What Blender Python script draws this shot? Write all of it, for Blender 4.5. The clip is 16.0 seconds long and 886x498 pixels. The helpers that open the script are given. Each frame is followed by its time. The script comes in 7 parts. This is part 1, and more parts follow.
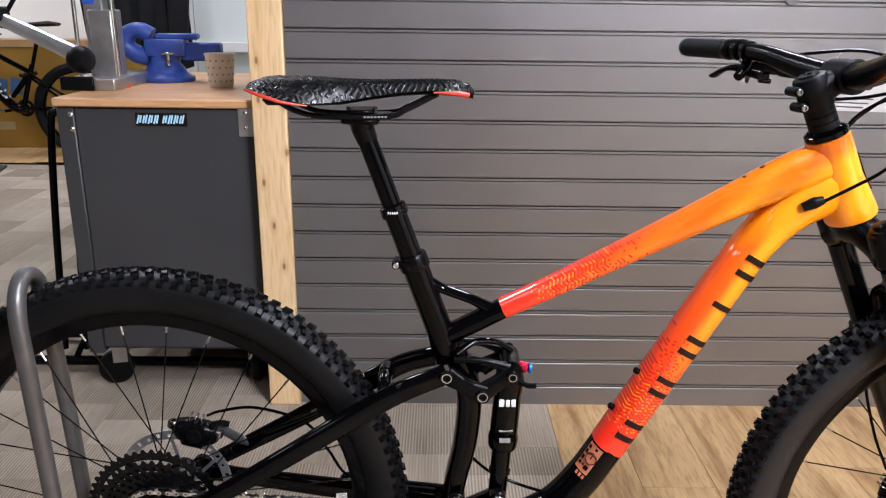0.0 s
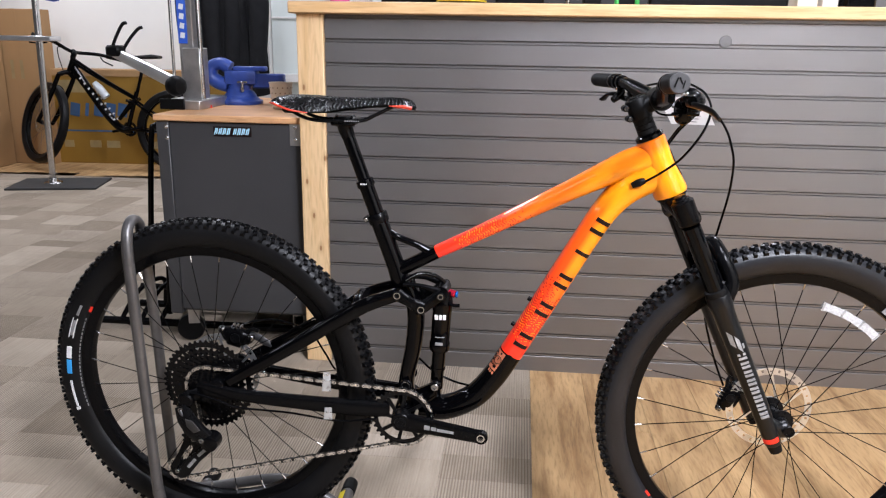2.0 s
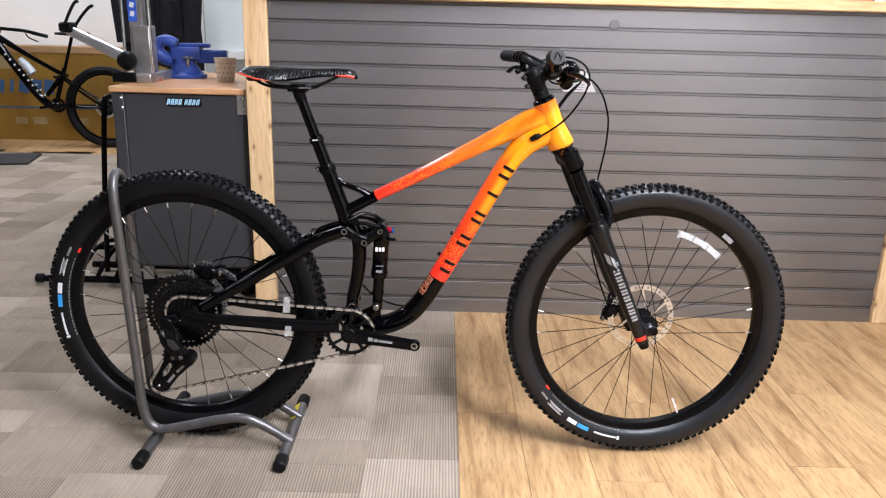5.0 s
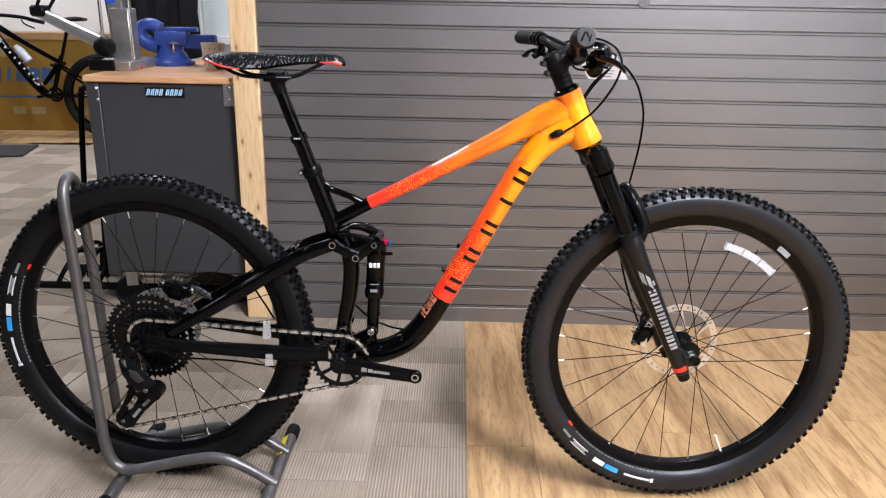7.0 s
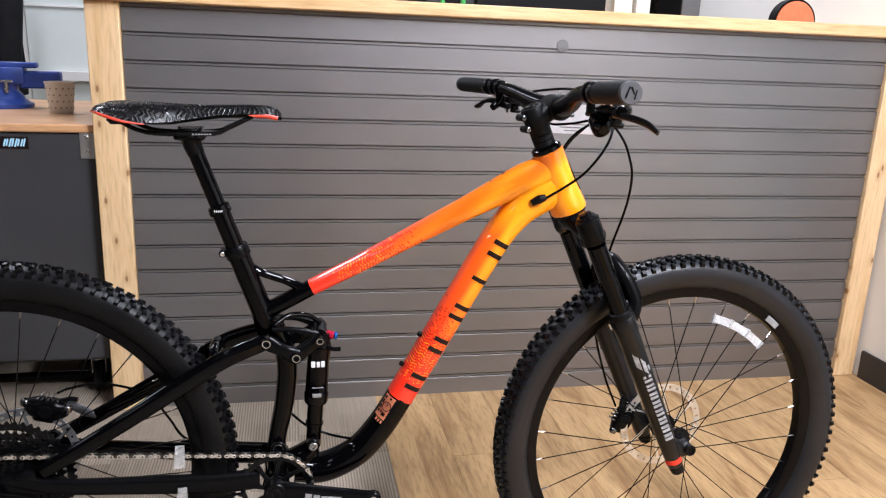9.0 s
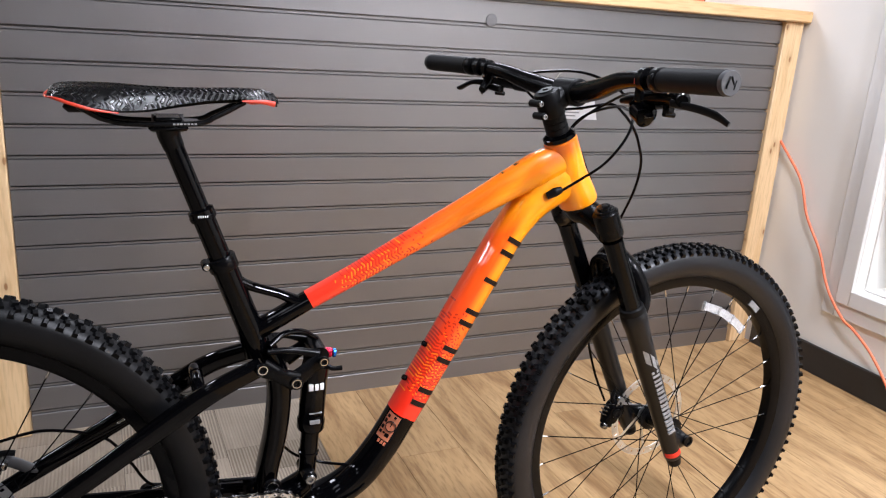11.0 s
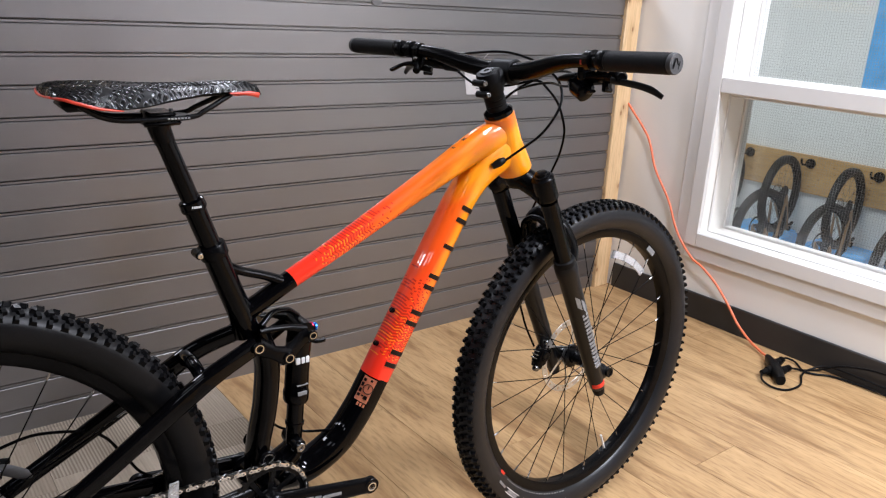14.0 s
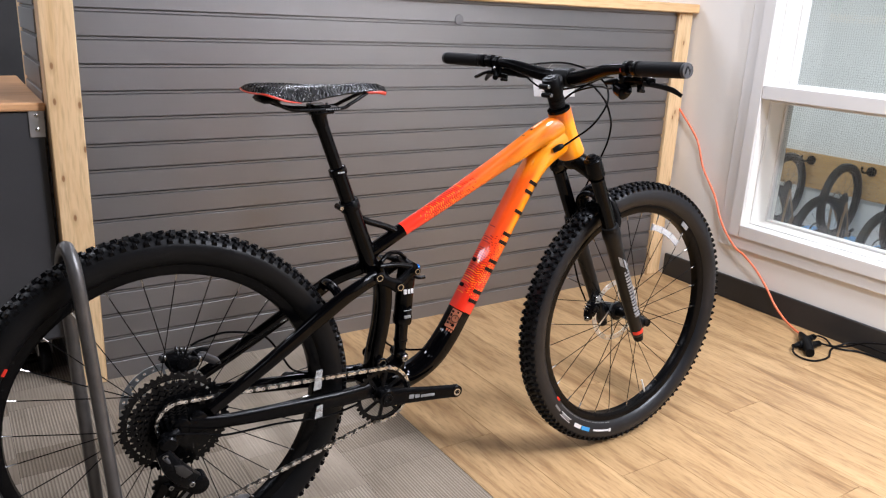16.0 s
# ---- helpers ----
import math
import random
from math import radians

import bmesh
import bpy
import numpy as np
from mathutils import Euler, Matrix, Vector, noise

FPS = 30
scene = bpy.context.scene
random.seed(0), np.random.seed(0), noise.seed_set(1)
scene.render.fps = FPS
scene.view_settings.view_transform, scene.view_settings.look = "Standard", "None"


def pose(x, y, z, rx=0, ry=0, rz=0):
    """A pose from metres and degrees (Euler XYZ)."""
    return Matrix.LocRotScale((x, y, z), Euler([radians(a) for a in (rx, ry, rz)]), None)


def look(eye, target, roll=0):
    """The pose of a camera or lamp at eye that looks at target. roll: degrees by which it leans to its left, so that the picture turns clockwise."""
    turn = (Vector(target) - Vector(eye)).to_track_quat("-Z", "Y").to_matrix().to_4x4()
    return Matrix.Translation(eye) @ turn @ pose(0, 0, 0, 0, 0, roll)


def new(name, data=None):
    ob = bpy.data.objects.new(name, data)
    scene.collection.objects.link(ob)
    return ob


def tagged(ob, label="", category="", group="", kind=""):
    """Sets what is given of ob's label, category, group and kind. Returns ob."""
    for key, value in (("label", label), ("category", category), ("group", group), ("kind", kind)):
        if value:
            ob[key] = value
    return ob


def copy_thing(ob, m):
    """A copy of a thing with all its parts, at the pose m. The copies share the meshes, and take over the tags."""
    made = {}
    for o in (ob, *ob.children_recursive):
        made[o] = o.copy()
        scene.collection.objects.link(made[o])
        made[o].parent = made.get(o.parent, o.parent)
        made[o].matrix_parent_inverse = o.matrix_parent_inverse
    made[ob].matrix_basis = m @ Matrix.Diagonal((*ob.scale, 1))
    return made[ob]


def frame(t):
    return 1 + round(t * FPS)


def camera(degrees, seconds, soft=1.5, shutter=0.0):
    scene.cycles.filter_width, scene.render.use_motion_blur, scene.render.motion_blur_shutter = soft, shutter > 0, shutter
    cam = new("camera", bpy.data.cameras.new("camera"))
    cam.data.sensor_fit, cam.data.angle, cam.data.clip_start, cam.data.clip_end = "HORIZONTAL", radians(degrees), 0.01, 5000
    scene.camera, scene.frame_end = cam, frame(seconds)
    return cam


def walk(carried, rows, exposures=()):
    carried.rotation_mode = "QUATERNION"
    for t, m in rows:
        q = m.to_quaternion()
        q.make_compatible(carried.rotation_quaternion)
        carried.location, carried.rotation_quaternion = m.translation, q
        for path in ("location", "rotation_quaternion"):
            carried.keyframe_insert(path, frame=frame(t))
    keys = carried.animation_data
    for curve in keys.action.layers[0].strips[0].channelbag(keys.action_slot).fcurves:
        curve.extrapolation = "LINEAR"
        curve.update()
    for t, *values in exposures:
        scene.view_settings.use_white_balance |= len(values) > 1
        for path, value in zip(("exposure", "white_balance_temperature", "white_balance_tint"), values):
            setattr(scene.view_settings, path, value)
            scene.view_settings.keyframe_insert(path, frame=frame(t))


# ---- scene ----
cam = camera(60.1, 16.0, 1.2)
PATH = [
    (0, (0.134, 0.127, 1.106), (0.15, 2.035, 0.505), 0.7),
    (0.5, (0.175, 0.004, 1.113), (0.134, 1.922, 0.548), 1.3),
    (1, (0.235, -0.183, 1.125), (0.135, 1.741, 0.586), 1.6),
    (1.5, (0.308, -0.32, 1.126), (0.172, 1.606, 0.607), 1.3),
    (2, (0.389, -0.41, 1.13), (0.203, 1.511, 0.605), 0.9),
    (2.5, (0.428, -0.47, 1.134), (0.186, 1.445, 0.61), -0.3),
    (3, (0.426, -0.543, 1.147), (0.177, 1.372, 0.623), -0.6),
    (3.5, (0.418, -0.632, 1.139), (0.261, 1.292, 0.617), 0.0),
    (4, (0.406, -0.715, 1.13), (0.344, 1.213, 0.602), 1.0),
    (4.5, (0.397, -0.785, 1.137), (0.391, 1.137, 0.583), 1.4),
    (4.7, (0.392, -0.807, 1.137), (0.402, 1.112, 0.577), 1.5),
    (6.8, (0.417, -0.535, 1.12), (0.392, 1.37, 0.509), 1.4),
    (7, (0.417, -0.503, 1.12), (0.386, 1.402, 0.513), 1.0),
    (7.5, (0.395, -0.434, 1.139), (0.374, 1.477, 0.549), 0.9),
    (8, (0.312, -0.348, 1.147), (0.513, 1.569, 0.617), 1.9),
    (8.2, (0.275, -0.317, 1.137), (0.528, 1.6, 0.627), 2.0),
    (10.3, (0.052, -0.006, 1.119), (0.679, 1.814, 0.577), 3.0),
    (10.5, (0.006, 0.004, 1.121), (0.681, 1.805, 0.571), 3.1),
    (11, (-0.051, 0.05, 1.12), (0.753, 1.793, 0.558), 3.9),
    (11.5, (-0.055, 0.154, 1.117), (0.872, 1.834, 0.553), 4.0),
    (12, (-0.044, 0.211, 1.103), (0.981, 1.83, 0.531), 3.9),
    (12.5, (-0.066, 0.218, 1.102), (1.016, 1.789, 0.501), 3.5),
    (13, (-0.124, 0.207, 1.113), (0.995, 1.74, 0.483), 3.2),
    (13.5, (-0.21, 0.157, 1.124), (0.942, 1.664, 0.49), 3.2),
    (14, (-0.301, 0.072, 1.139), (0.879, 1.567, 0.529), 3.2),
    (14.5, (-0.347, -0.039, 1.137), (0.758, 1.529, 0.571), 2.9),
    (15, (-0.395, -0.138, 1.13), (0.628, 1.477, 0.544), 2.7),
    (15.5, (-0.492, -0.207, 1.152), (0.526, 1.409, 0.558), 2.7),
    (16, (-0.583, -0.27, 1.161), (0.465, 1.328, 0.572), 2.7),
]
walk(cam, [(t, look(eye, target, roll)) for t, eye, target, roll in PATH], [(0, 0.14), (4.5, 0.20), (8, 0.17), (10.5, 0.03), (12, -0.08), (14, -0.20), (16, -0.10)])

# ---- light ----
world = bpy.data.worlds.new("world")
world.use_nodes = True
scene.world = world
world.node_tree.nodes["Background"].inputs[0].default_value = (0.75, 0.85, 1.0, 1)
world.node_tree.nodes["Background"].inputs[1].default_value = 0.25
# ceiling panels: x, y, watts
LAMPS = [(1.76, -1.05, 208), (0.95, 0.50, 68), (1.40, 3.5, 45), (1.40, 5.6, 45), (-1.2, -2.4, 5), (-1.2, 0.5, 4), (-1.2, 3.5, 36), (-1.2, 5.6, 36), (-3.7, -2.4, 10), (-3.7, 0.5, 10), (-3.7, 3.5, 32), (-3.7, 5.6, 32)]
CEIL = 2.95


def area(name, m, sx, sy, watts, color):
    lamp = bpy.data.lights.new(name, "AREA")
    lamp.shape, lamp.size, lamp.size_y, lamp.energy, lamp.color = "RECTANGLE", sx, sy, watts, color
    ob = new(name, lamp)
    ob.matrix_world = m
    return ob


for lx, ly, watts in LAMPS:
    area("ceiling_lamp", pose(lx, ly, CEIL - 0.045), 0.26, 1.16, watts, (0.93, 0.968, 1.11))
# the storey beyond the window has lamps of its own
area("far_room_lamp", pose(4.2, 3.5, 2.3), 1.6, 3.0, 92, (0.93, 0.97, 1.0))

# ---- materials ----
def nodes_of(name):
    m = bpy.data.materials.new(name)
    m.use_nodes = True
    nt = m.node_tree
    return m, nt, nt.nodes["Principled BSDF"]


def tex(nt, kind, coord="Object", scale=(1, 1, 1), **inputs):
    c = nt.nodes.new("ShaderNodeTexCoord")
    mp = nt.nodes.new("ShaderNodeMapping")
    mp.inputs["Scale"].default_value = scale
    nt.links.new(c.outputs[coord], mp.inputs["Vector"])
    n = nt.nodes.new(kind)
    nt.links.new(mp.outputs["Vector"], n.inputs["Vector"])
    for k, v in inputs.items():
        n.inputs[k].default_value = v
    return n


def ramp(nt, src, stops):
    r = nt.nodes.new("ShaderNodeValToRGB")
    e = r.color_ramp.elements
    while len(e) < len(stops):
        e.new(0.5)
    for i, (p, c) in enumerate(stops):
        e[i].position, e[i].color = p, (*c, 1)
    nt.links.new(src, r.inputs["Fac"])
    return r


def mixc(nt, fac, a, b, blend="MIX"):
    m = nt.nodes.new("ShaderNodeMix")
    m.data_type, m.blend_type = "RGBA", blend
    for sock, v in ((m.inputs["Factor"], fac), (m.inputs["A"], a), (m.inputs["B"], b)):
        if isinstance(v, (int, float)):
            sock.default_value = v
        elif isinstance(v, tuple):
            sock.default_value = (*v, 1)
        else:
            nt.links.new(v, sock)
    return m.outputs["Result"]


def math_node(nt, op, a, b=0.0, clamp=False):
    m = nt.nodes.new("ShaderNodeMath")
    m.operation, m.use_clamp = op, clamp
    for i, v in enumerate((a, b)):
        if isinstance(v, (int, float)):
            m.inputs[i].default_value = v
        else:
            nt.links.new(v, m.inputs[i])
    return m.outputs[0]


def add_bump(nt, bsdf, height, strength, distance=0.002):
    b = nt.nodes.new("ShaderNodeBump")
    b.inputs["Strength"].default_value, b.inputs["Distance"].default_value = strength, distance
    nt.links.new(height, b.inputs["Height"])
    nt.links.new(b.outputs["Normal"], bsdf.inputs["Normal"])


def plain(name, base, rough=0.5, metal=0.0, var=0.12, scale=9.0, fine=120.0, bump=0.08, coat=0.0, stretch=(1, 1, 1), spec=0.5, trans=0.0):
    """Paint, metal, plastic or rubber: a broad tone change, a fine grain in gloss and relief."""
    m, nt, b = nodes_of(name)
    n1 = tex(nt, "ShaderNodeTexNoise", scale=stretch, Scale=scale, Detail=4.0)
    dark = tuple(max(0, c * (1 - var)) for c in base)
    light = tuple(min(1, c * (1 + var)) for c in base)
    nt.links.new(ramp(nt, n1.outputs["Fac"], [(0.3, dark), (0.7, light)]).outputs["Color"], b.inputs["Base Color"])
    n2 = tex(nt, "ShaderNodeTexNoise", scale=stretch, Scale=fine, Detail=3.0)
    r = math_node(nt, "MULTIPLY_ADD", n2.outputs["Fac"], 0.25 * rough)
    r.node.inputs[2].default_value = rough * 0.875
    nt.links.new(r, b.inputs["Roughness"])
    b.inputs["Metallic"].default_value = metal
    b.inputs["Specular IOR Level"].default_value = spec
    b.inputs["Coat Weight"].default_value = coat
    b.inputs["Coat Roughness"].default_value = 0.04
    b.inputs["Transmission Weight"].default_value = trans
    if bump:
        add_bump(nt, b, n2.outputs["Fac"], bump, 0.001)
    return m


def wood(name, light, dark, axis, rings=9.0, rough=0.5, knots=0.0, random_tone=0.0, across=14.0, along=1.1, spec=0.5, sharp=1.0):
    """Sawn wood with grain along one axis; knots where it has them."""
    m, nt, b = nodes_of(name)
    sc = [across, across, across]
    sc["xyz".index(axis)] = along
    g = tex(nt, "ShaderNodeTexNoise", scale=tuple(sc), Scale=1.6, Detail=7.0, Roughness=0.62, Distortion=0.7)
    info = nt.nodes.new("ShaderNodeObjectInfo")
    if random_tone:
        mp = g.inputs["Vector"].links[0].from_node
        shift = nt.nodes.new("ShaderNodeCombineXYZ")
        for i in range(3):
            nt.links.new(math_node(nt, "MULTIPLY", info.outputs["Random"], 31.0 + 17 * i), shift.inputs[i])
        nt.links.new(shift.outputs[0], mp.inputs["Location"])
    col = ramp(nt, g.outputs["Fac"], [(0.5 - 0.22 * sharp, dark), (0.5, tuple((a + 2 * c) / 3 for a, c in zip(dark, light))), (0.5 + 0.25 * sharp, light)]).outputs["Color"]
    fine = tex(nt, "ShaderNodeTexNoise", scale=tuple(s * 7 for s in sc), Scale=1.6, Detail=3.0)
    col = mixc(nt, math_node(nt, "MULTIPLY", math_node(nt, "SUBTRACT", 0.52, fine.outputs["Fac"], True), 2.2, True), col, tuple(0.7 * c for c in dark))
    if knots:
        # knots run through the board from face to face: scattered over its width and length
        c = nt.nodes.new("ShaderNodeTexCoord")
        sep = nt.nodes.new("ShaderNodeSeparateXYZ")
        nt.links.new(c.outputs["Object"], sep.inputs[0])
        flat = nt.nodes.new("ShaderNodeCombineXYZ")
        wide = "Y" if axis == "x" else "X"
        nt.links.new(math_node(nt, "MULTIPLY", sep.outputs["Z" if axis == "y" else wide], 21.0), flat.inputs[0])
        nt.links.new(math_node(nt, "MULTIPLY", sep.outputs[axis.upper()], 9.0), flat.inputs[1])
        v = nt.nodes.new("ShaderNodeTexVoronoi")
        v.voronoi_dimensions = "2D"
        v.inputs["Scale"].default_value = 1.0
        nt.links.new(flat.outputs[0], v.inputs["Vector"])
        pick = math_node(nt, "GREATER_THAN", v.outputs["Color"], 0.56)
        k = ramp(nt, v.outputs["Distance"], [(0.0, (1, 1, 1)), (knots * 0.45, (0.9, 0.9, 0.9)), (knots * 0.7, (0.3, 0.3, 0.3)), (knots * 1.9, (0, 0, 0))])
        col = mixc(nt, math_node(nt, "MULTIPLY", k.outputs["Color"], pick), col, tuple(c * f for c, f in zip(dark, (0.42, 0.3, 0.22))))
    if random_tone:
        t = math_node(nt, "MULTIPLY_ADD", info.outputs["Random"], random_tone)
        t.node.inputs[2].default_value = 1 - random_tone / 2
        gcol = nt.nodes.new("ShaderNodeCombineColor")
        for i in range(3):
            nt.links.new(t, gcol.inputs[i])
        col = mixc(nt, 1.0, col, gcol.outputs[0], "MULTIPLY")
    nt.links.new(col, b.inputs["Base Color"])
    b.inputs["Specular IOR Level"].default_value = spec
    r = math_node(nt, "MULTIPLY_ADD", fine.outputs["Fac"], 0.2)
    r.node.inputs[2].default_value = rough - 0.1
    nt.links.new(r, b.inputs["Roughness"])
    add_bump(nt, b, fine.outputs["Fac"], 0.15, 0.001)
    return m


def paper_material():
    """Thin white card that lets some light through."""
    m, nt, b = nodes_of("white_card")
    n = tex(nt, "ShaderNodeTexNoise", Scale=60.0, Detail=3.0)
    col = ramp(nt, n.outputs["Fac"], [(0.3, (0.66, 0.64, 0.63)), (0.7, (0.74, 0.72, 0.71))]).outputs["Color"]
    nt.links.new(col, b.inputs["Base Color"])
    b.inputs["Roughness"].default_value = 0.7
    t = nt.nodes.new("ShaderNodeBsdfTranslucent")
    nt.links.new(col, t.inputs["Color"])
    mix = nt.nodes.new("ShaderNodeMixShader")
    mix.inputs["Fac"].default_value = 0.55
    nt.links.new(b.outputs["BSDF"], mix.inputs[1])
    nt.links.new(t.outputs["BSDF"], mix.inputs[2])
    nt.links.new(mix.outputs["Shader"], nt.nodes["Material Output"].inputs["Surface"])
    return m


def carpet_material(name="carpet", far=False):
    """Loop-pile carpet tile: fine ribs one way, blocks of lighter and darker yarn."""
    m, nt, b = nodes_of(name)
    info = nt.nodes.new("ShaderNodeNewGeometry" if far else "ShaderNodeObjectInfo")
    rnd = info.outputs["Random Per Island" if far else "Random"]
    c = nt.nodes.new("ShaderNodeTexCoord")
    sep = nt.nodes.new("ShaderNodeSeparateXYZ")
    nt.links.new(c.outputs["Object"], sep.inputs[0])
    ribs = math_node(nt, "SINE", math_node(nt, "MULTIPLY", sep.outputs["X"], 2 * math.pi / 0.0080))
    soft = tex(nt, "ShaderNodeTexNoise", scale=(3, 3, 1), Scale=1.0, Detail=5.0, Roughness=0.65)
    fuzz = tex(nt, "ShaderNodeTexNoise", scale=(1, 1, 1), Scale=420.0, Detail=2.0)
    streak = tex(nt, "ShaderNodeTexNoise", scale=(160, 4.0, 1), Scale=1.0, Detail=3.0)
    tone = ramp(nt, rnd, [(0.0, (0.262, 0.212, 0.160)), (0.35, (0.305, 0.250, 0.190)), (0.7, (0.350, 0.290, 0.224)), (1.0, (0.405, 0.340, 0.268))]).outputs["Color"]
    pattern = math_node(nt, "GREATER_THAN", math_node(nt, "FRACT", math_node(nt, "MULTIPLY", rnd, 7.31)), 0.40)
    dark = mixc(nt, 1.0, tone, (0.50, 0.48, 0.46), "MULTIPLY")
    rib = math_node(nt, "MULTIPLY", math_node(nt, "GREATER_THAN", math_node(nt, "ADD", ribs, math_node(nt, "MULTIPLY", streak.outputs["Fac"], 1.2)), 0.75), pattern)
    col = mixc(nt, math_node(nt, "MULTIPLY", rib, 0.72), tone, dark)
    col = mixc(nt, math_node(nt, "MULTIPLY", math_node(nt, "SUBTRACT", streak.outputs["Fac"], 0.4, True), 1.1, True), col, dark)
    col = mixc(nt, math_node(nt, "MULTIPLY", math_node(nt, "SUBTRACT", soft.outputs["Fac"], 0.42, True), 1.6, True), col, mixc(nt, 1.0, col, (0.62, 0.6, 0.6), "MULTIPLY"))
    nt.links.new(col, b.inputs["Base Color"])
    b.inputs["Roughness"].default_value = 0.95
    b.inputs["Specular IOR Level"].default_value = 0.12
    h = math_node(nt, "ADD", math_node(nt, "MULTIPLY", ribs, 0.4), fuzz.outputs["Fac"])
    add_bump(nt, b, h, 0.6, 0.0015)
    return m


def frame_paint():
    """Fade paint: red by the seat and cranks to amber by the head; the upper faces stay orange, the near faces turn amber, and chevron rows of tread-like dashes break the fade."""
    m, nt, b = nodes_of("fade_paint")
    c = nt.nodes.new("ShaderNodeTexCoord")
    sep = nt.nodes.new("ShaderNodeSeparateXYZ")
    nt.links.new(c.outputs["Object"], sep.inputs[0])
    x, z = sep.outputs["X"], sep.outputs["Z"]

    def lin(a, bz, k=0.0):
        return math_node(nt, "ADD", math_node(nt, "ADD", math_node(nt, "MULTIPLY", x, a), math_node(nt, "MULTIPLY", z, bz)), k)

    def unit(v, v0, v1):
        return math_node(nt, "DIVIDE", math_node(nt, "SUBTRACT", v, v0), v1 - v0, True)

    def blend(f, a, bb):
        return math_node(nt, "ADD", math_node(nt, "MULTIPLY", a, math_node(nt, "SUBTRACT", 1.0, f)), math_node(nt, "MULTIPLY", bb, f))

    top_v = lin(-0.4385, 0.9, -0.543)                      # across the top tube
    down = unit(top_v, -0.030, -0.055)                     # 1 on the down tube
    down_v = lin(0.863, -0.506, -0.0810)                   # across the down tube, lower side positive
    u = blend(down, lin(0.9, 0.4385, -0.565), lin(0.506, 0.863, -0.660))
    v = blend(down, top_v, down_v)
    f_top = math_node(nt, "SUBTRACT", unit(u, -0.02, 0.30), math_node(nt, "MULTIPLY", unit(top_v, 0.003, 0.020), 0.30))
    side = unit(down_v, -0.010, 0.002)
    f_down = math_node(nt, "ADD", math_node(nt, "MULTIPLY", unit(u, 0.0, 0.36), 0.55), math_node(nt, "MULTIPLY", math_node(nt, "MULTIPLY", side, unit(u, 0.05, 0.20)), 0.55))
    f = blend(down, f_top, f_down)
    # chevron dashes
    zig = math_node(nt, "MULTIPLY", math_node(nt, "PINGPONG", v, 0.0070), 95.0)
    stripe = math_node(nt, "FRACT", math_node(nt, "ADD", math_node(nt, "DIVIDE", u, 0.0056), zig))
    cellv = nt.nodes.new("ShaderNodeCombineXYZ")
    nt.links.new(math_node(nt, "FLOOR", math_node(nt, "ADD", math_node(nt, "DIVIDE", u, 0.0056), zig)), cellv.inputs[0])
    nt.links.new(math_node(nt, "FLOOR", math_node(nt, "DIVIDE", v, 0.0029)), cellv.inputs[1])
    wn = nt.nodes.new("ShaderNodeTexWhiteNoise")
    wn.noise_dimensions = "2D"
    nt.links.new(cellv.outputs[0], wn.inputs["Vector"])
    dense = math_node(nt, "MULTIPLY", unit(u, 0.0, 0.05), unit(u, 0.185, 0.075))
    low_side = blend(down, unit(top_v, -0.020, 0.010), math_node(nt, "SUBTRACT", 1.0, math_node(nt, "MULTIPLY", side, 0.55)))
    dense = math_node(nt, "MULTIPLY", dense, math_node(nt, "MULTIPLY_ADD", low_side, 0.55))
    dense.node.inputs[1].links[0].from_node.inputs[2].default_value = 0.45
    dash = math_node(nt, "MULTIPLY", math_node(nt, "LESS_THAN", stripe, 0.5), math_node(nt, "LESS_THAN", wn.outputs["Value"], dense))
    stops = [(0.0, (0.86, 0.028, 0.010)), (0.2, (0.90, 0.055, 0.010)), (0.45, (0.95, 0.115, 0.006)), (0.72, (0.97, 0.205, 0.005)), (1.0, (0.98, 0.315, 0.004))]
    col = mixc(nt, math_node(nt, "MULTIPLY", dash, 0.95), ramp(nt, f, stops).outputs["Color"], (0.50, 0.016, 0.006))
    pale = math_node(nt, "MULTIPLY", math_node(nt, "GREATER_THAN", stripe, 0.62), math_node(nt, "GREATER_THAN", wn.outputs["Value"], math_node(nt, "SUBTRACT", 1.0, math_node(nt, "MULTIPLY", math_node(nt, "MULTIPLY", unit(u, -0.005, 0.03), unit(u, 0.13, 0.06)), 0.42))))
    col = mixc(nt, math_node(nt, "MULTIPLY", pale, 0.85), col, (0.97, 0.24, 0.01))
    nt.links.new(col, b.inputs["Base Color"])
    b.inputs["Roughness"].default_value = 0.35
    b.inputs["Specular IOR Level"].default_value = 0.2
    b.inputs["Coat Weight"].default_value = 1.0
    b.inputs["Coat Roughness"].default_value = 0.03
    n = tex(nt, "ShaderNodeTexNoise", Scale=900.0, Detail=1.0)
    add_bump(nt, b, n.outputs["Fac"], 0.03, 0.0005)
    return m


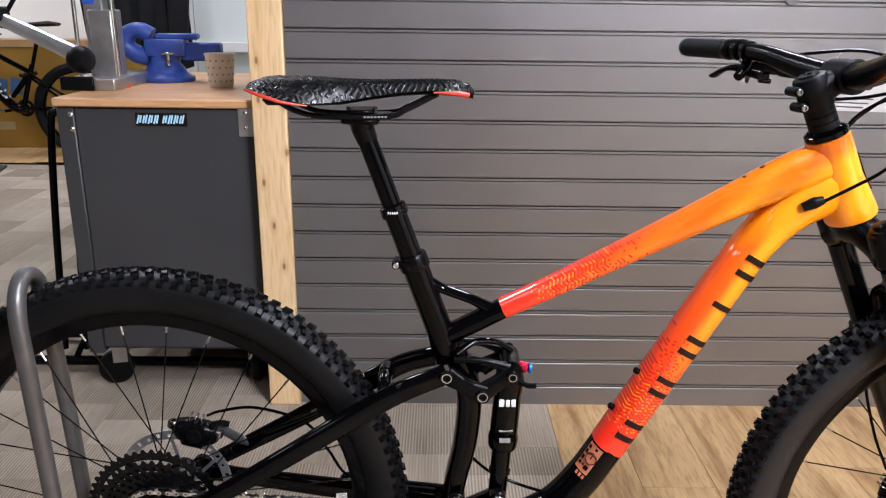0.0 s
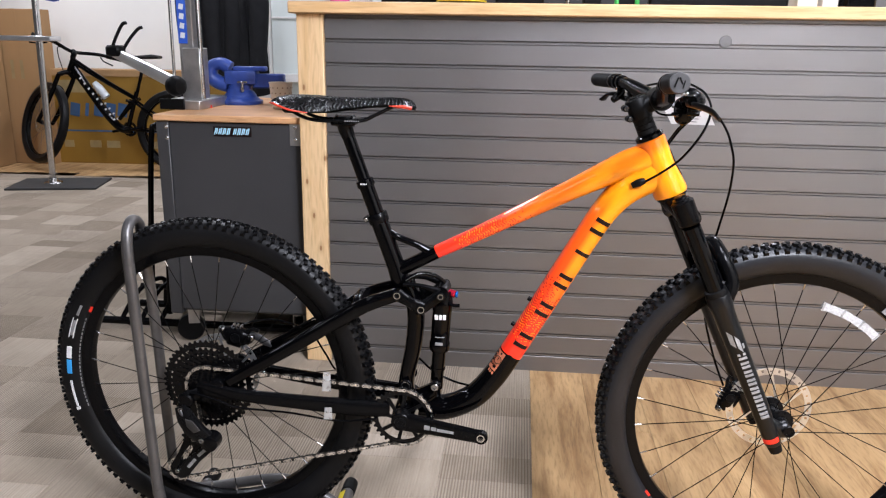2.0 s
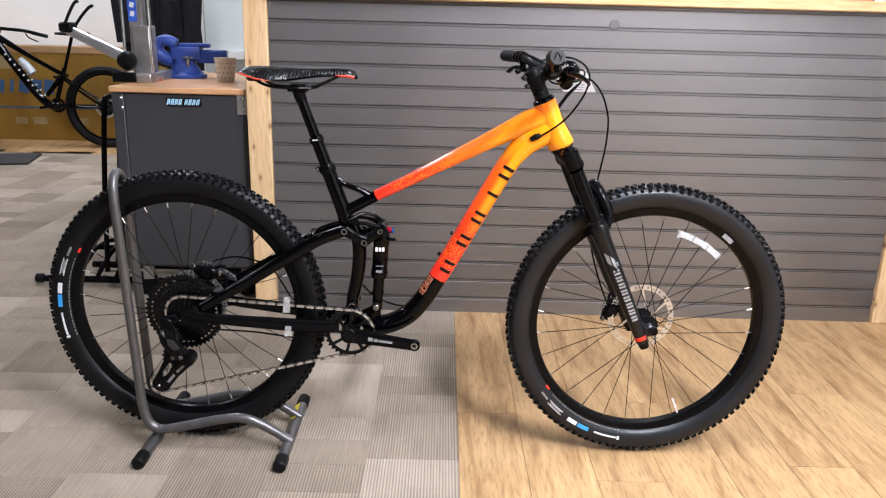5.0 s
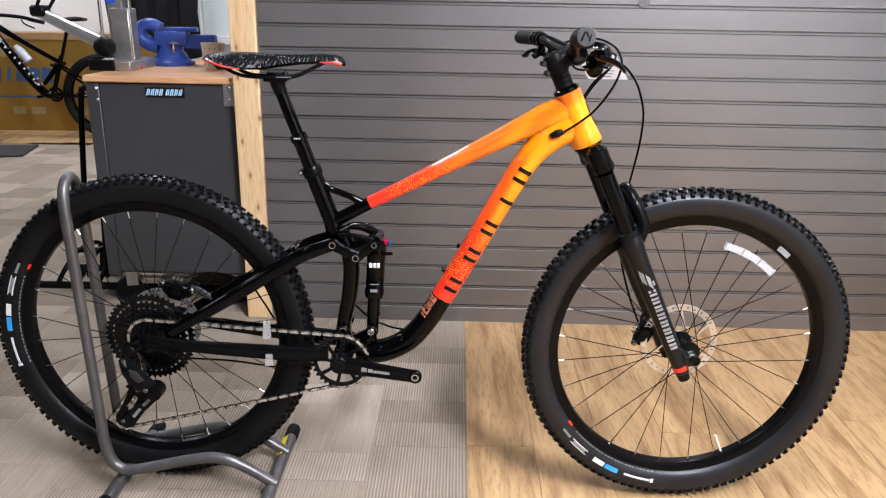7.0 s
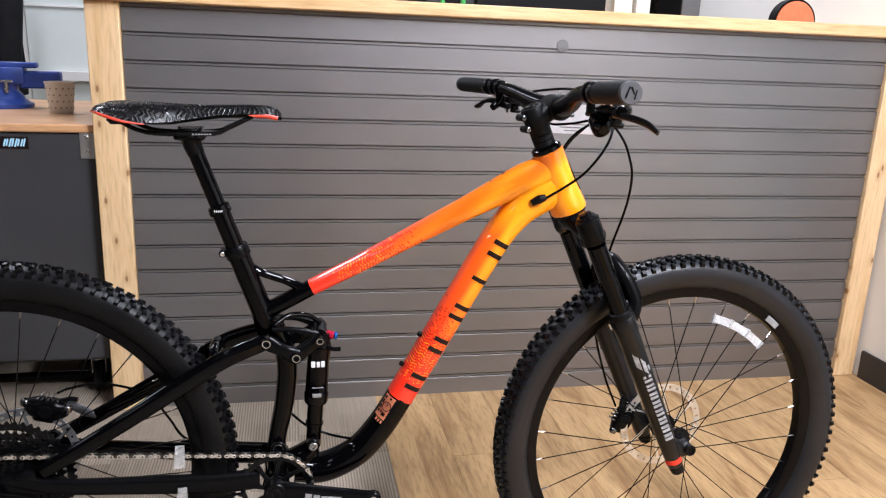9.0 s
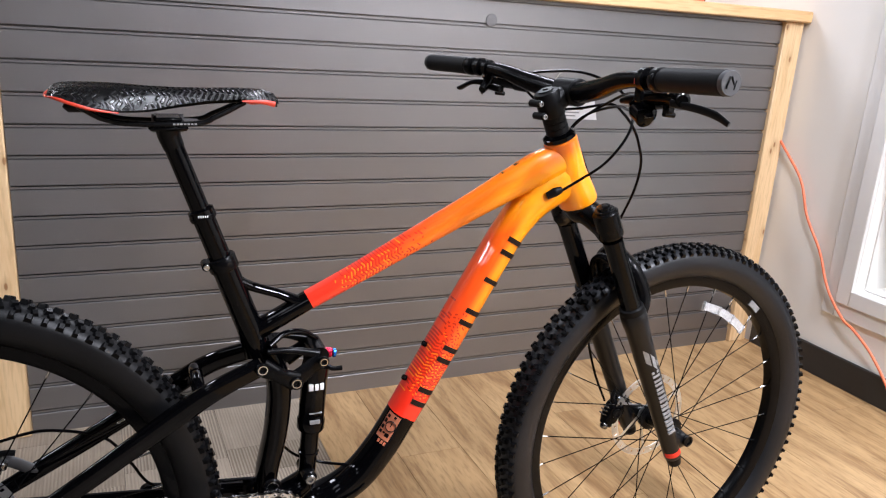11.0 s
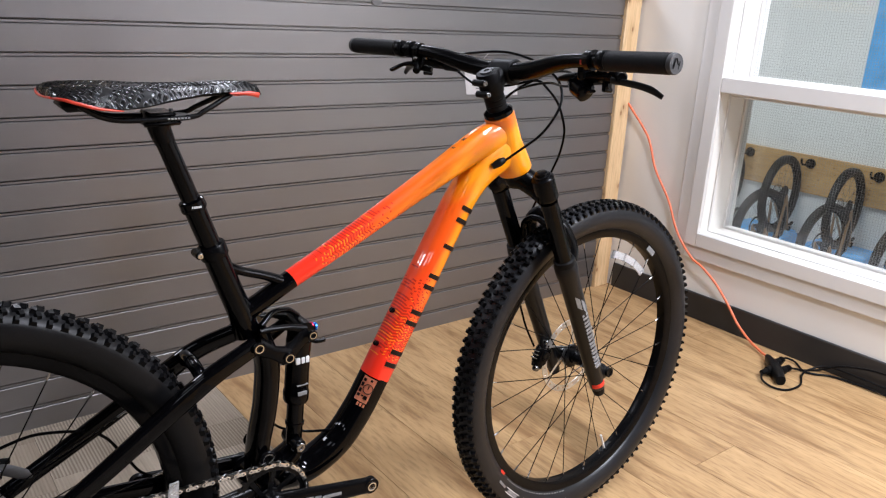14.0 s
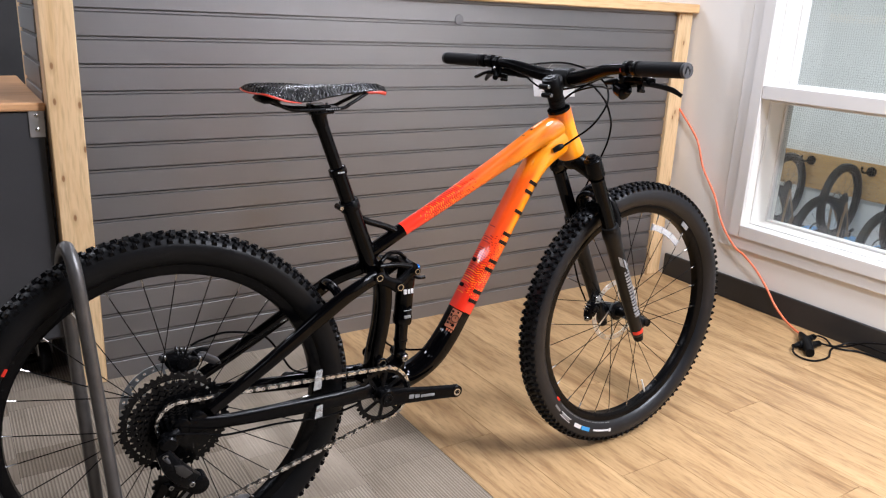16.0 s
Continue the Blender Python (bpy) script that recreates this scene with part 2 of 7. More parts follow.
def panel_material():
    """Grey laminate of the grooved boards: cloudy sheen, faint scuffs."""
    m, nt, b = nodes_of("grey_laminate")
    n1 = tex(nt, "ShaderNodeTexNoise", scale=(1, 1, 1.6), Scale=2.2, Detail=5.0)
    n2 = tex(nt, "ShaderNodeTexNoise", scale=(1, 1, 12), Scale=9.0, Detail=4.0)
    n3 = tex(nt, "ShaderNodeTexNoise", Scale=340.0, Detail=2.0)
    col = ramp(nt, n1.outputs["Fac"], [(0.3, (0.0385, 0.0368, 0.0375)), (0.7, (0.0490, 0.0470, 0.0478))]).outputs["Color"]
    col = mixc(nt, math_node(nt, "MULTIPLY", math_node(nt, "SUBTRACT", n2.outputs["Fac"], 0.6, True), 0.6), col, (0.12, 0.117, 0.116))
    info = nt.nodes.new("ShaderNodeObjectInfo")
    shade = ramp(nt, info.outputs["Random"], [(0.0, (0.86, 0.86, 0.86)), (1.0, (1.1, 1.1, 1.1))]).outputs["Color"]
    col = mixc(nt, 1.0, col, shade, "MULTIPLY")
    grain = ramp(nt, n3.outputs["Fac"], [(0.3, (0.82, 0.82, 0.82)), (0.7, (1.12, 1.12, 1.12))]).outputs["Color"]
    col = mixc(nt, 1.0, col, grain, "MULTIPLY")
    nt.links.new(col, b.inputs["Base Color"])
    r = math_node(nt, "MULTIPLY_ADD", n1.outputs["Fac"], 0.16)
    r.node.inputs[2].default_value = 0.34
    nt.links.new(r, b.inputs["Roughness"])
    b.inputs["Specular IOR Level"].default_value = 0.95
    b.inputs["IOR"].default_value = 2.05
    b.inputs["Specular Tint"].default_value = (1.0, 0.965, 0.965, 1)
    add_bump(nt, b, n3.outputs["Fac"], 0.12, 0.0006)
    return m


def chain_material():
    """Roller chain: bright outer plates, oily darker inner ones."""
    m, nt, b = nodes_of("chain_steel")
    g = nt.nodes.new("ShaderNodeNewGeometry")
    nt.links.new(ramp(nt, g.outputs["Random Per Island"], [(0.0, (0.05, 0.048, 0.045)), (0.6, (0.12, 0.117, 0.112)), (1.0, (0.26, 0.255, 0.25))]).outputs["Color"], b.inputs["Base Color"])
    b.inputs["Metallic"].default_value, b.inputs["Roughness"].default_value = 1.0, 0.28
    return m


def glass_material(name="window_glass"):
    m, nt, b = nodes_of(name)
    b.inputs["Base Color"].default_value = (0.95, 0.98, 0.98, 1)
    b.inputs["Roughness"].default_value = 0.02
    b.inputs["Transmission Weight"].default_value = 1.0
    b.inputs["IOR"].default_value = 1.45
    return m


M = {
    "panel": panel_material(),
    "pine": wood("pine", (0.78, 0.57, 0.33), (0.60, 0.37, 0.17), "z", knots=0.15),
    "pine_x": wood("pine_top", (0.80, 0.56, 0.30), (0.62, 0.36, 0.15), "x"),
    "pine_far": wood("pine_board", (0.62, 0.40, 0.18), (0.42, 0.24, 0.09), "y", knots=0.12),
    "bench_top": wood("butcher_block", (0.66, 0.38, 0.19), (0.46, 0.22, 0.09), "x", rough=0.4),
    "oak": wood("oak_plank", (0.50, 0.322, 0.154), (0.222, 0.115, 0.044), "y", rough=0.52, random_tone=0.10, across=11.0, along=1.5, spec=0.3, sharp=0.85),
    "carpet": carpet_material(),
    "carpet_far": carpet_material("carpet_far", True),
    "dim": plain("grey_wall_paint", (0.075, 0.073, 0.07), 0.6, var=0.05, scale=2.0, fine=150, bump=0.1),
    "fade": frame_paint(),
    "white": plain("white_paint", (0.84, 0.81, 0.755), 0.55, var=0.03, scale=2.0, fine=160, bump=0.12),
    "trim": plain("white_trim", (0.73, 0.71, 0.68), 0.4, var=0.02, scale=3.0, fine=90, bump=0.05),
    "block": plain("painted_block", (0.62, 0.66, 0.63), 0.6, var=0.05, scale=3.0, fine=150, bump=0.2),
    "ceiling": plain("ceiling_paint", (0.13, 0.13, 0.13), 0.9, var=0.04, fine=220, bump=0.3),
    "base": plain("black_baseboard", (0.022, 0.021, 0.021), 0.5, var=0.2, scale=4.0, bump=0.05),
    "gloss": plain("black_gloss_paint", (0.0008, 0.0008, 0.0011), 0.03, var=0.1, bump=0.0, spec=0.16),
    "satin": plain("black_satin", (0.0022, 0.0022, 0.0025), 0.24, var=0.15, bump=0.03, spec=0.10),
    "matte": plain("black_matte", (0.004, 0.004, 0.0043), 0.45, var=0.2, bump=0.08, spec=0.12),
    "rubber": plain("tyre_rubber", (0.0045, 0.0045, 0.005), 0.40, var=0.3, scale=14, fine=300, bump=0.10, spec=0.18),
    "knob": plain("tread_rubber", (0.0028, 0.0028, 0.0032), 0.32, var=0.3, scale=20, fine=260, bump=0.15, spec=0.12),
    # greyer copy of the tyre rubber: the front sidewall's sheen put into the colour
    "rubber_front": plain("front_tyre_sheen_rubber", (0.0085, 0.0092, 0.0112), 0.36, var=0.35, scale=9, fine=300, bump=0.10, spec=0.30),
    "grip": plain("grip_rubber", (0.007, 0.007, 0.0073), 0.6, var=0.2, scale=60, fine=700, bump=0.3, spec=0.2),
    "anod": plain("black_anodised", (0.006, 0.006, 0.0065), 0.28, metal=0.4, var=0.15, bump=0.04, spec=0.12),
    "leg": plain("matt_grey_leg_paint", (0.0040, 0.0042, 0.0048), 0.30, var=0.12, bump=0.04, spec=0.3),
    "sprocket": plain("black_sprocket_steel", (0.006, 0.006, 0.0065), 0.20, metal=0.6, var=0.4, scale=160, fine=300, bump=0.1, spec=0.3),
    "grey_metal": plain("grey_cast", (0.10, 0.10, 0.105), 0.42, metal=0.7, var=0.15),
    "lever": plain("dark_grey_lever", (0.045, 0.043, 0.042), 0.35, metal=0.5, var=0.12),
    "steel": plain("bright_steel", (0.62, 0.61, 0.60), 0.24, metal=1.0, var=0.08, bump=0.03),
    "bolt": plain("dark_bolt_steel", (0.26, 0.26, 0.265), 0.22, metal=1.0, var=0.15),
    "chain": chain_material(),
    "chain_bright": plain("bright_chain_plate", (0.70, 0.69, 0.68), 0.24, metal=1.0, var=0.2, scale=200),
    "galv": plain("galvanised", (0.50, 0.49, 0.48), 0.38, metal=0.9, var=0.18, scale=20, bump=0.08),
    "alu": plain("brushed_aluminium", (0.66, 0.66, 0.66), 0.33, metal=0.9, var=0.07, stretch=(1, 1, 0.2)),
    "cover": plain("grey_filler", (0.125, 0.121, 0.121), 0.5, var=0.12, scale=60),
    "stand": plain("grey_stand_paint", (0.105, 0.10, 0.098), 0.36, metal=0.6, var=0.16, scale=30, fine=260, bump=0.1),
    "red": plain("red_paint", (0.75, 0.03, 0.015), 0.35, var=0.08),
    "red_edge": plain("saddle_red", (0.58, 0.045, 0.02), 0.42, var=0.1),
    "anod_red": plain("red_anodised", (0.62, 0.02, 0.06), 0.25, metal=0.7, var=0.1),
    "anod_blue": plain("blue_anodised", (0.02, 0.16, 0.55), 0.25, metal=0.7, var=0.1),
    "decal": plain("white_decal", (0.72, 0.72, 0.72), 0.45, var=0.08, scale=60),
    "decal_blue": plain("blue_decal", (0.03, 0.30, 0.68), 0.45, var=0.1),
    "decal_pale": plain("pale_grey_decal", (0.24, 0.24, 0.24), 0.4, var=0.25, scale=120),
    "decal_grey": plain("grey_decal", (0.22, 0.22, 0.22), 0.45, var=0.2, scale=90),
    "decal_dark": plain("dark_decal", (0.010, 0.005, 0.005), 0.3, var=0.1, spec=0.2),
    "cap_grey": plain("grey_rubber_cap", (0.055, 0.055, 0.058), 0.5, var=0.12),
    "decal_red_dark": plain("dark_red_bar_print", (0.40, 0.020, 0.012), 0.3, var=0.2),
    "decal_peach": plain("peach_sticker", (0.85, 0.30, 0.16), 0.35, var=0.1, coat=0.8),
    "reflector": plain("white_reflector", (0.74, 0.75, 0.76), 0.25, var=0.2, scale=260, fine=500, bump=0.4, trans=0.45),
    "paper": paper_material(),
    "clear": plain("clear_tag", (0.85, 0.86, 0.86), 0.22, var=0.12, scale=80, trans=0.72),
    "bench": plain("bench_grey_paint", (0.036, 0.036, 0.038), 0.45, var=0.1, scale=3.0, bump=0.08),
    "vise": plain("vise_blue", (0.02, 0.05, 0.24), 0.42, var=0.2, scale=25, fine=200, bump=0.3),
    "blue": plain("blue_label", (0.03, 0.10, 0.50), 0.35, var=0.1),
    "cardboard": plain("cardboard", (0.36, 0.210, 0.093), 0.8, var=0.1, scale=3.0, fine=90, bump=0.1, stretch=(1, 1, 0.15)),
    "yellow": plain("yellow_carton", (0.25, 0.132, 0.013), 0.6, var=0.12, scale=3.0, bump=0.05),
    "yellow_blue": plain("carton_blue_print", (0.035, 0.095, 0.22), 0.6, var=0.15),
    "carton_print": plain("carton_grey_print", (0.30, 0.22, 0.10), 0.6, var=0.15),
    "cloth": plain("black_cloth", (0.008, 0.008, 0.009), 0.85, var=0.3, scale=12, fine=400, bump=0.4, spec=0.2),
    "cup": plain("paper_cup", (0.82, 0.78, 0.70), 0.6, var=0.05),
    "cup_dot": plain("cup_print", (0.40, 0.33, 0.26), 0.6, var=0.1),
    "orange_cord": plain("orange_cord", (0.80, 0.19, 0.085), 0.45, var=0.1, scale=40),
    "mat": plain("rubber_mat", (0.022, 0.021, 0.02), 0.7, var=0.25, scale=8),
    "pink": plain("pink_bottle", (0.75, 0.10, 0.38), 0.4, var=0.1),
    "green": plain("green_plastic", (0.05, 0.42, 0.09), 0.4, var=0.1),
    "shelf": plain("dark_shelf", (0.035, 0.034, 0.034), 0.5, var=0.15),
    "cyan": plain("cyan_print", (0.42, 0.74, 0.92), 0.4, var=0.1),
    "bottle": plain("clear_bottle", (0.55, 0.58, 0.60), 0.3, var=0.15),
    "wire": plain("screen_wire", (0.32, 0.32, 0.32), 0.45, metal=0.3, var=0.1),
    "far_wall": plain("far_white_wall", (0.80, 0.81, 0.80), 0.7, var=0.03, scale=3.0, bump=0.1),
    "tarp": plain("blue_tarpaulin", (0.10, 0.42, 0.86), 0.4, var=0.2, scale=6.0),
    "frame_tan": plain("tan_frame_paint", (0.33, 0.20, 0.11), 0.35, var=0.2),
    "yellow_tag": plain("yellow_label", (0.78, 0.62, 0.03), 0.4, var=0.08),
    "glass": glass_material(),
}

# ---- shapes ----
def finish(bm, sharp=38):
    bmesh.ops.recalc_face_normals(bm, faces=bm.faces)
    me = bpy.data.meshes.new("mesh")
    bm.to_mesh(me)
    bm.free()
    for p in me.polygons:
        p.use_smooth = True
    me.set_sharp_from_angle(angle=radians(sharp))
    return me


def part(name, bm, material, parent, label="", m=None):
    """One mesh object under a thing or under a part."""
    me = bm if isinstance(bm, bpy.types.Mesh) else finish(bm)
    if not me.materials:
        me.materials.append(material)
    ob = new(name, me)
    ob.parent = parent
    if m is not None:
        ob.matrix_basis = m
    if label:
        tagged(ob, label)
    return ob


def thing(name, m, label, category, group="", kind="", bm=None, material=None):
    """A top-level thing: an Empty at its base, or one mesh."""
    if bm is None:
        ob = new(name)
    else:
        me = finish(bm)
        me.materials.append(material)
        ob = new(name, me)
    ob.matrix_basis = m
    return tagged(ob, label, category, group, kind)


def box(bm, c, s, bevel=0.0, m=None, seg=1):
    """A box by centre and size, with its edges eased."""
    made = bmesh.ops.create_cube(bm, size=1.0)["verts"]
    mat = Matrix.Translation(c) @ Matrix.Diagonal((*s, 1))
    bmesh.ops.transform(bm, matrix=(m @ mat) if m is not None else mat, verts=made)
    if bevel:
        edges = list({e for v in made for e in v.link_edges})
        bmesh.ops.bevel(bm, geom=edges, offset=bevel, segments=seg, affect="EDGES", profile=0.5)
    return bm


def new_box(c, s, bevel=0.0, m=None, seg=1):
    return box(bmesh.new(), c, s, bevel, m, seg)


def span(a, b, bevel=0.0):
    """A box from corner a to corner b."""
    return new_box([(p + q) / 2 for p, q in zip(a, b)], [abs(q - p) for p, q in zip(a, b)], bevel)


def spline(pts, n=8):
    """A smooth line through the points."""
    P = [Vector(p) for p in pts]
    P = [2 * P[0] - P[1]] + P + [2 * P[-1] - P[-2]]
    out = []
    for i in range(1, len(P) - 2):
        a, b, c, d = P[i - 1:i + 3]
        for k in range(n):
            t = k / n
            out.append(0.5 * (2 * b + (c - a) * t + (2 * a - 5 * b + 4 * c - d) * t * t + (3 * b - a - 3 * c + d) * t ** 3))
    out.append(P[-2])
    return out


def values(vals, n):
    """Numbers spread smoothly over n steps."""
    xs = np.linspace(0, len(vals) - 1, n)
    return [float(np.interp(x, range(len(vals)), vals)) for x in xs]


def tube(bm, pts, rad, seg=12, flat=None, side=None, square=2.0, caps=True):
    """Sweeps a round, oval or boxy section along pts. rad: one radius or one per point; flat: the radius along side."""
    P = [Vector(p) for p in pts]
    n = len(P)
    R = [rad] * n if isinstance(rad, (int, float)) else (list(rad) if len(rad) == n else values(rad, n))
    F = R if flat is None else ([flat] * n if isinstance(flat, (int, float)) else (list(flat) if len(flat) == n else values(flat, n)))
    ref = Vector(side) if side else None
    rings, last = [], None
    for i, p in enumerate(P):
        t = (P[min(i + 1, n - 1)] - P[max(i - 1, 0)]).normalized()
        if ref is not None:
            s = ref - t * ref.dot(t)
        elif last is None:
            s = t.orthogonal()
        else:
            s = last - t * last.dot(t)
        s.normalize()
        last = s
        u = t.cross(s)
        ring = []
        for k in range(seg):
            a = 2 * math.pi * k / seg
            ca, sa = math.cos(a), math.sin(a)
            if square != 2.0:
                q = (abs(ca) ** square + abs(sa) ** square) ** (-1 / square)
                ca, sa = ca * q, sa * q
            ring.append(bm.verts.new(p + s * (F[i] * ca) + u * (R[i] * sa)))
        rings.append(ring)
    for a, b in zip(rings, rings[1:]):
        for k in range(seg):
            bm.faces.new((a[k], a[(k + 1) % seg], b[(k + 1) % seg], b[k]))
    if caps:
        bm.faces.new(rings[0][::-1])
        bm.faces.new(rings[-1])
    return bm


def new_tube(*a, **k):
    return tube(bmesh.new(), *a, **k)


def lathe(bm, prof, origin, axis, seg=24, caps=True):
    """Turns a profile of (distance along the axis, radius) round the axis."""
    ax = Vector(axis).normalized()
    u = ax.orthogonal().normalized()
    v = ax.cross(u)
    o = Vector(origin)
    rings = []
    for d, r in prof:
        rings.append([bm.verts.new(o + ax * d + (u * math.cos(2 * math.pi * k / seg) + v * math.sin(2 * math.pi * k / seg)) * r) for k in range(seg)])
    for a, b in zip(rings, rings[1:]):
        for k in range(seg):
            bm.faces.new((a[k], a[(k + 1) % seg], b[(k + 1) % seg], b[k]))
    if caps:
        bm.faces.new(rings[0][::-1])
        bm.faces.new(rings[-1])
    return bm


def rod(bm, a, b, r, seg=12, r2=None):
    """A straight bar with eased ends."""
    a, b = Vector(a), Vector(b)
    L = (b - a).length
    e = min(r * 0.2, L * 0.2)
    q = r if r2 is None else r2
    return lathe(bm, [(0, r - e), (e, r), (L - e, q), (L, q - e)], a, b - a, seg)


def new_rod(*a, **k):
    return rod(bmesh.new(), *a, **k)


def ring_wheel(bm, prof, seg=72, steps=None):
    """Closed section of (y, r) turned round the y axis."""
    n = len(prof)
    rings = []
    for k in range(seg):
        a = 2 * math.pi * k / seg
        rings.append([bm.verts.new((r * math.sin(a), y, r * math.cos(a))) for y, r in prof])
    for i in range(seg):
        A, B = rings[i], rings[(i + 1) % seg]
        for k in range(n):
            bm.faces.new((A[k], A[(k + 1) % n], B[(k + 1) % n], B[k]))
    return bm


def prism(bm, poly, y0, y1, bevel=0.0, m=None):
    """A flat outline in x and z, given thickness from y0 to y1."""
    lo = [bm.verts.new((x, y0, z)) for x, z in poly]
    hi = [bm.verts.new((x, y1, z)) for x, z in poly]
    faces = [bm.faces.new(lo), bm.faces.new(hi[::-1])]
    n = len(poly)
    for k in range(n):
        faces.append(bm.faces.new((lo[k], hi[k], hi[(k + 1) % n], lo[(k + 1) % n])))
    if bevel:
        edges = list({e for f in faces[:2] for e in f.edges})
        bmesh.ops.bevel(bm, geom=edges, offset=bevel, segments=2, affect="EDGES", profile=0.5)
    if m is not None:
        bmesh.ops.transform(bm, matrix=m, verts=bm.verts)
    return bm


def gear(bm, r, teeth, y, thick, inner, depth=0.0045):
    """A toothed ring round the y axis."""
    n = teeth * 4
    rows = []
    for yy in (y - thick / 2, y + thick / 2):
        out, inn = [], []
        for k in range(n):
            a = 2 * math.pi * k / n
            rr = r + (depth if k % 4 in (0, 1) else -depth * 0.3)
            out.append(bm.verts.new((rr * math.sin(a), yy, rr * math.cos(a))))
            inn.append(bm.verts.new((inner * math.sin(a), yy, inner * math.cos(a))))
        rows.append((out, inn))
    (o0, i0), (o1, i1) = rows
    for k in range(n):
        j = (k + 1) % n
        bm.faces.new((o0[k], o0[j], i0[j], i0[k]))
        bm.faces.new((o1[k], i1[k], i1[j], o1[j]))
        bm.faces.new((o0[k], o1[k], o1[j], o0[j]))
        bm.faces.new((i0[k], i0[j], i1[j], i1[k]))
    return bm


def arc_plate(bm, r0, r1, a0, a1, y0, y1, steps=10):
    """A curved flat strip on a wheel: radii, angles in degrees from the top towards +x, and its two faces."""
    rows = []
    for k in range(steps + 1):
        a = radians(a0 + (a1 - a0) * k / steps)
        s, c = math.sin(a), math.cos(a)
        rows.append([bm.verts.new((r * s, y, r * c)) for r, y in ((r0, y0), (r1, y0), (r1, y1), (r0, y1))])
    for A, B in zip(rows, rows[1:]):
        for k in range(4):
            bm.faces.new((A[k], A[(k + 1) % 4], B[(k + 1) % 4], B[k]))
    bm.faces.new(rows[0][::-1])
    bm.faces.new(rows[-1])
    return bm


def bolt_head(bm, c, r, depth, axis=(0, -1, 0)):
    """A round bolt head with a hollow socket."""
    return lathe(bm, [(0, r), (depth * 0.8, r), (depth, r * 0.85), (depth, r * 0.5), (depth * 0.4, r * 0.45)], c, axis, 14)


def pivot_cap(name, c, r, parent, s=-1):
    """A dished black pivot cap with a bright machined ring and a hollow socket."""
    ax = (0, s, 0)
    ob = part(name, lathe(bmesh.new(), [(0, r * 1.12), (0.003, r * 1.12), (0.0042, r * 1.02), (0.0042, r * 0.80), (0.0026, r * 0.62), (0.0026, r * 0.38), (0.0008, r * 0.34)], c, ax, 24), M["satin"], parent)
    part("cap_ring", lathe(bmesh.new(), [(0.0030, r * 0.80), (0.0045, r * 0.78), (0.0045, r * 0.64), (0.0030, r * 0.58)], c, ax, 24, False), M["steel"], ob, "machined steel ring")
    return ob


# ---- the room ----
WX, WY0, WY1, WL = 2.259, -4.2, 6.55, -5.3   # right wall face, near wall, far wall, left wall
SEAM, BACK = 0.460, 5.55                    # carpet ends here; boards begin again behind


def structure(name, bm, material, label, category):
    return thing(name, Matrix(), label, category, kind="structure", bm=bm, material=material)


floor_slab = structure("floor", span((WL, WY0, -0.12), (WX + 0.2, WY1, -0.006)), M["base"], "dark subfloor under the carpet tiles and oak planks", "floor")
structure("wall_far", span((WL, WY1, 0), (WX + 0.2, WY1 + 0.15, CEIL)), M["white"], "plain white painted wall at the back of the shop", "wall")
structure("wall_left", span((WL - 0.15, WY0, 0), (WL, WY1, CEIL)), M["dim"], "plain grey painted side wall of the shop", "wall")
structure("wall_near", span((WL, WY0 - 0.15, 0), (WX + 0.2, WY0, CEIL)), M["dim"], "plain grey painted wall behind the walk", "wall")
structure("ceiling", span((WL, WY0, CEIL), (WX + 0.2, WY1, CEIL + 0.1)), M["ceiling"], "dark painted shop ceiling with long light panels", "ceiling")

# right wall with a window opening through it
OY0, OY1, OZ0, OZ1 = 0.35, 1.712, 0.343, 2.05
WT = 0.22   # thickness of the window wall
bm = bmesh.new()
for a, b in (((WX, WY0, 0), (WX + WT, OY0, CEIL)), ((WX, OY1, 0), (WX + WT, WY1, CEIL)), ((WX, OY0, 0), (WX + WT, OY1, OZ0)), ((WX, OY0, OZ1), (WX + WT, OY1, CEIL))):
    box(bm, [(p + q) / 2 for p, q in zip(a, b)], [q - p for p, q in zip(a, b)])
structure("wall_right", bm, M["white"], "white painted wall with a deep internal window", "wall")

window = thing("window_1", Matrix(), "white framed internal window with a fine wire screen", "window", kind="structure")


def surround(x0, x1, inner, outer, bevel, material, name):
    """A rectangular frame round the opening, from inner to outer past its edge."""
    bm = bmesh.new()
    zm, ym, xm = (OZ0 + OZ1) / 2, (OY0 + OY1) / 2, (x0 + x1) / 2
    w = outer - inner
    for y in (OY1 + (inner + outer) / 2, OY0 - (inner + outer) / 2):
        box(bm, (xm, y, zm), (x1 - x0, w, OZ1 - OZ0 + 2 * outer), bevel)
    for z in (OZ0 - (inner + outer) / 2, OZ1 + (inner + outer) / 2):
        box(bm, (xm, ym, z), (x1 - x0, OY1 - OY0 + 2 * inner, w), bevel)
    part(name, bm, material, window)


surround(WX - 0.018, WX - 0.0002, 0.0, 0.052, 0.002, M["trim"], "casing")
surround(WX - 0.011, WX - 0.0002, 0.0525, 0.104, 0.002, M["trim"], "outer_casing")
surround(WX + 0.044, WX + 0.058, -0.006, -0.0003, 0.002, M["trim"], "stop_bead")
surround(WX + 0.152, WX + 0.186, -0.010, -0.0003, 0.002, M["trim"], "sash_frame")
part("cross_rail", span((WX - 0.017, OY0 + 0.001, 0.882), (WX + 0.150, OY1 - 0.001, 0.937), 0.003), M["trim"], window)
part("rail_bead", span((WX + 0.044, OY0 + 0.008, 0.867), (WX + 0.058, OY1 - 0.008, 0.8815), 0.002), M["trim"], window)
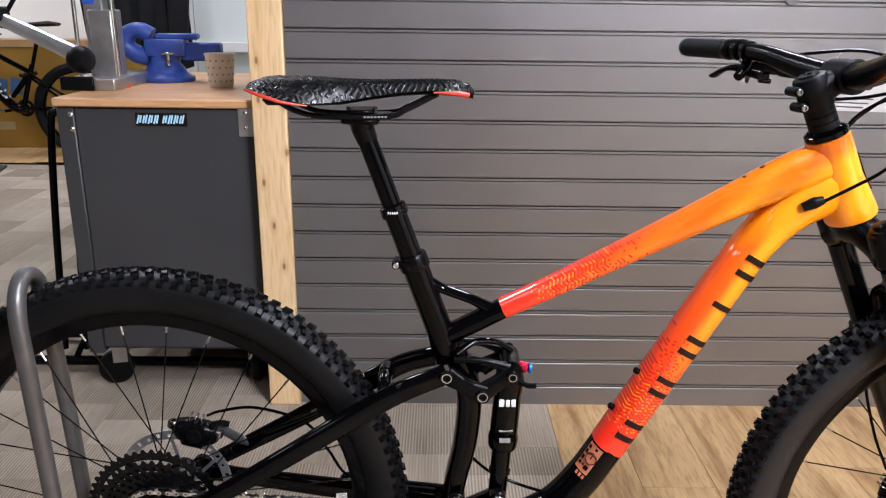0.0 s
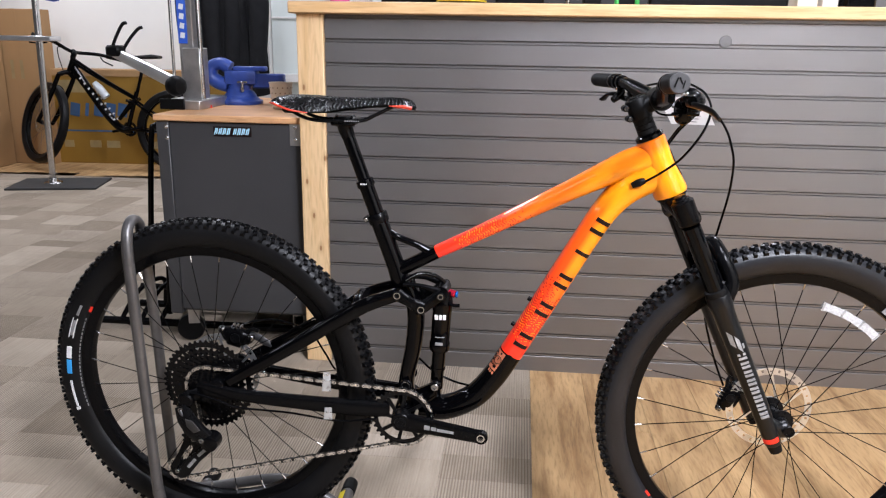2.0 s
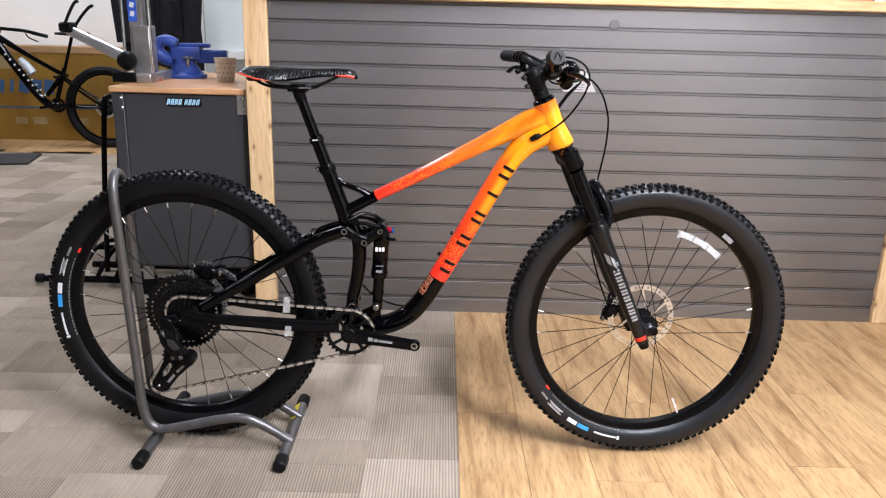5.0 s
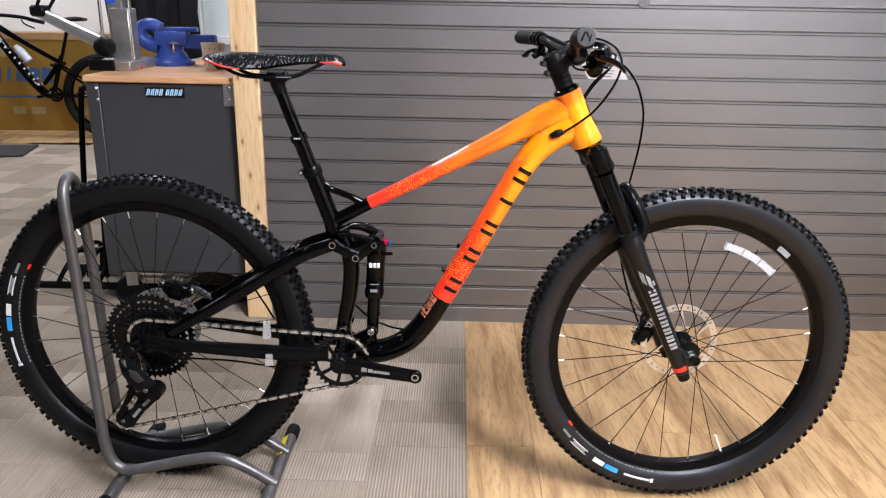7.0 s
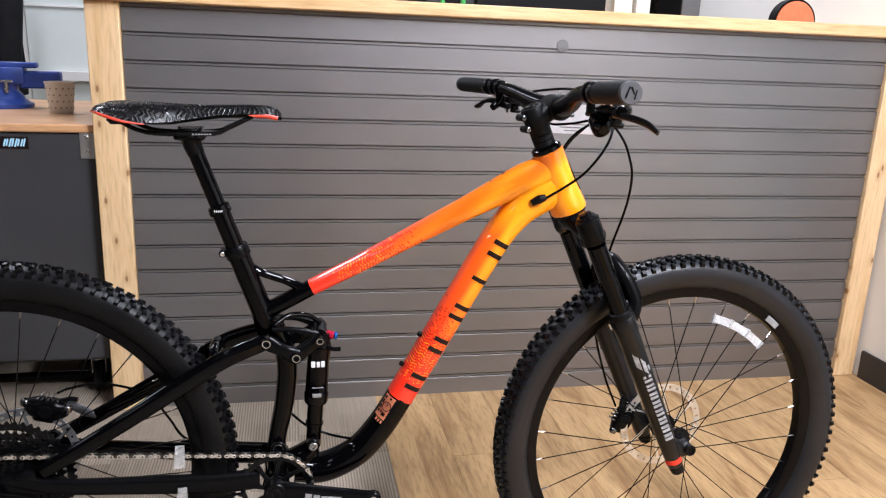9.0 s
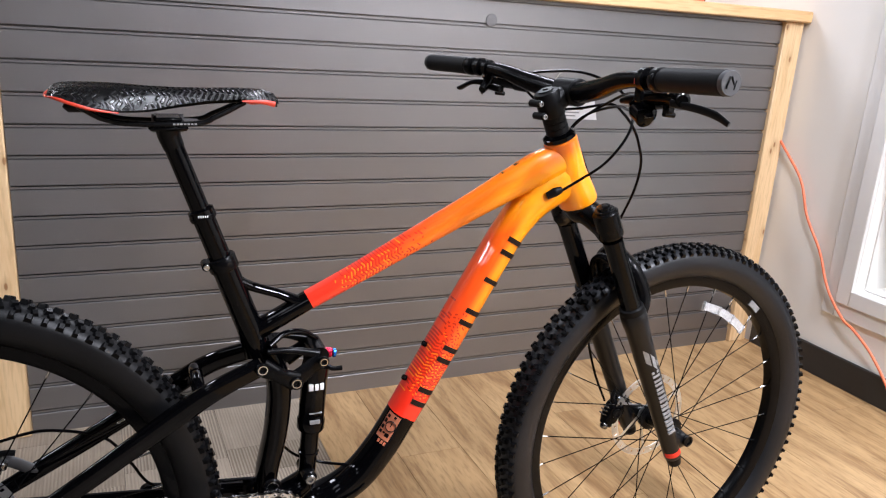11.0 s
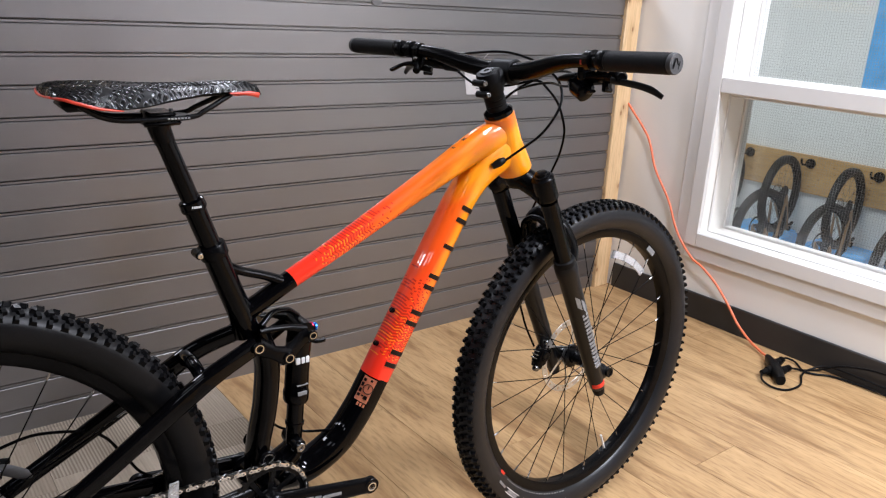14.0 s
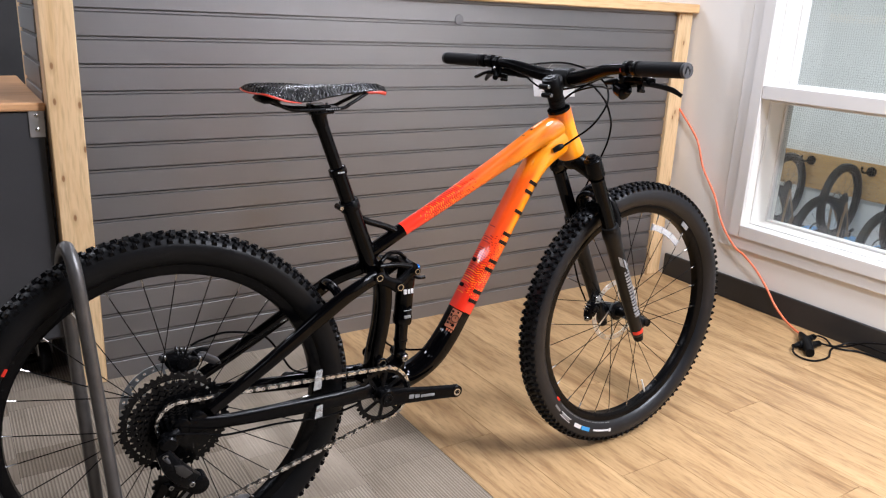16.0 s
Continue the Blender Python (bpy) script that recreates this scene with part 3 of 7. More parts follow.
part("glazing_bar", span((WX + 0.1505, OY0 + 0.011, 0.873), (WX + 0.188, OY1 - 0.011, 0.941), 0.003), M["trim"], window)
for z0, z1 in ((OZ0, 0.866), (0.934, OZ1)):
    part("pane", span((WX + 0.172, OY0, z0), (WX + 0.177, OY1, z1)), M["glass"], window, "clear glass").visible_shadow = False
    bm = bmesh.new()
    step = 0.0095
    for k in range(1, int((OY1 - OY0) / step)):
        box(bm, (WX + 0.168, OY0 + k * step, (z0 + z1) / 2), (0.0005, 0.0005, z1 - z0))
    for k in range(1, int((z1 - z0) / step)):
        box(bm, (WX + 0.1665, (OY0 + OY1) / 2, z0 + k * step), (0.0005, OY1 - OY0, 0.0005))
    tagged(part("wire_screen", bm, M["wire"], window, "fine square grey wire mesh"), kind="stuff").visible_shadow = False

structure("baseboard", span((WX - 0.012, WY0, 0), (WX, 2.10, 0.105), 0.003), M["base"], "black vinyl baseboard along the white wall", "baseboard")
structure("baseboard", span((WL, WY1 - 0.012, 0), (WX - 0.02, WY1, 0.105), 0.003), M["base"], "black vinyl baseboard along the far wall", "baseboard")

# ceiling light panels
def ceiling_light():
    ob = thing("ceiling_light", Matrix(), "flat white rectangular ceiling light panel, lit", "light", "ceiling lights")
    bm = bmesh.new()
    for sx in (-1, 1):
        box(bm, (sx * 0.145, 0, -0.015), (0.025, 1.22, 0.03), 0.003)
        box(bm, (0, sx * 0.597, -0.015), (0.265, 0.025, 0.03), 0.003)
    part("frame", bm, M["trim"], ob)
    part("diffuser", span((-0.13, -0.58, -0.012), (0.13, 0.58, -0.004)), M["trim"], ob)
    return ob


light = ceiling_light()
light.matrix_basis = pose(*LAMPS[0][:2], CEIL)
for lx, ly, watts in LAMPS[1:]:
    copy_thing(light, pose(lx, ly, CEIL))

# ---- the counter ----
CY = 2.135     # front face of the grooved boards
counter = thing("service_counter", pose(0.921, CY, 0), "long counter faced with grey slat boards between pine posts", "counter")
def at_counter(a, b, bevel=0.0):
    return span((a[0] - 0.9, a[1] - CY, a[2]), (b[0] - 0.9, b[1] - CY, b[2]), bevel)


UNDER = 1.208   # underside of the worktop
part("worktop", new_box((0, 0, 0.019), (2.623, 0.655, 0.038), 0.004), M["pine_x"], counter, "pale varnished pine top", pose(0.0235, 0.2875, UNDER))
part("post", at_counter((-0.367, CY - 0.018, 0.0), (-0.279, CY + 0.072, UNDER - 0.0005), 0.003), M["pine"], counter, "knotty pine post")
part("post", at_counter((2.138, CY - 0.018, 0.0), (2.223, CY + 0.072, UNDER - 0.0005), 0.003), M["pine"], counter, "knotty pine post")
part("post", at_counter((-0.367, 2.66, 0.0), (-0.279, 2.74, UNDER - 0.0005), 0.003), M["pine"], counter, "knotty pine post")
part("backing", at_counter((-0.278, CY + 0.012, 0.004), (2.137, CY + 0.03, UNDER - 0.004)), M["base"], counter)
part("end_backing", at_counter((-0.355, CY + 0.074, 0.012), (-0.335, 2.655, UNDER - 0.004)), M["base"], counter)
pitch = 0.0760
def slat_section(w):
    """One board between two grooves: a flat face with an eased lower lip."""
    bm = bmesh.new()
    h = pitch - 0.0118
    # face with eased edges; above it the slot: a deep joint, a set-back strip and a second deep joint under the next board
    poly = [(-0.002, 0.0), (-0.003, 0.001), (-0.003, h - 0.0012), (-0.0016, h), (0.0095, h + 0.0006), (0.0095, h + 0.0022), (0.0012, h + 0.0024), (0.0012, h + 0.0078), (0.0105, h + 0.0080), (0.0105, pitch - 0.0008), (0.012, pitch - 0.0008), (0.012, 0)]
    n = len(poly)
    lo = [bm.verts.new((-w / 2, y, z)) for y, z in poly]
    hi = [bm.verts.new((w / 2, y, z)) for y, z in poly]
    bm.faces.new(lo), bm.faces.new(hi[::-1])
    for k in range(n):
        bm.faces.new((lo[k], hi[k], hi[(k + 1) % n], lo[(k + 1) % n]))
    return finish(bm, 25)


slat, short = slat_section(2.414), slat_section(0.44)
for k in range(16):
    z = UNDER - 0.0005 - (16 - k) * pitch
    part("slat", slat, M["panel"], counter, m=pose(0.030, 0, z))
    part("slat", short, M["panel"], counter, m=pose(-0.355 - 0.9 - 0.0125, 0.296, z, 0, 0, -90))
bm = bmesh.new()
lathe(bm, [(0, 0.019), (0.002, 0.018), (0.0028, 0.006), (0.0028, 0.005)], (0.994 - 0.9, -0.003, 1.140), (0, -1, 0), 20)
part("cover_patch", bm, M["cover"], counter, "pale round filled screw hole")

# ---- floors, piece by piece ----
def floor_pieces():
    rng = random.Random(5)
    # oak planks run away from the walk, staggered
    plank = finish(new_box((0, 0, -0.003), (0.1791, 1.2191, 0.006), 0.0005))
    plank.materials.append(M["oak"])
    near, far = [], []
    k = 0
    x = SEAM + 0.09
    while x - 0.09 < WX:
        y = WY0 + (k * 0.437) % 1.22 - 1.22
        while y - 0.61 < 4.75:
            (near if 0.3 < y + 0.6 and y < 2.4 else far).append((x, y))
            y += 1.22
        x += 0.18
        k += 1
    for x, y in near:
        part("plank", plank, None, floor_slab, m=pose(x, y, 0))
    for x, y in far:
        if y - 0.61 < WY0 or y + 0.61 > 4.75:
            y0, y1 = max(y - 0.6098, WY0), min(y + 0.6098, 4.75)
            if y1 - y0 > 0.02:
                part("plank", span((x - 0.0898, y0, -0.006), (x + 0.0898, y1, 0)), M["oak"], floor_slab)
        else:
            part("plank", plank, None, floor_slab, m=pose(x, y, 0))
    x, k = WL + 0.09, 0
    while x < -1.2:
        y = BACK + 0.61 - (k * 0.437) % 0.6
        part("plank", plank, None, floor_slab, m=pose(x, max(y, BACK + 0.61), 0))
        x += 0.18
        k += 1
    # carpet in blocks of two lengths laid in a broken bond
    TW, LONG, SHORT = 0.25, 0.25, 0.125
    meshes = []
    for sy in (LONG, SHORT):
        me = finish(new_box((0, 0, -0.003), (TW - 0.0008, sy - 0.0008, 0.006), 0.0006))
        me.materials.append(M["carpet"])
        meshes.append(me)
    rest = bmesh.new()
    far_tiles = []
    x, col = SEAM - TW / 2, 0
    while x > WL:
        y = WY0 + (0.0, 0.09, 0.04, 0.15)[col % 4] - 0.15
        while y < BACK:
            big = rng.random() < 0.55
            sy = LONG if big else SHORT
            if y < CY or x < -0.4:
                if -2.0 < x and 0.0 < y < 2.9:
                    part("carpet_tile", meshes[0 if big else 1], None, floor_slab, m=pose(x, y + sy / 2, 0))
                else:
                    far_tiles.append((x, y + sy / 2, sy))
            y += sy
        x -= TW
        col += 1
    for x, y, sy in far_tiles:
        box(rest, (x, y, -0.003), (TW - 0.0008, sy - 0.0008, 0.006))
    tagged(part("carpet_tiles", rest, M["carpet_far"], floor_slab, "grey-brown loop carpet tiles further off"), kind="stuff")


floor_pieces()

# ---- the bicycle ----
BIKE = (0.0, 1.12, 0.0)
AXLE_R, AXLE_F, CRANK = Vector((-0.281, 0, 0.410)), Vector((0.9445, 0, 0.3815)), Vector((0.157, 0, 0.357))
HEAD_B = Vector((0.697, 0, 0.851))              # foot of the head tube
DOWN = Vector((0.402, 0, -0.9156))              # down the steering axis
FWD = Vector((0.9156, 0, 0.402))                # square to it, forward
STEER = Matrix.Translation(HEAD_B) @ Matrix.Rotation(radians(3.4), 4, -DOWN) @ Matrix.Translation(-HEAD_B)
COCKPIT = Matrix.Translation(HEAD_B) @ Matrix.Rotation(radians(5.0), 4, -DOWN) @ Matrix.Translation(-HEAD_B)   # the stem sits a little askew of the wheel
YAX = (0, 1, 0)


def axis_pt(s, n=0.0, y=0.0):
    """A point s metres down the steering axis, n forward of it, y to the side."""
    p = HEAD_B + DOWN * s + FWD * n
    return Vector((p.x, y, p.z))


# it leans and dips a little in its stand
bike = thing("mountain_bike", pose(-0.0132, 0.0169, -0.0155, -0.219, -1.05, -1.293) @ pose(*BIKE), "full-suspension mountain bike, red to amber paint, on a floor stand", "bicycle")


def wheel(name, m, rear):
    """Rim with tyre, tread, spokes, hub, and what is printed on it."""
    seg = 96
    rim = bmesh.new()
    ring_wheel(rim, [(-0.0165, 0.3145), (-0.0155, 0.300), (-0.011, 0.2925), (0, 0.2905), (0.011, 0.2925), (0.0155, 0.300), (0.0165, 0.3145), (0.012, 0.313), (0, 0.304), (-0.012, 0.313)], seg)
    w = part(name, rim, M["satin"], bike, "", m)
    half = [(0.0165, 0.313), (0.0225, 0.320), (0.0275, 0.330), (0.0295, 0.341), (0.0285, 0.352), (0.0255, 0.3595), (0.018, 0.3655), (0.009, 0.3685), (0, 0.3693)]
    prof = [(-y, r) for y, r in half] + [(y, r) for y, r in half[-2::-1]] + [(0.012, 0.311), (-0.012, 0.311)]
    part("tyre", ring_wheel(bmesh.new(), prof, seg), M["rubber" if rear else "rubber_front"], w, "wide black knobbly tyre")
    # tread blocks: paired centre blocks, transition blocks and stout shoulder blocks
    rng = random.Random(3)
    me = bmesh.new()
    n = 112
    for k in range(n):
        a = 2 * math.pi * k / n
        rows = [(-0.0068, 0.3712, 0.0085, 0.0085, 0.0070, -10, 0), (0.0068, 0.3712, 0.0085, 0.0085, 0.0070, 10, 0.5)] if k % 2 else [(-0.0076, 0.3712, 0.0090, 0.0100, 0.0070, 14, 0), (0.0076, 0.3712, 0.0090, 0.0100, 0.0070, -14, 0.5)]
        rows += [(-0.0170, 0.3680, 0.0080, 0.0080, 0.007, 20, 0.25), (0.0170, 0.3680, 0.0080, 0.0080, 0.007, -20, 0.75)]
        for side in (-1, 1):
            rows.append((side * 0.0245, 0.3620, 0.0095, 0.0108 if k % 2 else 0.0085, 0.0098, 0, 0.5 if side > 0 else 0.0))
        for y, r, wy, wt, h, tw, ph in rows:
            an = a + 2 * math.pi * ph / n
            tilt = -math.atan2(y, 0.045) * 1.25
            mm = Matrix.Rotation(an, 4, "Y") @ Matrix.Translation((0, y, r)) @ Matrix.Rotation(tilt, 4, "X") @ Matrix.Rotation(radians(tw), 4, "Z")
            b = bmesh.ops.create_cube(me, size=1.0)["verts"]
            for v in b:
                v.co = mm @ Vector((v.co.x * wt * ((0.8 if abs(y) < 0.02 else 0.58) if v.co.z > 0 else 1.1), v.co.y * wy * (0.82 if v.co.z > 0 else 1.1), v.co.z * h))
    tagged(part("tread", me, M["knob"], w, "rows of chunky rubber tread blocks"), kind="stuff")
    # hub, flanges and end caps
    hub = bmesh.new()
    c = 0.062 if rear else 0.050
    lathe(hub, [(-c, 0.009), (-c + 0.006, 0.012), (-0.034, 0.013), (-0.032, 0.026), (-0.028, 0.026), (-0.026, 0.016), (0, 0.014), (0.026, 0.016), (0.028, 0.027), (0.032, 0.027), (0.034, 0.013), (c - 0.006, 0.012), (c, 0.009)], (0, 0, 0), YAX, 28)
    part("hub", hub, M["anod"], w)
    # spokes, three-cross, with bright nipples
    ns = 28
    thin = {}
    for k in range(ns):
        side = -1 if k % 2 else 1
        a = 2 * math.pi * (k + 0.5) / ns
        lead = 1 if (k // 2) % 2 else -1
        ah = a + lead * radians(62)
        p = Vector((0.0245 * math.sin(ah), side * 0.030, 0.0245 * math.cos(ah)))
        q = Vector((0.2915 * math.sin(a), side * 0.003, 0.2915 * math.cos(a)))
        d = (q - p).normalized()
        part("spoke", new_tube([p, q - d * 0.014], 0.00105, 5), M["satin"], w)
        part("nipple", new_tube([q - d * 0.0155, q - d * 0.003, q], [0.0016, 0.0019, 0.0022], 6), M["steel"], w)
    # brake rotor on the far side
    rot = bmesh.new()
    R, y = (0.090, 0.040) if not rear else (0.090, 0.045)
    for i in range(30):
        a0 = i * 12
        arc_plate(rot, R - 0.0145, R, a0, a0 + 8.4, y - 0.0009, y + 0.0009, 3)
        arc_plate(rot, R - 0.0035 - (0.002 if i % 2 else 0), R, a0 + 8.4, a0 + 12, y - 0.0009, y + 0.0009, 2)
        arc_plate(rot, R - 0.0145, R - 0.0105, a0 + 8.4, a0 + 12, y - 0.0009, y + 0.0009, 2)
    for i in range(6):
        a = radians(i * 60)
        p = (0.022 * math.sin(a + 0.7), y, 0.022 * math.cos(a + 0.7))
        q = ((R - 0.014) * math.sin(a), y, (R - 0.014) * math.cos(a))
        tube(rot, [p, q], 0.003, 6, flat=0.0009, side=YAX)
    ring_wheel(rot, [(y - 0.001, 0.018), (y + 0.001, 0.018), (y + 0.001, 0.025), (y - 0.001, 0.025)], 30)
    part("brake_rotor", rot, M["alu"], w, "drilled steel brake rotor")
    return w


rear = wheel("rear_wheel", Matrix.Translation(AXLE_R + Vector((-0.005, 0, -0.007))), True)
front = wheel("front_wheel", STEER @ Matrix.Translation(AXLE_F), False)


def sidewall_print(w, start):
    """Prints on the near sidewall, counted back from an angle that starts at the top towards +x: white bars, a blue block, a red mark, a row of ticks on the rim."""
    def bar(a0, a1, r0, r1, mat):
        b = bmesh.new()
        arc_plate(b, r0, r1, start - a0, start - a1, -0.0302, -0.0275, 6)
        part("sidewall_mark", b, mat, w)
    bar(0, 4.5, 0.3315, 0.3365, M["decal_grey"])
    bar(6.0, 14.5, 0.3300, 0.3315, M["decal"])
    bar(6.0, 14.5, 0.3395, 0.3410, M["decal"])
    bar(7.0, 13.5, 0.3325, 0.3385, M["decal_grey"])
    bar(18.5, 23.5, 0.3310, 0.3415, M["decal"])
    bar(24.2, 30.0, 0.3310, 0.3415, M["decal_blue"])
    bar(33.0, 44.0, 0.3335, 0.3380, M["decal"])
    bar(44.3, 45.5, 0.3315, 0.3405, M["decal"])
    for k in range(24):
        b = bmesh.new()
        arc_plate(b, 0.3155, 0.3195, start - 5 - k * 1.7, start - 5.9 - k * 1.7 - (0.3 if k % 3 else 0), -0.0205, -0.0180, 2)
        part("bead_mark", b, M["decal_grey"], w)
    b = bmesh.new()
    arc_plate(b, 0.312, 0.321, start - 1.5, start + 1.0, -0.0205, -0.0175, 3)
    part("bead_mark", b, M["red"], w, "red mark on the tyre bead")


sidewall_print(front, 235)
sidewall_print(rear, 301)

# white reflector strips clipped between the spokes of the front wheel
ref = bmesh.new()
arc_plate(ref, 0.246, 0.262, 16, 44, -0.010, -0.006, 12)
refl = part("wheel_reflector", ref, M["reflector"], front, "curved white reflector strip")
for a0 in (15.0, 24.5, 34.5, 44.0):
    clip = bmesh.new()
    arc_plate(clip, 0.2445, 0.2635, a0, a0 + 1.0, -0.0112, -0.0050, 2)
    part("reflector_clip", clip, M["clear"], refl)
lab = bmesh.new()
arc_plate(lab, 0.297, 0.309, 37, 43, -0.0178, -0.0150, 5)
part("rim_label", lab, M["decal_grey"], front)
valve = bmesh.new()
rod(valve, (0.2915 * math.sin(2.75), 0, 0.2915 * math.cos(2.75)), (0.245 * math.sin(2.75), 0, 0.245 * math.cos(2.75)), 0.0026, 8)
part("valve", valve, M["decal"], front)

# ---- frame ----
def oval(pts, r, lat, n=10, seg=20, square=2.0):
    s = spline(pts, n)
    return new_tube(s, values(r, len(s)) if not isinstance(r, float) else r, seg, flat=values(lat, len(s)) if not isinstance(lat, float) else lat, side=YAX, square=square)


ht = bmesh.new()
lathe(ht, [(-0.1185, 0.0265), (-0.116, 0.0285), (-0.100, 0.0285), (-0.06, 0.0280), (-0.02, 0.0325), (-0.004, 0.0340), (0, 0.0325)], HEAD_B, DOWN, 32)
part("head_tube", ht, M["fade"], bike, "amber gloss head tube")
part("head_badge", new_tube([axis_pt(-0.085, 0.0275), axis_pt(-0.05, 0.0285), axis_pt(-0.03, 0.0315)], 0.0015, 12, flat=0.010, side=YAX), M["decal_dark"], bike)
part("top_tube", oval([(0.229, 0, 0.718), (0.30, 0, 0.7525), (0.40, 0, 0.8035), (0.50, 0, 0.8545), (0.56, 0, 0.885), (0.61, 0, 0.909), (0.664, 0, 0.930)], [0.0142, 0.0150, 0.0172, 0.0205, 0.0245, 0.0285, 0.028], [0.018, 0.019, 0.0205, 0.022, 0.024, 0.0255, 0.024], square=2.5), M["fade"], bike, "red to amber gloss top tube")
part("down_tube", oval([(0.388, 0, 0.500), (0.4455, 0, 0.600), (0.491, 0, 0.680), (0.534, 0, 0.755), (0.571, 0, 0.815), (0.610, 0, 0.858), (0.668, 0, 0.893)], [0.0252, 0.0255, 0.0255, 0.0255, 0.0265, 0.030, 0.033], [0.028, 0.029, 0.029, 0.029, 0.028, 0.026, 0.025], square=2.7), M["fade"], bike, "red to amber gloss down tube")
web = bmesh.new()
tube(web, spline([(0.585, 0, 0.868), (0.615, 0, 0.884), (0.655, 0, 0.905)], 6), [0.008, 0.020, 0.032], 14, flat=[0.010, 0.019, 0.022], side=YAX)
part("head_gusset", web, M["fade"], bike)
part("lower_down_tube", oval([(0.19, 0, 0.366), (0.245, 0, 0.3615), (0.307, 0, 0.391), (0.352, 0, 0.442), (0.3885, 0, 0.501)], [0.026, 0.025, 0.0255, 0.0255, 0.0251], [0.033, 0.031, 0.029, 0.0285, 0.0281], square=2.5), M["gloss"], bike, "black gloss lower end of the down tube")
bb = bmesh.new()
lathe(bb, [(-0.044, 0.021), (-0.042, 0.024), (0.042, 0.024), (0.044, 0.021)], CRANK, YAX, 28)
part("bottom_bracket", bb, M["gloss"], bike)
part("shock_mount", new_tube([(0.182, 0, 0.372), (0.222, 0, 0.402), (0.226, 0, 0.421)], [0.026, 0.018, 0.011], 14, flat=[0.03, 0.026, 0.023], side=YAX), M["gloss"], bike)
part("seat_tube", new_tube([(0.152, 0, 0.640), (0.140, 0, 0.683), (0.1045, 0, 0.785)], [0.021, 0.0195, 0.0185], 24), M["gloss"], bike, "black gloss seat tube")
part("seat_tube_strut", oval([(0.160, 0, 0.655), (0.181, 0, 0.59), (0.1765, 0, 0.51), (0.160, 0, 0.43), (0.158, 0, 0.372)], [0.017, 0.0185, 0.018, 0.0165, 0.019], [0.024, 0.024, 0.024, 0.026, 0.032], square=2.8), M["gloss"], bike, "curved black gloss lower seat strut")
part("top_tube_foot", oval([(0.140, 0, 0.672), (0.170, 0, 0.687), (0.231, 0, 0.719)], [0.0165, 0.0145, 0.0141], [0.018, 0.0165, 0.0178], square=2.4), M["gloss"], bike, "black gloss lower branch of the top tube")
part("seat_brace", oval([(0.116, 0, 0.764), (0.145, 0, 0.747), (0.185, 0, 0.7315), (0.214, 0, 0.7165)], [0.0085, 0.0072, 0.0072, 0.009], [0.010, 0.009, 0.010, 0.013]), M["gloss"], bike, "black gloss upper brace")

# rear triangle: two stays a side
for s in (-1, 1):
    part("seat_stay", oval([(0.150, s * 0.034, 0.632), (0.085, s * 0.046, 0.610), (0.03, s * 0.049, 0.579), (-0.10, s * 0.060, 0.500), (-0.225, s * 0.069, 0.428)], [0.0145, 0.0155, 0.0165, 0.0145, 0.0125], [0.010, 0.0105, 0.0105, 0.009, 0.008], square=2.8), M["gloss"], bike, "black gloss seat stay")
    part("chain_stay", oval([(0.128, s * 0.043, 0.372), (0.06, s * 0.052, 0.374), (-0.06, s * 0.060, 0.384), (-0.19, s * 0.069, 0.397), (-0.268, s * 0.071, 0.408)], [0.0185, 0.0185, 0.0165, 0.0140, 0.018], [0.011, 0.0105, 0.0095, 0.008, 0.007], square=3.0), M["satin"] if s < 0 else M["gloss"], bike, "black chain stay with rubber guard" if s < 0 else "black chain stay")
    drop = bmesh.new()
    lathe(drop, [(-0.006, 0.014), (-0.0045, 0.0160), (0.0045, 0.0160), (0.006, 0.014)], (-0.250, s * 0.070, 0.4175), YAX, 20)
    lathe(drop, [(-0.007, 0.014), (-0.0055, 0.0165), (0.0055, 0.0165), (0.007, 0.014)], (AXLE_R.x, s * 0.070, AXLE_R.z), YAX, 20)
    part("dropout", drop, M["satin"], bike)
bridge = oval([(0.062, -0.046, 0.598), (0.060, -0.02, 0.612), (0.060, 0.02, 0.612), (0.062, 0.046, 0.598)], 0.010, 0.012)
part("stay_bridge", bridge, M["gloss"], bike)
for k in range(9):
    part("stay_mark", new_box((-0.155 + k * 0.021, -0.0705 + k * 0.0014, 0.3905 - k * 0.0012), (0.010, 0.0012, 0.0035)), M["red_edge"], bike)

# rocker link either side of the seat tube, and the shock it drives
for s in (-1, 1):
    rock = bmesh.new()
    tube(rock, spline([(0.150, s * 0.041, 0.633), (0.176, s * 0.043, 0.618), (0.200, s * 0.041, 0.604)], 6), [0.015, 0.011, 0.016], 14, flat=0.007, side=YAX, square=2.6)
    tube(rock, spline([(0.200, s * 0.040, 0.606), (0.222, s * 0.036, 0.620), (0.2415, s * 0.032, 0.634)], 6), [0.0145, 0.012, 0.0135], 14, flat=0.006, side=YAX, square=2.6)
    tube(rock, spline([(0.160, s * 0.030, 0.652), (0.200, s * 0.030, 0.650), (0.237, s * 0.031, 0.638)], 6), [0.005, 0.0045, 0.009], 12, flat=0.006, side=YAX)
    part("rocker_link", rock, M["satin"], bike, "black forged rocker link")
    for x, z, r in ((0.150, 0.633, 0.0092), (0.200, 0.604, 0.0092), (0.2415, 0.634, 0.0075)):
        pivot_cap("pivot_bolt", (x, s * 0.0475, z), r, bike, s)
bow = oval([(0.163, -0.028, 0.660), (0.190, -0.012, 0.671), (0.220, 0.0, 0.666), (0.243, 0.010, 0.648)], 0.0045, 0.006)
part("link_brace", bow, M["gloss"], bike)
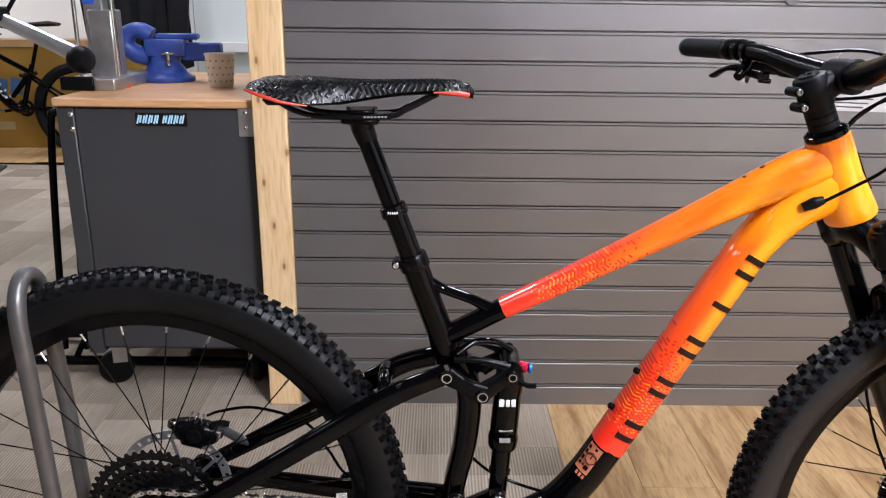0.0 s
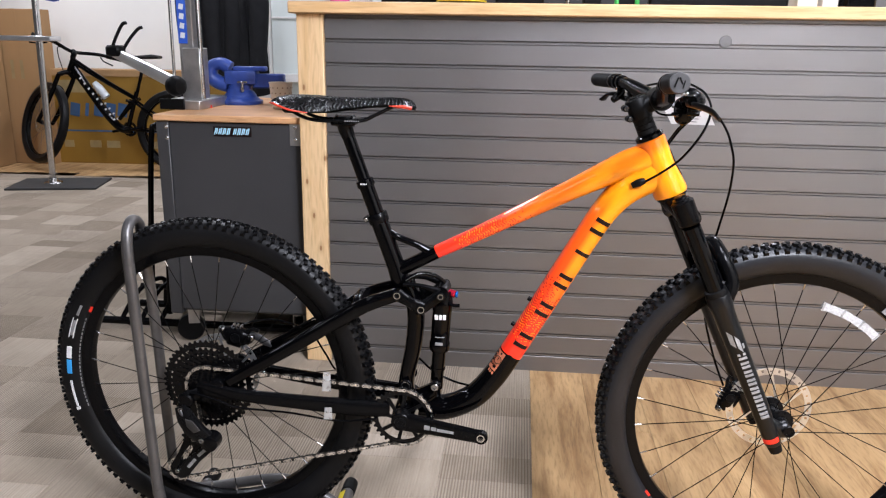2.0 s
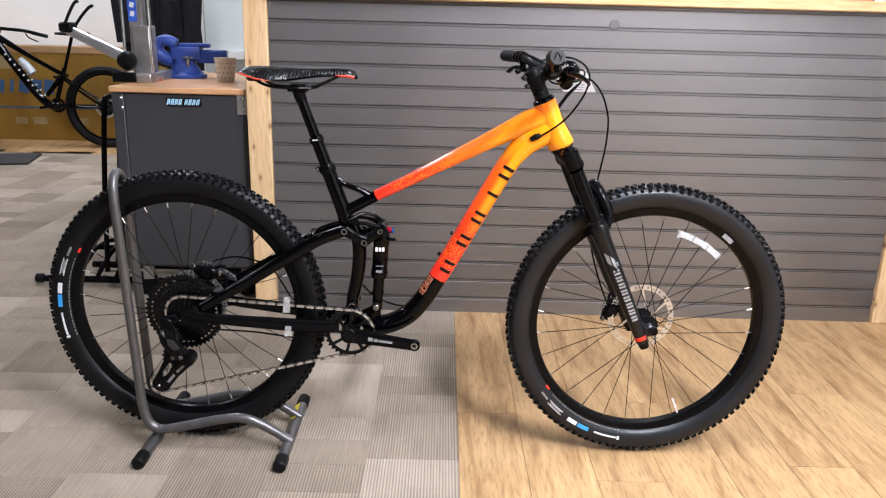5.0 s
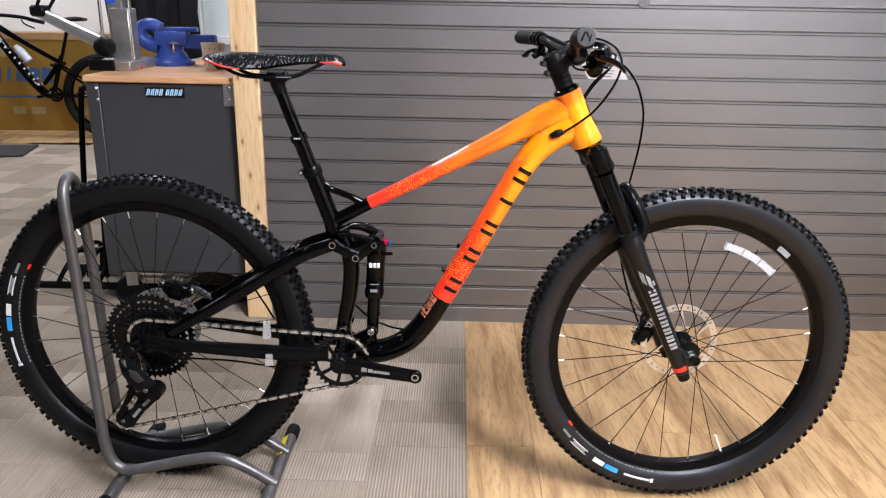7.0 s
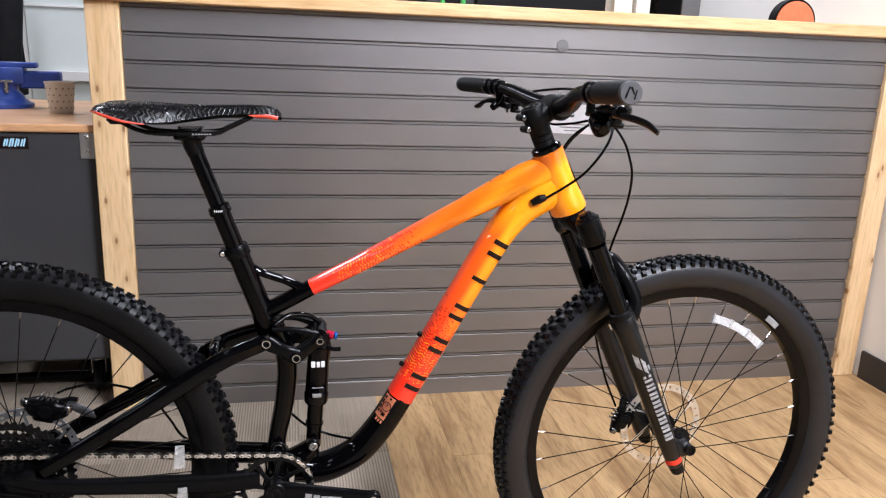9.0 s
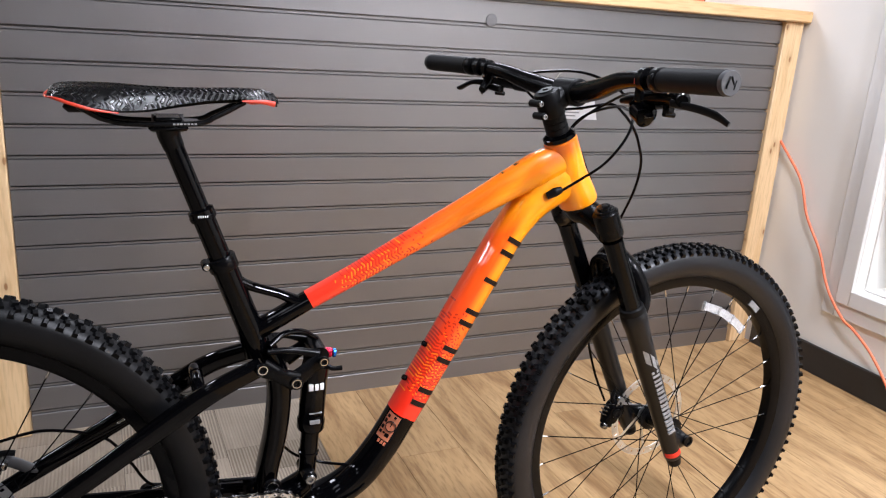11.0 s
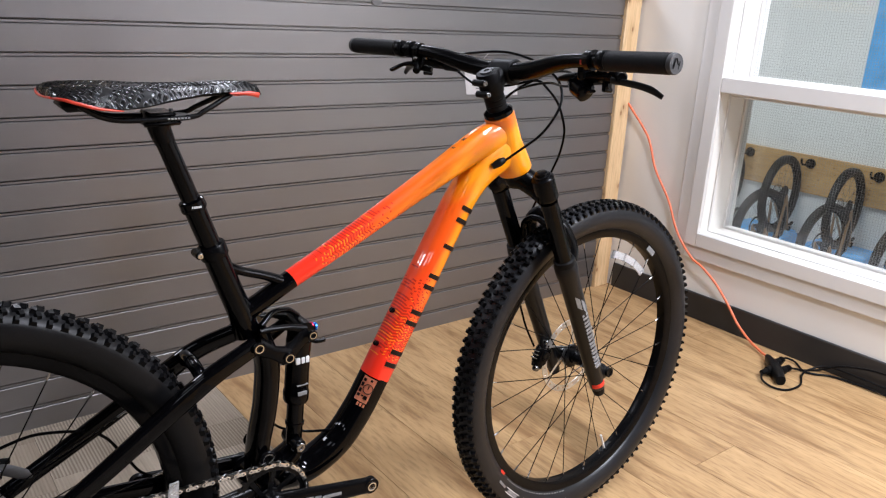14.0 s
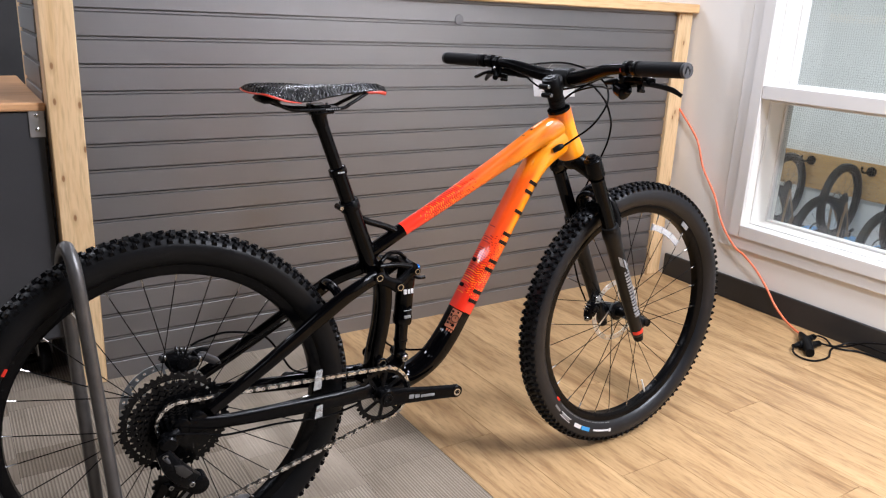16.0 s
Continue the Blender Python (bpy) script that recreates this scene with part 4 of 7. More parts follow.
shock = part("rear_shock", lathe(bmesh.new(), [(0, 0.0205), (0.003, 0.0215), (0.022, 0.0215), (0.026, 0.0205), (0.094, 0.0205), (0.097, 0.0222), (0.112, 0.0222), (0.116, 0.0205), (0.118, 0.016)], (0.2405, 0, 0.612), Vector((-0.0165, 0, -0.215)), 30), M["gloss"], bike, "black air shock")
part("shock_shaft", lathe(bmesh.new(), [(0.112, 0.0148), (0.155, 0.0148), (0.156, 0.0165), (0.160, 0.0165), (0.161, 0.0142), (0.204, 0.0142), (0.208, 0.012)], (0.2405, 0, 0.612), Vector((-0.0165, 0, -0.215)), 24), M["gloss"], shock)
head = new_tube(spline([(0.2405, -0.028, 0.634), (0.2405, 0.028, 0.634)], 4), 0.0145, 18)
tube(head, [(0.241, 0, 0.632), (0.2405, 0, 0.606)], [0.018, 0.0215], 20)
part("shock_head", head, M["satin"], shock)
b = new_rod((0.252, 0.004, 0.627), (0.267, 0.0, 0.6245), 0.0080, 16)
part("rebound_knob", b, M["anod_red"], shock, "red anodised knob")
part("lockout_knob", new_rod((0.2675, 0.0, 0.6245), (0.2725, 0.0, 0.624), 0.0075, 16), M["anod_blue"], shock, "blue anodised knob")
part("lockout_lever", new_tube(spline([(0.250, -0.010, 0.612), (0.263, -0.018, 0.606), (0.278, -0.02, 0.606)], 5), 0.004, 10), M["satin"], shock)
eye = new_rod((0.225, -0.026, 0.420), (0.225, 0.026, 0.420), 0.012, 18)
part("shock_eyelet", eye, M["satin"], shock)
for s in (-1, 1):
    b = bmesh.new()
    bolt_head(b, (0.225, s * 0.026, 0.420), 0.0085, 0.005, (0, s, 0))
    part("eyelet_bolt", b, M["bolt"], shock)
    pivot_cap("pivot_bolt", (0.163, s * 0.034, 0.424), 0.0125, bike, s)
# plain pale blocks where the maker's mark is printed on the can
for dx, w in ((-0.008, 0.0075), (0.001, 0.006), (0.009, 0.0065)):
    part("can_mark", new_box((0.2365 + dx, -0.0192, 0.578), (w, 0.004, 0.011), 0.0006), M["decal"], shock)
part("can_mark", new_box((0.2355, -0.0200, 0.533), (0.020, 0.004, 0.0012)), M["decal_grey"], shock)
part("can_mark", new_box((0.2340, -0.0215, 0.518), (0.016, 0.003, 0.006)), M["decal_grey"], shock)

# fade-paint prints: dark plain marks up the down tube, a peach sticker, cable-port rivets
DT0, DTU = Vector((0.414, 0, 0.536)), Vector((0.146, 0, 0.249)).normalized()
DTN = Vector((DTU.z, 0, -DTU.x))
SIDE = 0.006    # the marks sit below the tube's middle line


def on_tube(u, v, lift=0.0009):
    p = DT0 + DTU * u + DTN * v
    y = 0.0290 * max(0.02, 1 - min(1.0, abs(v + SIDE) / 0.0258) ** 2.7) ** (1 / 2.7)
    return Vector((p.x, -y - lift, p.z))


def tube_mark(v0, v1, a0, a1, b0, b1):
    """A dark plain mark wrapped on the near side of the down tube: from v0 to v1 across it, lying from a to b along it at either edge."""
    b = bmesh.new()
    rows = []
    for k in range(7):
        t = k / 6
        v, lo, hi = v0 + (v1 - v0) * t, a0 + (b0 - a0) * t, a1 + (b1 - a1) * t
        rows.append([b.verts.new(on_tube(lo, v)), b.verts.new(on_tube(hi, v)), b.verts.new(on_tube(hi, v, -0.003)), b.verts.new(on_tube(lo, v, -0.003))])
    for A, B in zip(rows, rows[1:]):
        for k in range(4):
            b.faces.new((A[k], A[(k + 1) % 4], B[(k + 1) % 4], B[k]))
    b.faces.new(rows[0][::-1]), b.faces.new(rows[-1])
    part("tube_mark", b, M["decal_dark"], bike)


# plain bars where the maker's name stands
V0, V1 = -0.0155, 0.0145
for u, half in ((0.0, 0.0165), (0.082, 0.0150), (0.154, 0.0150), (0.224, 0.0), (0.2886, 0.0160)):
    if half:
        tube_mark(V0, V1, u - half, u - half + 0.0085, u - half, u - half + 0.0085)
        tube_mark(V0, V1, u + half - 0.0085, u + half, u + half - 0.0085, u + half)
    else:
        tube_mark(V0, V1, u - 0.0040, u + 0.0040, u - 0.0040, u + 0.0040)


def bent_patch(u0, u1, a0, a1, lift=0.0008, n=7):
    """A thin label wrapped on the black end of the down tube: along it from u0 to u1, round it from angle a0 to a1 (0 faces the walk, 90 faces up and back)."""
    b = bmesh.new()
    grid = []
    for i in range(n + 1):
        row = []
        for j in range(n + 1):
            row.append(b.verts.new(bent_point(u0 + (u1 - u0) * j / n, a0 + (a1 - a0) * i / n, lift)))
        grid.append(row)
    for A, B in zip(grid, grid[1:]):
        for j in range(n):
            b.faces.new((A[j], A[j + 1], B[j + 1], B[j]))
    bmesh.ops.solidify(b, geom=b.faces[:], thickness=0.0006)
    return b


END_LINE = spline([(0.307, 0, 0.391), (0.352, 0, 0.442), (0.3885, 0, 0.501)], 8)


def bent_point(u, ang, lift):
    """u runs down from the joint in metres."""
    d = u
    for p, q in zip(END_LINE[::-1], END_LINE[-2::-1]):
        L = (q - p).length
        if d <= L:
            break
        d -= L
    t = (p - q).normalized()
    c = p + (q - p) * (d / L)
    up = Vector((-t.z, 0, t.x))
    ca, sa = math.cos(radians(ang)), math.sin(radians(ang))
    k = (abs(ca) ** 2.5 + abs(sa) ** 2.5) ** (-1 / 2.5)
    return c + Vector((0, -1, 0)) * (k * ca * (0.0286 + lift)) + up * (k * sa * (0.0256 + lift))


st = part("sticker", bent_patch(0.004, 0.050, 22, 74), M["decal_peach"], bike, "peach sticker with a dark round print")
ringpts = [bent_point(0.024 + 0.0085 * math.cos(a), 40 + 17 * math.sin(a), 0.0018) for a in np.linspace(0, 2 * math.pi, 25)]
part("sticker_print", new_tube(ringpts, 0.0008, 6), M["decal_dark"], st)
for u0, u1, a0, a1 in ((0.006, 0.010, 36, 44), (0.008, 0.013, 58, 70), (0.016, 0.023, 60, 71), (0.027, 0.034, 60, 71), (0.037, 0.042, 58, 70), (0.037, 0.044, 30, 44), (0.037, 0.040, 46, 54), (0.018, 0.025, 39, 42)):
    part("sticker_print", bent_patch(u0, u1, a0, a1, 0.0014, 3), M["decal_dark"], st)
for a0 in (24, 36, 48):
    part("tube_print", bent_patch(0.0525, 0.0585, a0, a0 + 8, 0.0006, 3), M["decal_peach"], bike)
for u in (0.012, 0.078):
    b = bmesh.new()
    p = DT0 + DTU * u - DTN * 0.0300
    rod(b, p, p - DTN * 0.008, 0.0048, 12)
    part("frame_boss", b, M["satin"], bike)
# small dark print on the top face of the top tube, by the head
for x, z, r, w in ((0.562, 0.886, 0.0237, 0.012), (0.583, 0.897, 0.0252, 0.010), (0.603, 0.906, 0.0266, 0.014)):
    part("tube_print", new_box((0, 0, 0), (w, 0.007, 0.0012), 0.0, pose(x - 0.4385 * r, 0.0, z + 0.9 * r, 0, -25.5, 0)), M["decal_dark"], bike)
port = oval([(0.617, -0.0285, 0.8705), (0.630, -0.0325, 0.8775), (0.641, -0.033, 0.8815)], [0.006, 0.008, 0.0055], [0.004, 0.006, 0.004])
part("cable_port", port, M["matte"], bike)

# seatpost: collar with bolt, outer sleeve, ring, bright inner post, saddle clamp
POST_A, POST_B = Vector((0.1045, 0, 0.785)), Vector((0.0424, 0, 0.9665))
PU = (POST_B - POST_A).normalized()
b = bmesh.new()
lathe(b, [(-0.008, 0.0205), (-0.006, 0.0215), (0.011, 0.0215), (0.013, 0.0200)], POST_A, PU, 26)
rod(b, POST_A + Vector((-0.024, -0.012, 0.0)), POST_A + Vector((-0.024, 0.012, 0.0)), 0.0065, 12)
part("seat_collar", b, M["satin"], bike, "black seatpost collar")
b = bmesh.new()
bolt_head(b, POST_A + Vector((-0.024, -0.012, 0.0)), 0.0045, 0.003)
part("collar_bolt", b, M["steel"], bike)
post = part("dropper_post", lathe(bmesh.new(), [(0.006, 0.0158), (0.072, 0.0158), (0.073, 0.0185), (0.087, 0.0185), (0.088, 0.017), (0.090, 0.013)], POST_A, PU, 26), M["gloss"], bike, "black dropper seatpost")
part("stanchion", lathe(bmesh.new(), [(0.088, 0.0133), (0.186, 0.0133)], POST_A, PU, 24), M["gloss"], post)
part("post_ring", lathe(bmesh.new(), [(0.0745, 0.0186), (0.0750, 0.0190), (0.0790, 0.0190), (0.0795, 0.0186)], POST_A, PU, 24), M["satin"], post)
for k in range(5):
    a = -1.9 + 0.16 * k
    part("post_print", new_box(POST_A + PU * 0.0805 + Vector((0.0186 * math.cos(a), 0.0186 * math.sin(a), 0)), (0.0016, 0.0016, 0.0030)), M["decal"], post)
b = new_tube(spline([POST_B - PU * 0.012, POST_B + Vector((-0.002, 0, 0.006)), POST_B + Vector((-0.003, 0, 0.017))], 5), [0.0140, 0.0155, 0.0165], 18, flat=[0.0140, 0.017, 0.021], side=YAX)
box(b, (POST_B.x - 0.003, 0, POST_B.z + 0.0175), (0.050, 0.048, 0.007), 0.003)
box(b, (POST_B.x - 0.003, 0, POST_B.z + 0.029), (0.036, 0.048, 0.006), 0.0025)
part("saddle_clamp", b, M["satin"], post, "black two-part saddle clamp")
part("clamp_yoke", new_box((POST_B.x + 0.018, 0, POST_B.z + 0.0235), (0.040, 0.050, 0.0055), 0.002), M["gloss"], post)
for k in range(7):
    part("clamp_print", new_box((POST_B.x + 0.004 + 0.0045 * k, -0.0254, POST_B.z + 0.0236), (0.0030, 0.0006, 0.0022)), M["decal_pale"], post)
for dx in (-0.020, 0.015):
    b = bmesh.new()
    rod(b, (POST_B.x + dx, 0, POST_B.z + 0.010), (POST_B.x + dx, 0, POST_B.z + 0.034), 0.003, 10)
    part("clamp_bolt", b, M["grey_metal"], post)

# saddle
SX = [-0.098, -0.090, -0.075, -0.050, -0.020, 0.015, 0.055, 0.095, 0.135, 0.165, 0.180, 0.186]
SW = [0.050, 0.063, 0.070, 0.071, 0.063, 0.044, 0.030, 0.0235, 0.0205, 0.0185, 0.0145, 0.006]
SZ = [1.0375, 1.0405, 1.0420, 1.0420, 1.0415, 1.0390, 1.0375, 1.0375, 1.0380, 1.0365, 1.0315, 1.0240]
SD = [0.006, 0.009, 0.015, 0.023, 0.028, 0.026, 0.019, 0.0145, 0.0135, 0.0135, 0.012, 0.006]
SADDLE_LIFT = -0.002


def saddle_shell(top, inset, lower):
    """Lofted skin of the saddle: from edge to edge over the top, or the base under it."""
    b = bmesh.new()
    rows = []
    for x, w, z, d in zip(SX, SW, SZ, SD):
        row = []
        for k in range(17):
            a = -1 + 2 * k / 16
            y = (w - inset) * math.copysign(abs(a) ** 0.85, a)
            dip = 0.004 * math.exp(-(a / 0.16) ** 2) if x < 0.12 else 0.0
            zz = z - d * abs(a) ** 3.2 - dip if top else z - d - lower * (1 - abs(a) ** 4)
            row.append(b.verts.new((x, y, zz + SADDLE_LIFT)))
        rows.append(row)
    if top:
        for i, at in ((0, 0), (-1, len(rows) + 1)):
            rows.insert(at, [b.verts.new((v.co.x + (-0.002 if i == 0 else 0.002), v.co.y * 0.96, SZ[i] - SD[i] - 0.002 + SADDLE_LIFT)) for v in rows[i]])
    for A, B in zip(rows, rows[1:]):
        for k in range(16):
            b.faces.new((A[k], A[k + 1], B[k + 1], B[k]))
    bmesh.ops.solidify(b, geom=b.faces[:], thickness=0.004 if top else 0.003)
    return b


def tread_print_material():
    """Glossy black cover with raised chevron rows of tread-like bars."""
    m, nt, b = nodes_of("saddle_cover")
    c = nt.nodes.new("ShaderNodeTexCoord")
    sep = nt.nodes.new("ShaderNodeSeparateXYZ")
    nt.links.new(c.outputs["Object"], sep.inputs[0])
    warp = tex(nt, "ShaderNodeTexNoise", Scale=40.0, Detail=2.0)
    across = math_node(nt, "MULTIPLY", math_node(nt, "ABSOLUTE", sep.outputs["Y"]), 1 / 0.0060)
    col = math_node(nt, "FLOOR", across)
    inner = math_node(nt, "FRACT", across)
    # the bars lean the other way in every second column
    odd = math_node(nt, "MODULO", col, 2.0)
    lean = math_node(nt, "MULTIPLY", math_node(nt, "SUBTRACT", math_node(nt, "MULTIPLY", odd, 2.0), 1.0), math_node(nt, "MULTIPLY", inner, 0.75))
    along = math_node(nt, "ADD", math_node(nt, "ADD", math_node(nt, "MULTIPLY", sep.outputs["X"], 1 / 0.0075), lean), math_node(nt, "ADD", math_node(nt, "MULTIPLY", odd, 0.35), math_node(nt, "MULTIPLY", warp.outputs["Fac"], 0.5)))
    wave = math_node(nt, "ABSOLUTE", math_node(nt, "SUBTRACT", math_node(nt, "FRACT", along), 0.5))
    edge = math_node(nt, "MULTIPLY", math_node(nt, "MINIMUM", inner, math_node(nt, "SUBTRACT", 1.0, inner)), 6.0, True)
    fade = math_node(nt, "MULTIPLY", math_node(nt, "SUBTRACT", warp.outputs["Fac"], 0.34, True), 9.0, True)
    bar = math_node(nt, "MULTIPLY", math_node(nt, "MULTIPLY", math_node(nt, "MULTIPLY", math_node(nt, "SUBTRACT", 0.34, wave, True), 7.0, True), edge), fade)
    nt.links.new(mixc(nt, bar, (0.0045, 0.0045, 0.005), (0.008, 0.008, 0.0085)), b.inputs["Base Color"])
    r = math_node(nt, "MULTIPLY_ADD", bar, -0.16)
    r.node.inputs[2].default_value = 0.30
    nt.links.new(r, b.inputs["Roughness"])
    b.inputs["Specular IOR Level"].default_value = 0.5
    add_bump(nt, b, bar, 0.42, 0.0012)
    return m


M["saddle"] = tread_print_material()
saddle = part("saddle", saddle_shell(True, 0.0, 0.0), M["saddle"], bike, "black glossy saddle embossed with a tread print")
part("saddle_base", saddle_shell(False, 0.006, 0.006), M["matte"], saddle)
for s in (-1, 1):
    edge = [(x, s * (w - 0.001), z - d - 0.0025 + SADDLE_LIFT) for x, w, z, d in zip(SX, SW, SZ, SD)]
    part("side_trim", new_tube(spline(edge[:5], 4), [0.0012, 0.0020, 0.0024, 0.0020, 0.0008], 10, flat=0.0016, side=YAX), M["red_edge"], saddle, "bright red edge of the saddle")
    part("nose_side_trim", new_tube(spline(edge[8:11], 4), [0.001, 0.0035, 0.004], 10, flat=0.0022, side=YAX), M["red_edge"], saddle)
part("rear_trim", new_tube(spline([(SX[0] - 0.001, -0.049, 1.0275), (SX[0] - 0.005, -0.025, 1.0265), (SX[0] - 0.006, 0, 1.026), (SX[0] - 0.005, 0.025, 1.0265), (SX[0] - 0.001, 0.049, 1.0275)], 5), 0.0016, 8), M["red_edge"], saddle)
part("nose_trim", new_tube([(0.128, 0, 1.0215), (0.150, 0, 1.0185), (0.176, 0, 1.0175)], [0.002, 0.005, 0.003], 12, flat=[0.012, 0.015, 0.009], side=YAX), M["red_edge"], saddle, "bright red nose of the saddle")
for s in (-1, 1):
    rail = spline([(-0.066, s * 0.034, 1.014), (-0.040, s * 0.026, 0.998), (-0.005, s * 0.022, 0.9905), (0.075, s * 0.022, 0.9905), (0.100, s * 0.020, 0.999), (0.140, s * 0.011, 1.0175)], 6)
    part("saddle_rail", new_tube(rail, 0.0037, 10), M["anod"], saddle)
tail = new_box((-0.064, 0, 1.0125), (0.040, 0.062, 0.014), 0.006)
part("saddle_tail_bumper", tail, M["matte"], saddle)

# ---- fork and cockpit, turned a little with the steering ----
fork = bmesh.new()
tube(fork, spline([axis_pt(0.045, 0.004, -0.068), axis_pt(0.036, 0.006, -0.045), axis_pt(0.018, 0.002, -0.02), axis_pt(0.014, 0.0, 0.0), axis_pt(0.018, 0.002, 0.02), axis_pt(0.036, 0.006, 0.045), axis_pt(0.045, 0.004, 0.068)], 6), [0.020, 0.019, 0.020, 0.024, 0.020, 0.019, 0.020], 18, flat=[0.0235, 0.021, 0.022, 0.024, 0.022, 0.021, 0.0235], side=tuple(FWD), square=2.5)
for s in (-1, 1):
    lathe(fork, [(0.002, 0.018), (0.005, 0.0220), (0.046, 0.0220), (0.050, 0.0205), (0.052, 0.0185)], axis_pt(0.002, 0.004, s * 0.067), DOWN, 26)
lathe(fork, [(0, 0.028), (0.012, 0.026)], axis_pt(0.001), DOWN, 26)
fork = part("suspension_fork", fork, M["satin"], bike, "black suspension fork with stout legs", STEER)
for s in (-1, 1):
    part("stanchion", lathe(bmesh.new(), [(0.060, 0.0176), (0.215, 0.0176)], axis_pt(0, 0.004, s * 0.067), DOWN, 28), M["gloss"], fork, "polished black stanchion")
    cap = bmesh.new()
    lathe(cap, [(-0.006, 0.008), (-0.0045, 0.0115), (0.0, 0.012), (0.001, 0.0165), (0.005, 0.017)], axis_pt(0, 0.004, s * 0.067), DOWN, 20)
    part("top_cap", cap, M["satin"], fork)
    part("wiper_seal", lathe(bmesh.new(), [(0.194, 0.0185), (0.196, 0.0215), (0.206, 0.0225), (0.209, 0.0215)], axis_pt(0, 0.004, s * 0.067), DOWN, 26), M["matte"], fork)
    leg = lathe(bmesh.new(), [(0.205, 0.0215), (0.209, 0.0235), (0.225, 0.0238), (0.245, 0.0215), (0.30, 0.0205), (0.45, 0.0185), (0.515, 0.0170), (0.545, 0.0165), (0.552, 0.013)], axis_pt(0, 0.004, s * 0.067), DOWN, 26)
    drop = spline([axis_pt(0.505, 0.006, s * 0.064), axis_pt(0.524, 0.022, s * 0.062), axis_pt(0.530, 0.037, s * 0.060)], 5)
    tube(leg, drop, [0.018, 0.017, 0.0175], 16, flat=[0.013, 0.012, 0.012], side=YAX, square=2.6)
    part("lower_leg", leg, M["leg"], fork, "matt black lower leg")
    foot = bmesh.new()
    lathe(foot, [(0.548, 0.0145), (0.556, 0.014), (0.566, 0.0125), (0.568, 0.008)], axis_pt(0, 0.004, s * 0.067), DOWN, 20)
    part("foot_nut", foot, M["matte"], fork)
    b = bmesh.new()
    pts = []
    for k in range(9):
        a = radians(-80 + 15 * k)
        pts.append([b.verts.new(axis_pt(sv, 0.004 + r * math.sin(a), s * (0.067 + r * math.cos(a)))) for sv, r in ((0.529, 0.0178), (0.539, 0.0176), (0.539, 0.0160), (0.529, 0.0160))])
    for A, B in zip(pts, pts[1:]):
        for k in range(4):
            b.faces.new((A[k], A[(k + 1) % 4], B[(k + 1) % 4], B[k]))
    b.faces.new(pts[0][::-1]), b.faces.new(pts[-1])
    part("foot_mark", b, M["red"], fork, "red print low on the leg")
# arch over the tyre, open in the middle
arch = bmesh.new()
for n, r in ((0.036, 0.0125), (0.014, 0.0065)):
    tube(arch, spline([axis_pt(0.224, n * 0.5, -0.061), axis_pt(0.196, n + 0.004, -0.056), axis_pt(0.150, n + 0.006, -0.044), axis_pt(0.128, n + 0.006, -0.018), axis_pt(0.124, n + 0.006, 0), axis_pt(0.128, n + 0.006, 0.018), axis_pt(0.150, n + 0.006, 0.044), axis_pt(0.196, n + 0.004, 0.056), axis_pt(0.224, n * 0.5, 0.061)], 5), r, 12, flat=r * 1.2, side=tuple(FWD))
for s in (-1, 1):
    tube(arch, [axis_pt(0.200, 0.012, s * 0.058), axis_pt(0.200, 0.040, s * 0.055)], [0.014, 0.012], 10, flat=0.006, side=YAX)
    tube(arch, [axis_pt(0.150, 0.016, s * 0.044), axis_pt(0.150, 0.043, s * 0.043)], 0.005, 10)
part("fork_arch", arch, M["satin"], fork)
axl = bmesh.new()
rod(axl, axis_pt(0.530, 0.039, -0.076), axis_pt(0.530, 0.039, 0.072), 0.0105, 20)
part("thru_axle", axl, M["matte"], fork)
b = bmesh.new()
lathe(b, [(0, 0.011), (0.002, 0.011), (0.002, 0.007), (-0.003, 0.0065)], axis_pt(0.530, 0.039, -0.0765), (0, -1, 0), 20)
part("axle_cap", b, M["anod"], fork)
# plain pale blocks on the near leg, where the maker's name stands
def leg_mark(s0, s1, v0, v1, mat, skew=0.0):
    b = bmesh.new()
    pts = []
    for s, v in ((s0, v0), (s0 + skew, v1), (s1 + skew, v1), (s1, v0)):
        dep = math.sqrt(max(0.0, 0.0203 ** 2 - v * v))
        pts.append((axis_pt(s, 0.004 + v, -0.067 - dep - 0.0012), axis_pt(s, 0.004 + v, -0.067 - dep + 0.006)))
    lo, hi = [b.verts.new(p[0]) for p in pts], [b.verts.new(p[1]) for p in pts]
    b.faces.new(lo), b.faces.new(hi[::-1])
    for k in range(4):
        b.faces.new((lo[k], hi[k], hi[(k + 1) % 4], lo[(k + 1) % 4]))
    part("leg_mark", b, mat, fork)


leg_mark(0.278, 0.306, -0.012, -0.004, M["decal_pale"], 0.010)
leg_mark(0.290, 0.318, -0.001, 0.006, M["decal_pale"], 0.012)
leg_mark(0.312, 0.322, 0.008, 0.012, M["decal_pale"])
for k in range(8):
    s = 0.330 + k * 0.0192
    leg_mark(s, s + 0.0050, -0.0075, 0.0085, M["decal_pale"], 0.001)
    leg_mark(s + 0.0085, s + 0.0135, -0.0075, 0.0085, M["decal_pale"], 0.001)

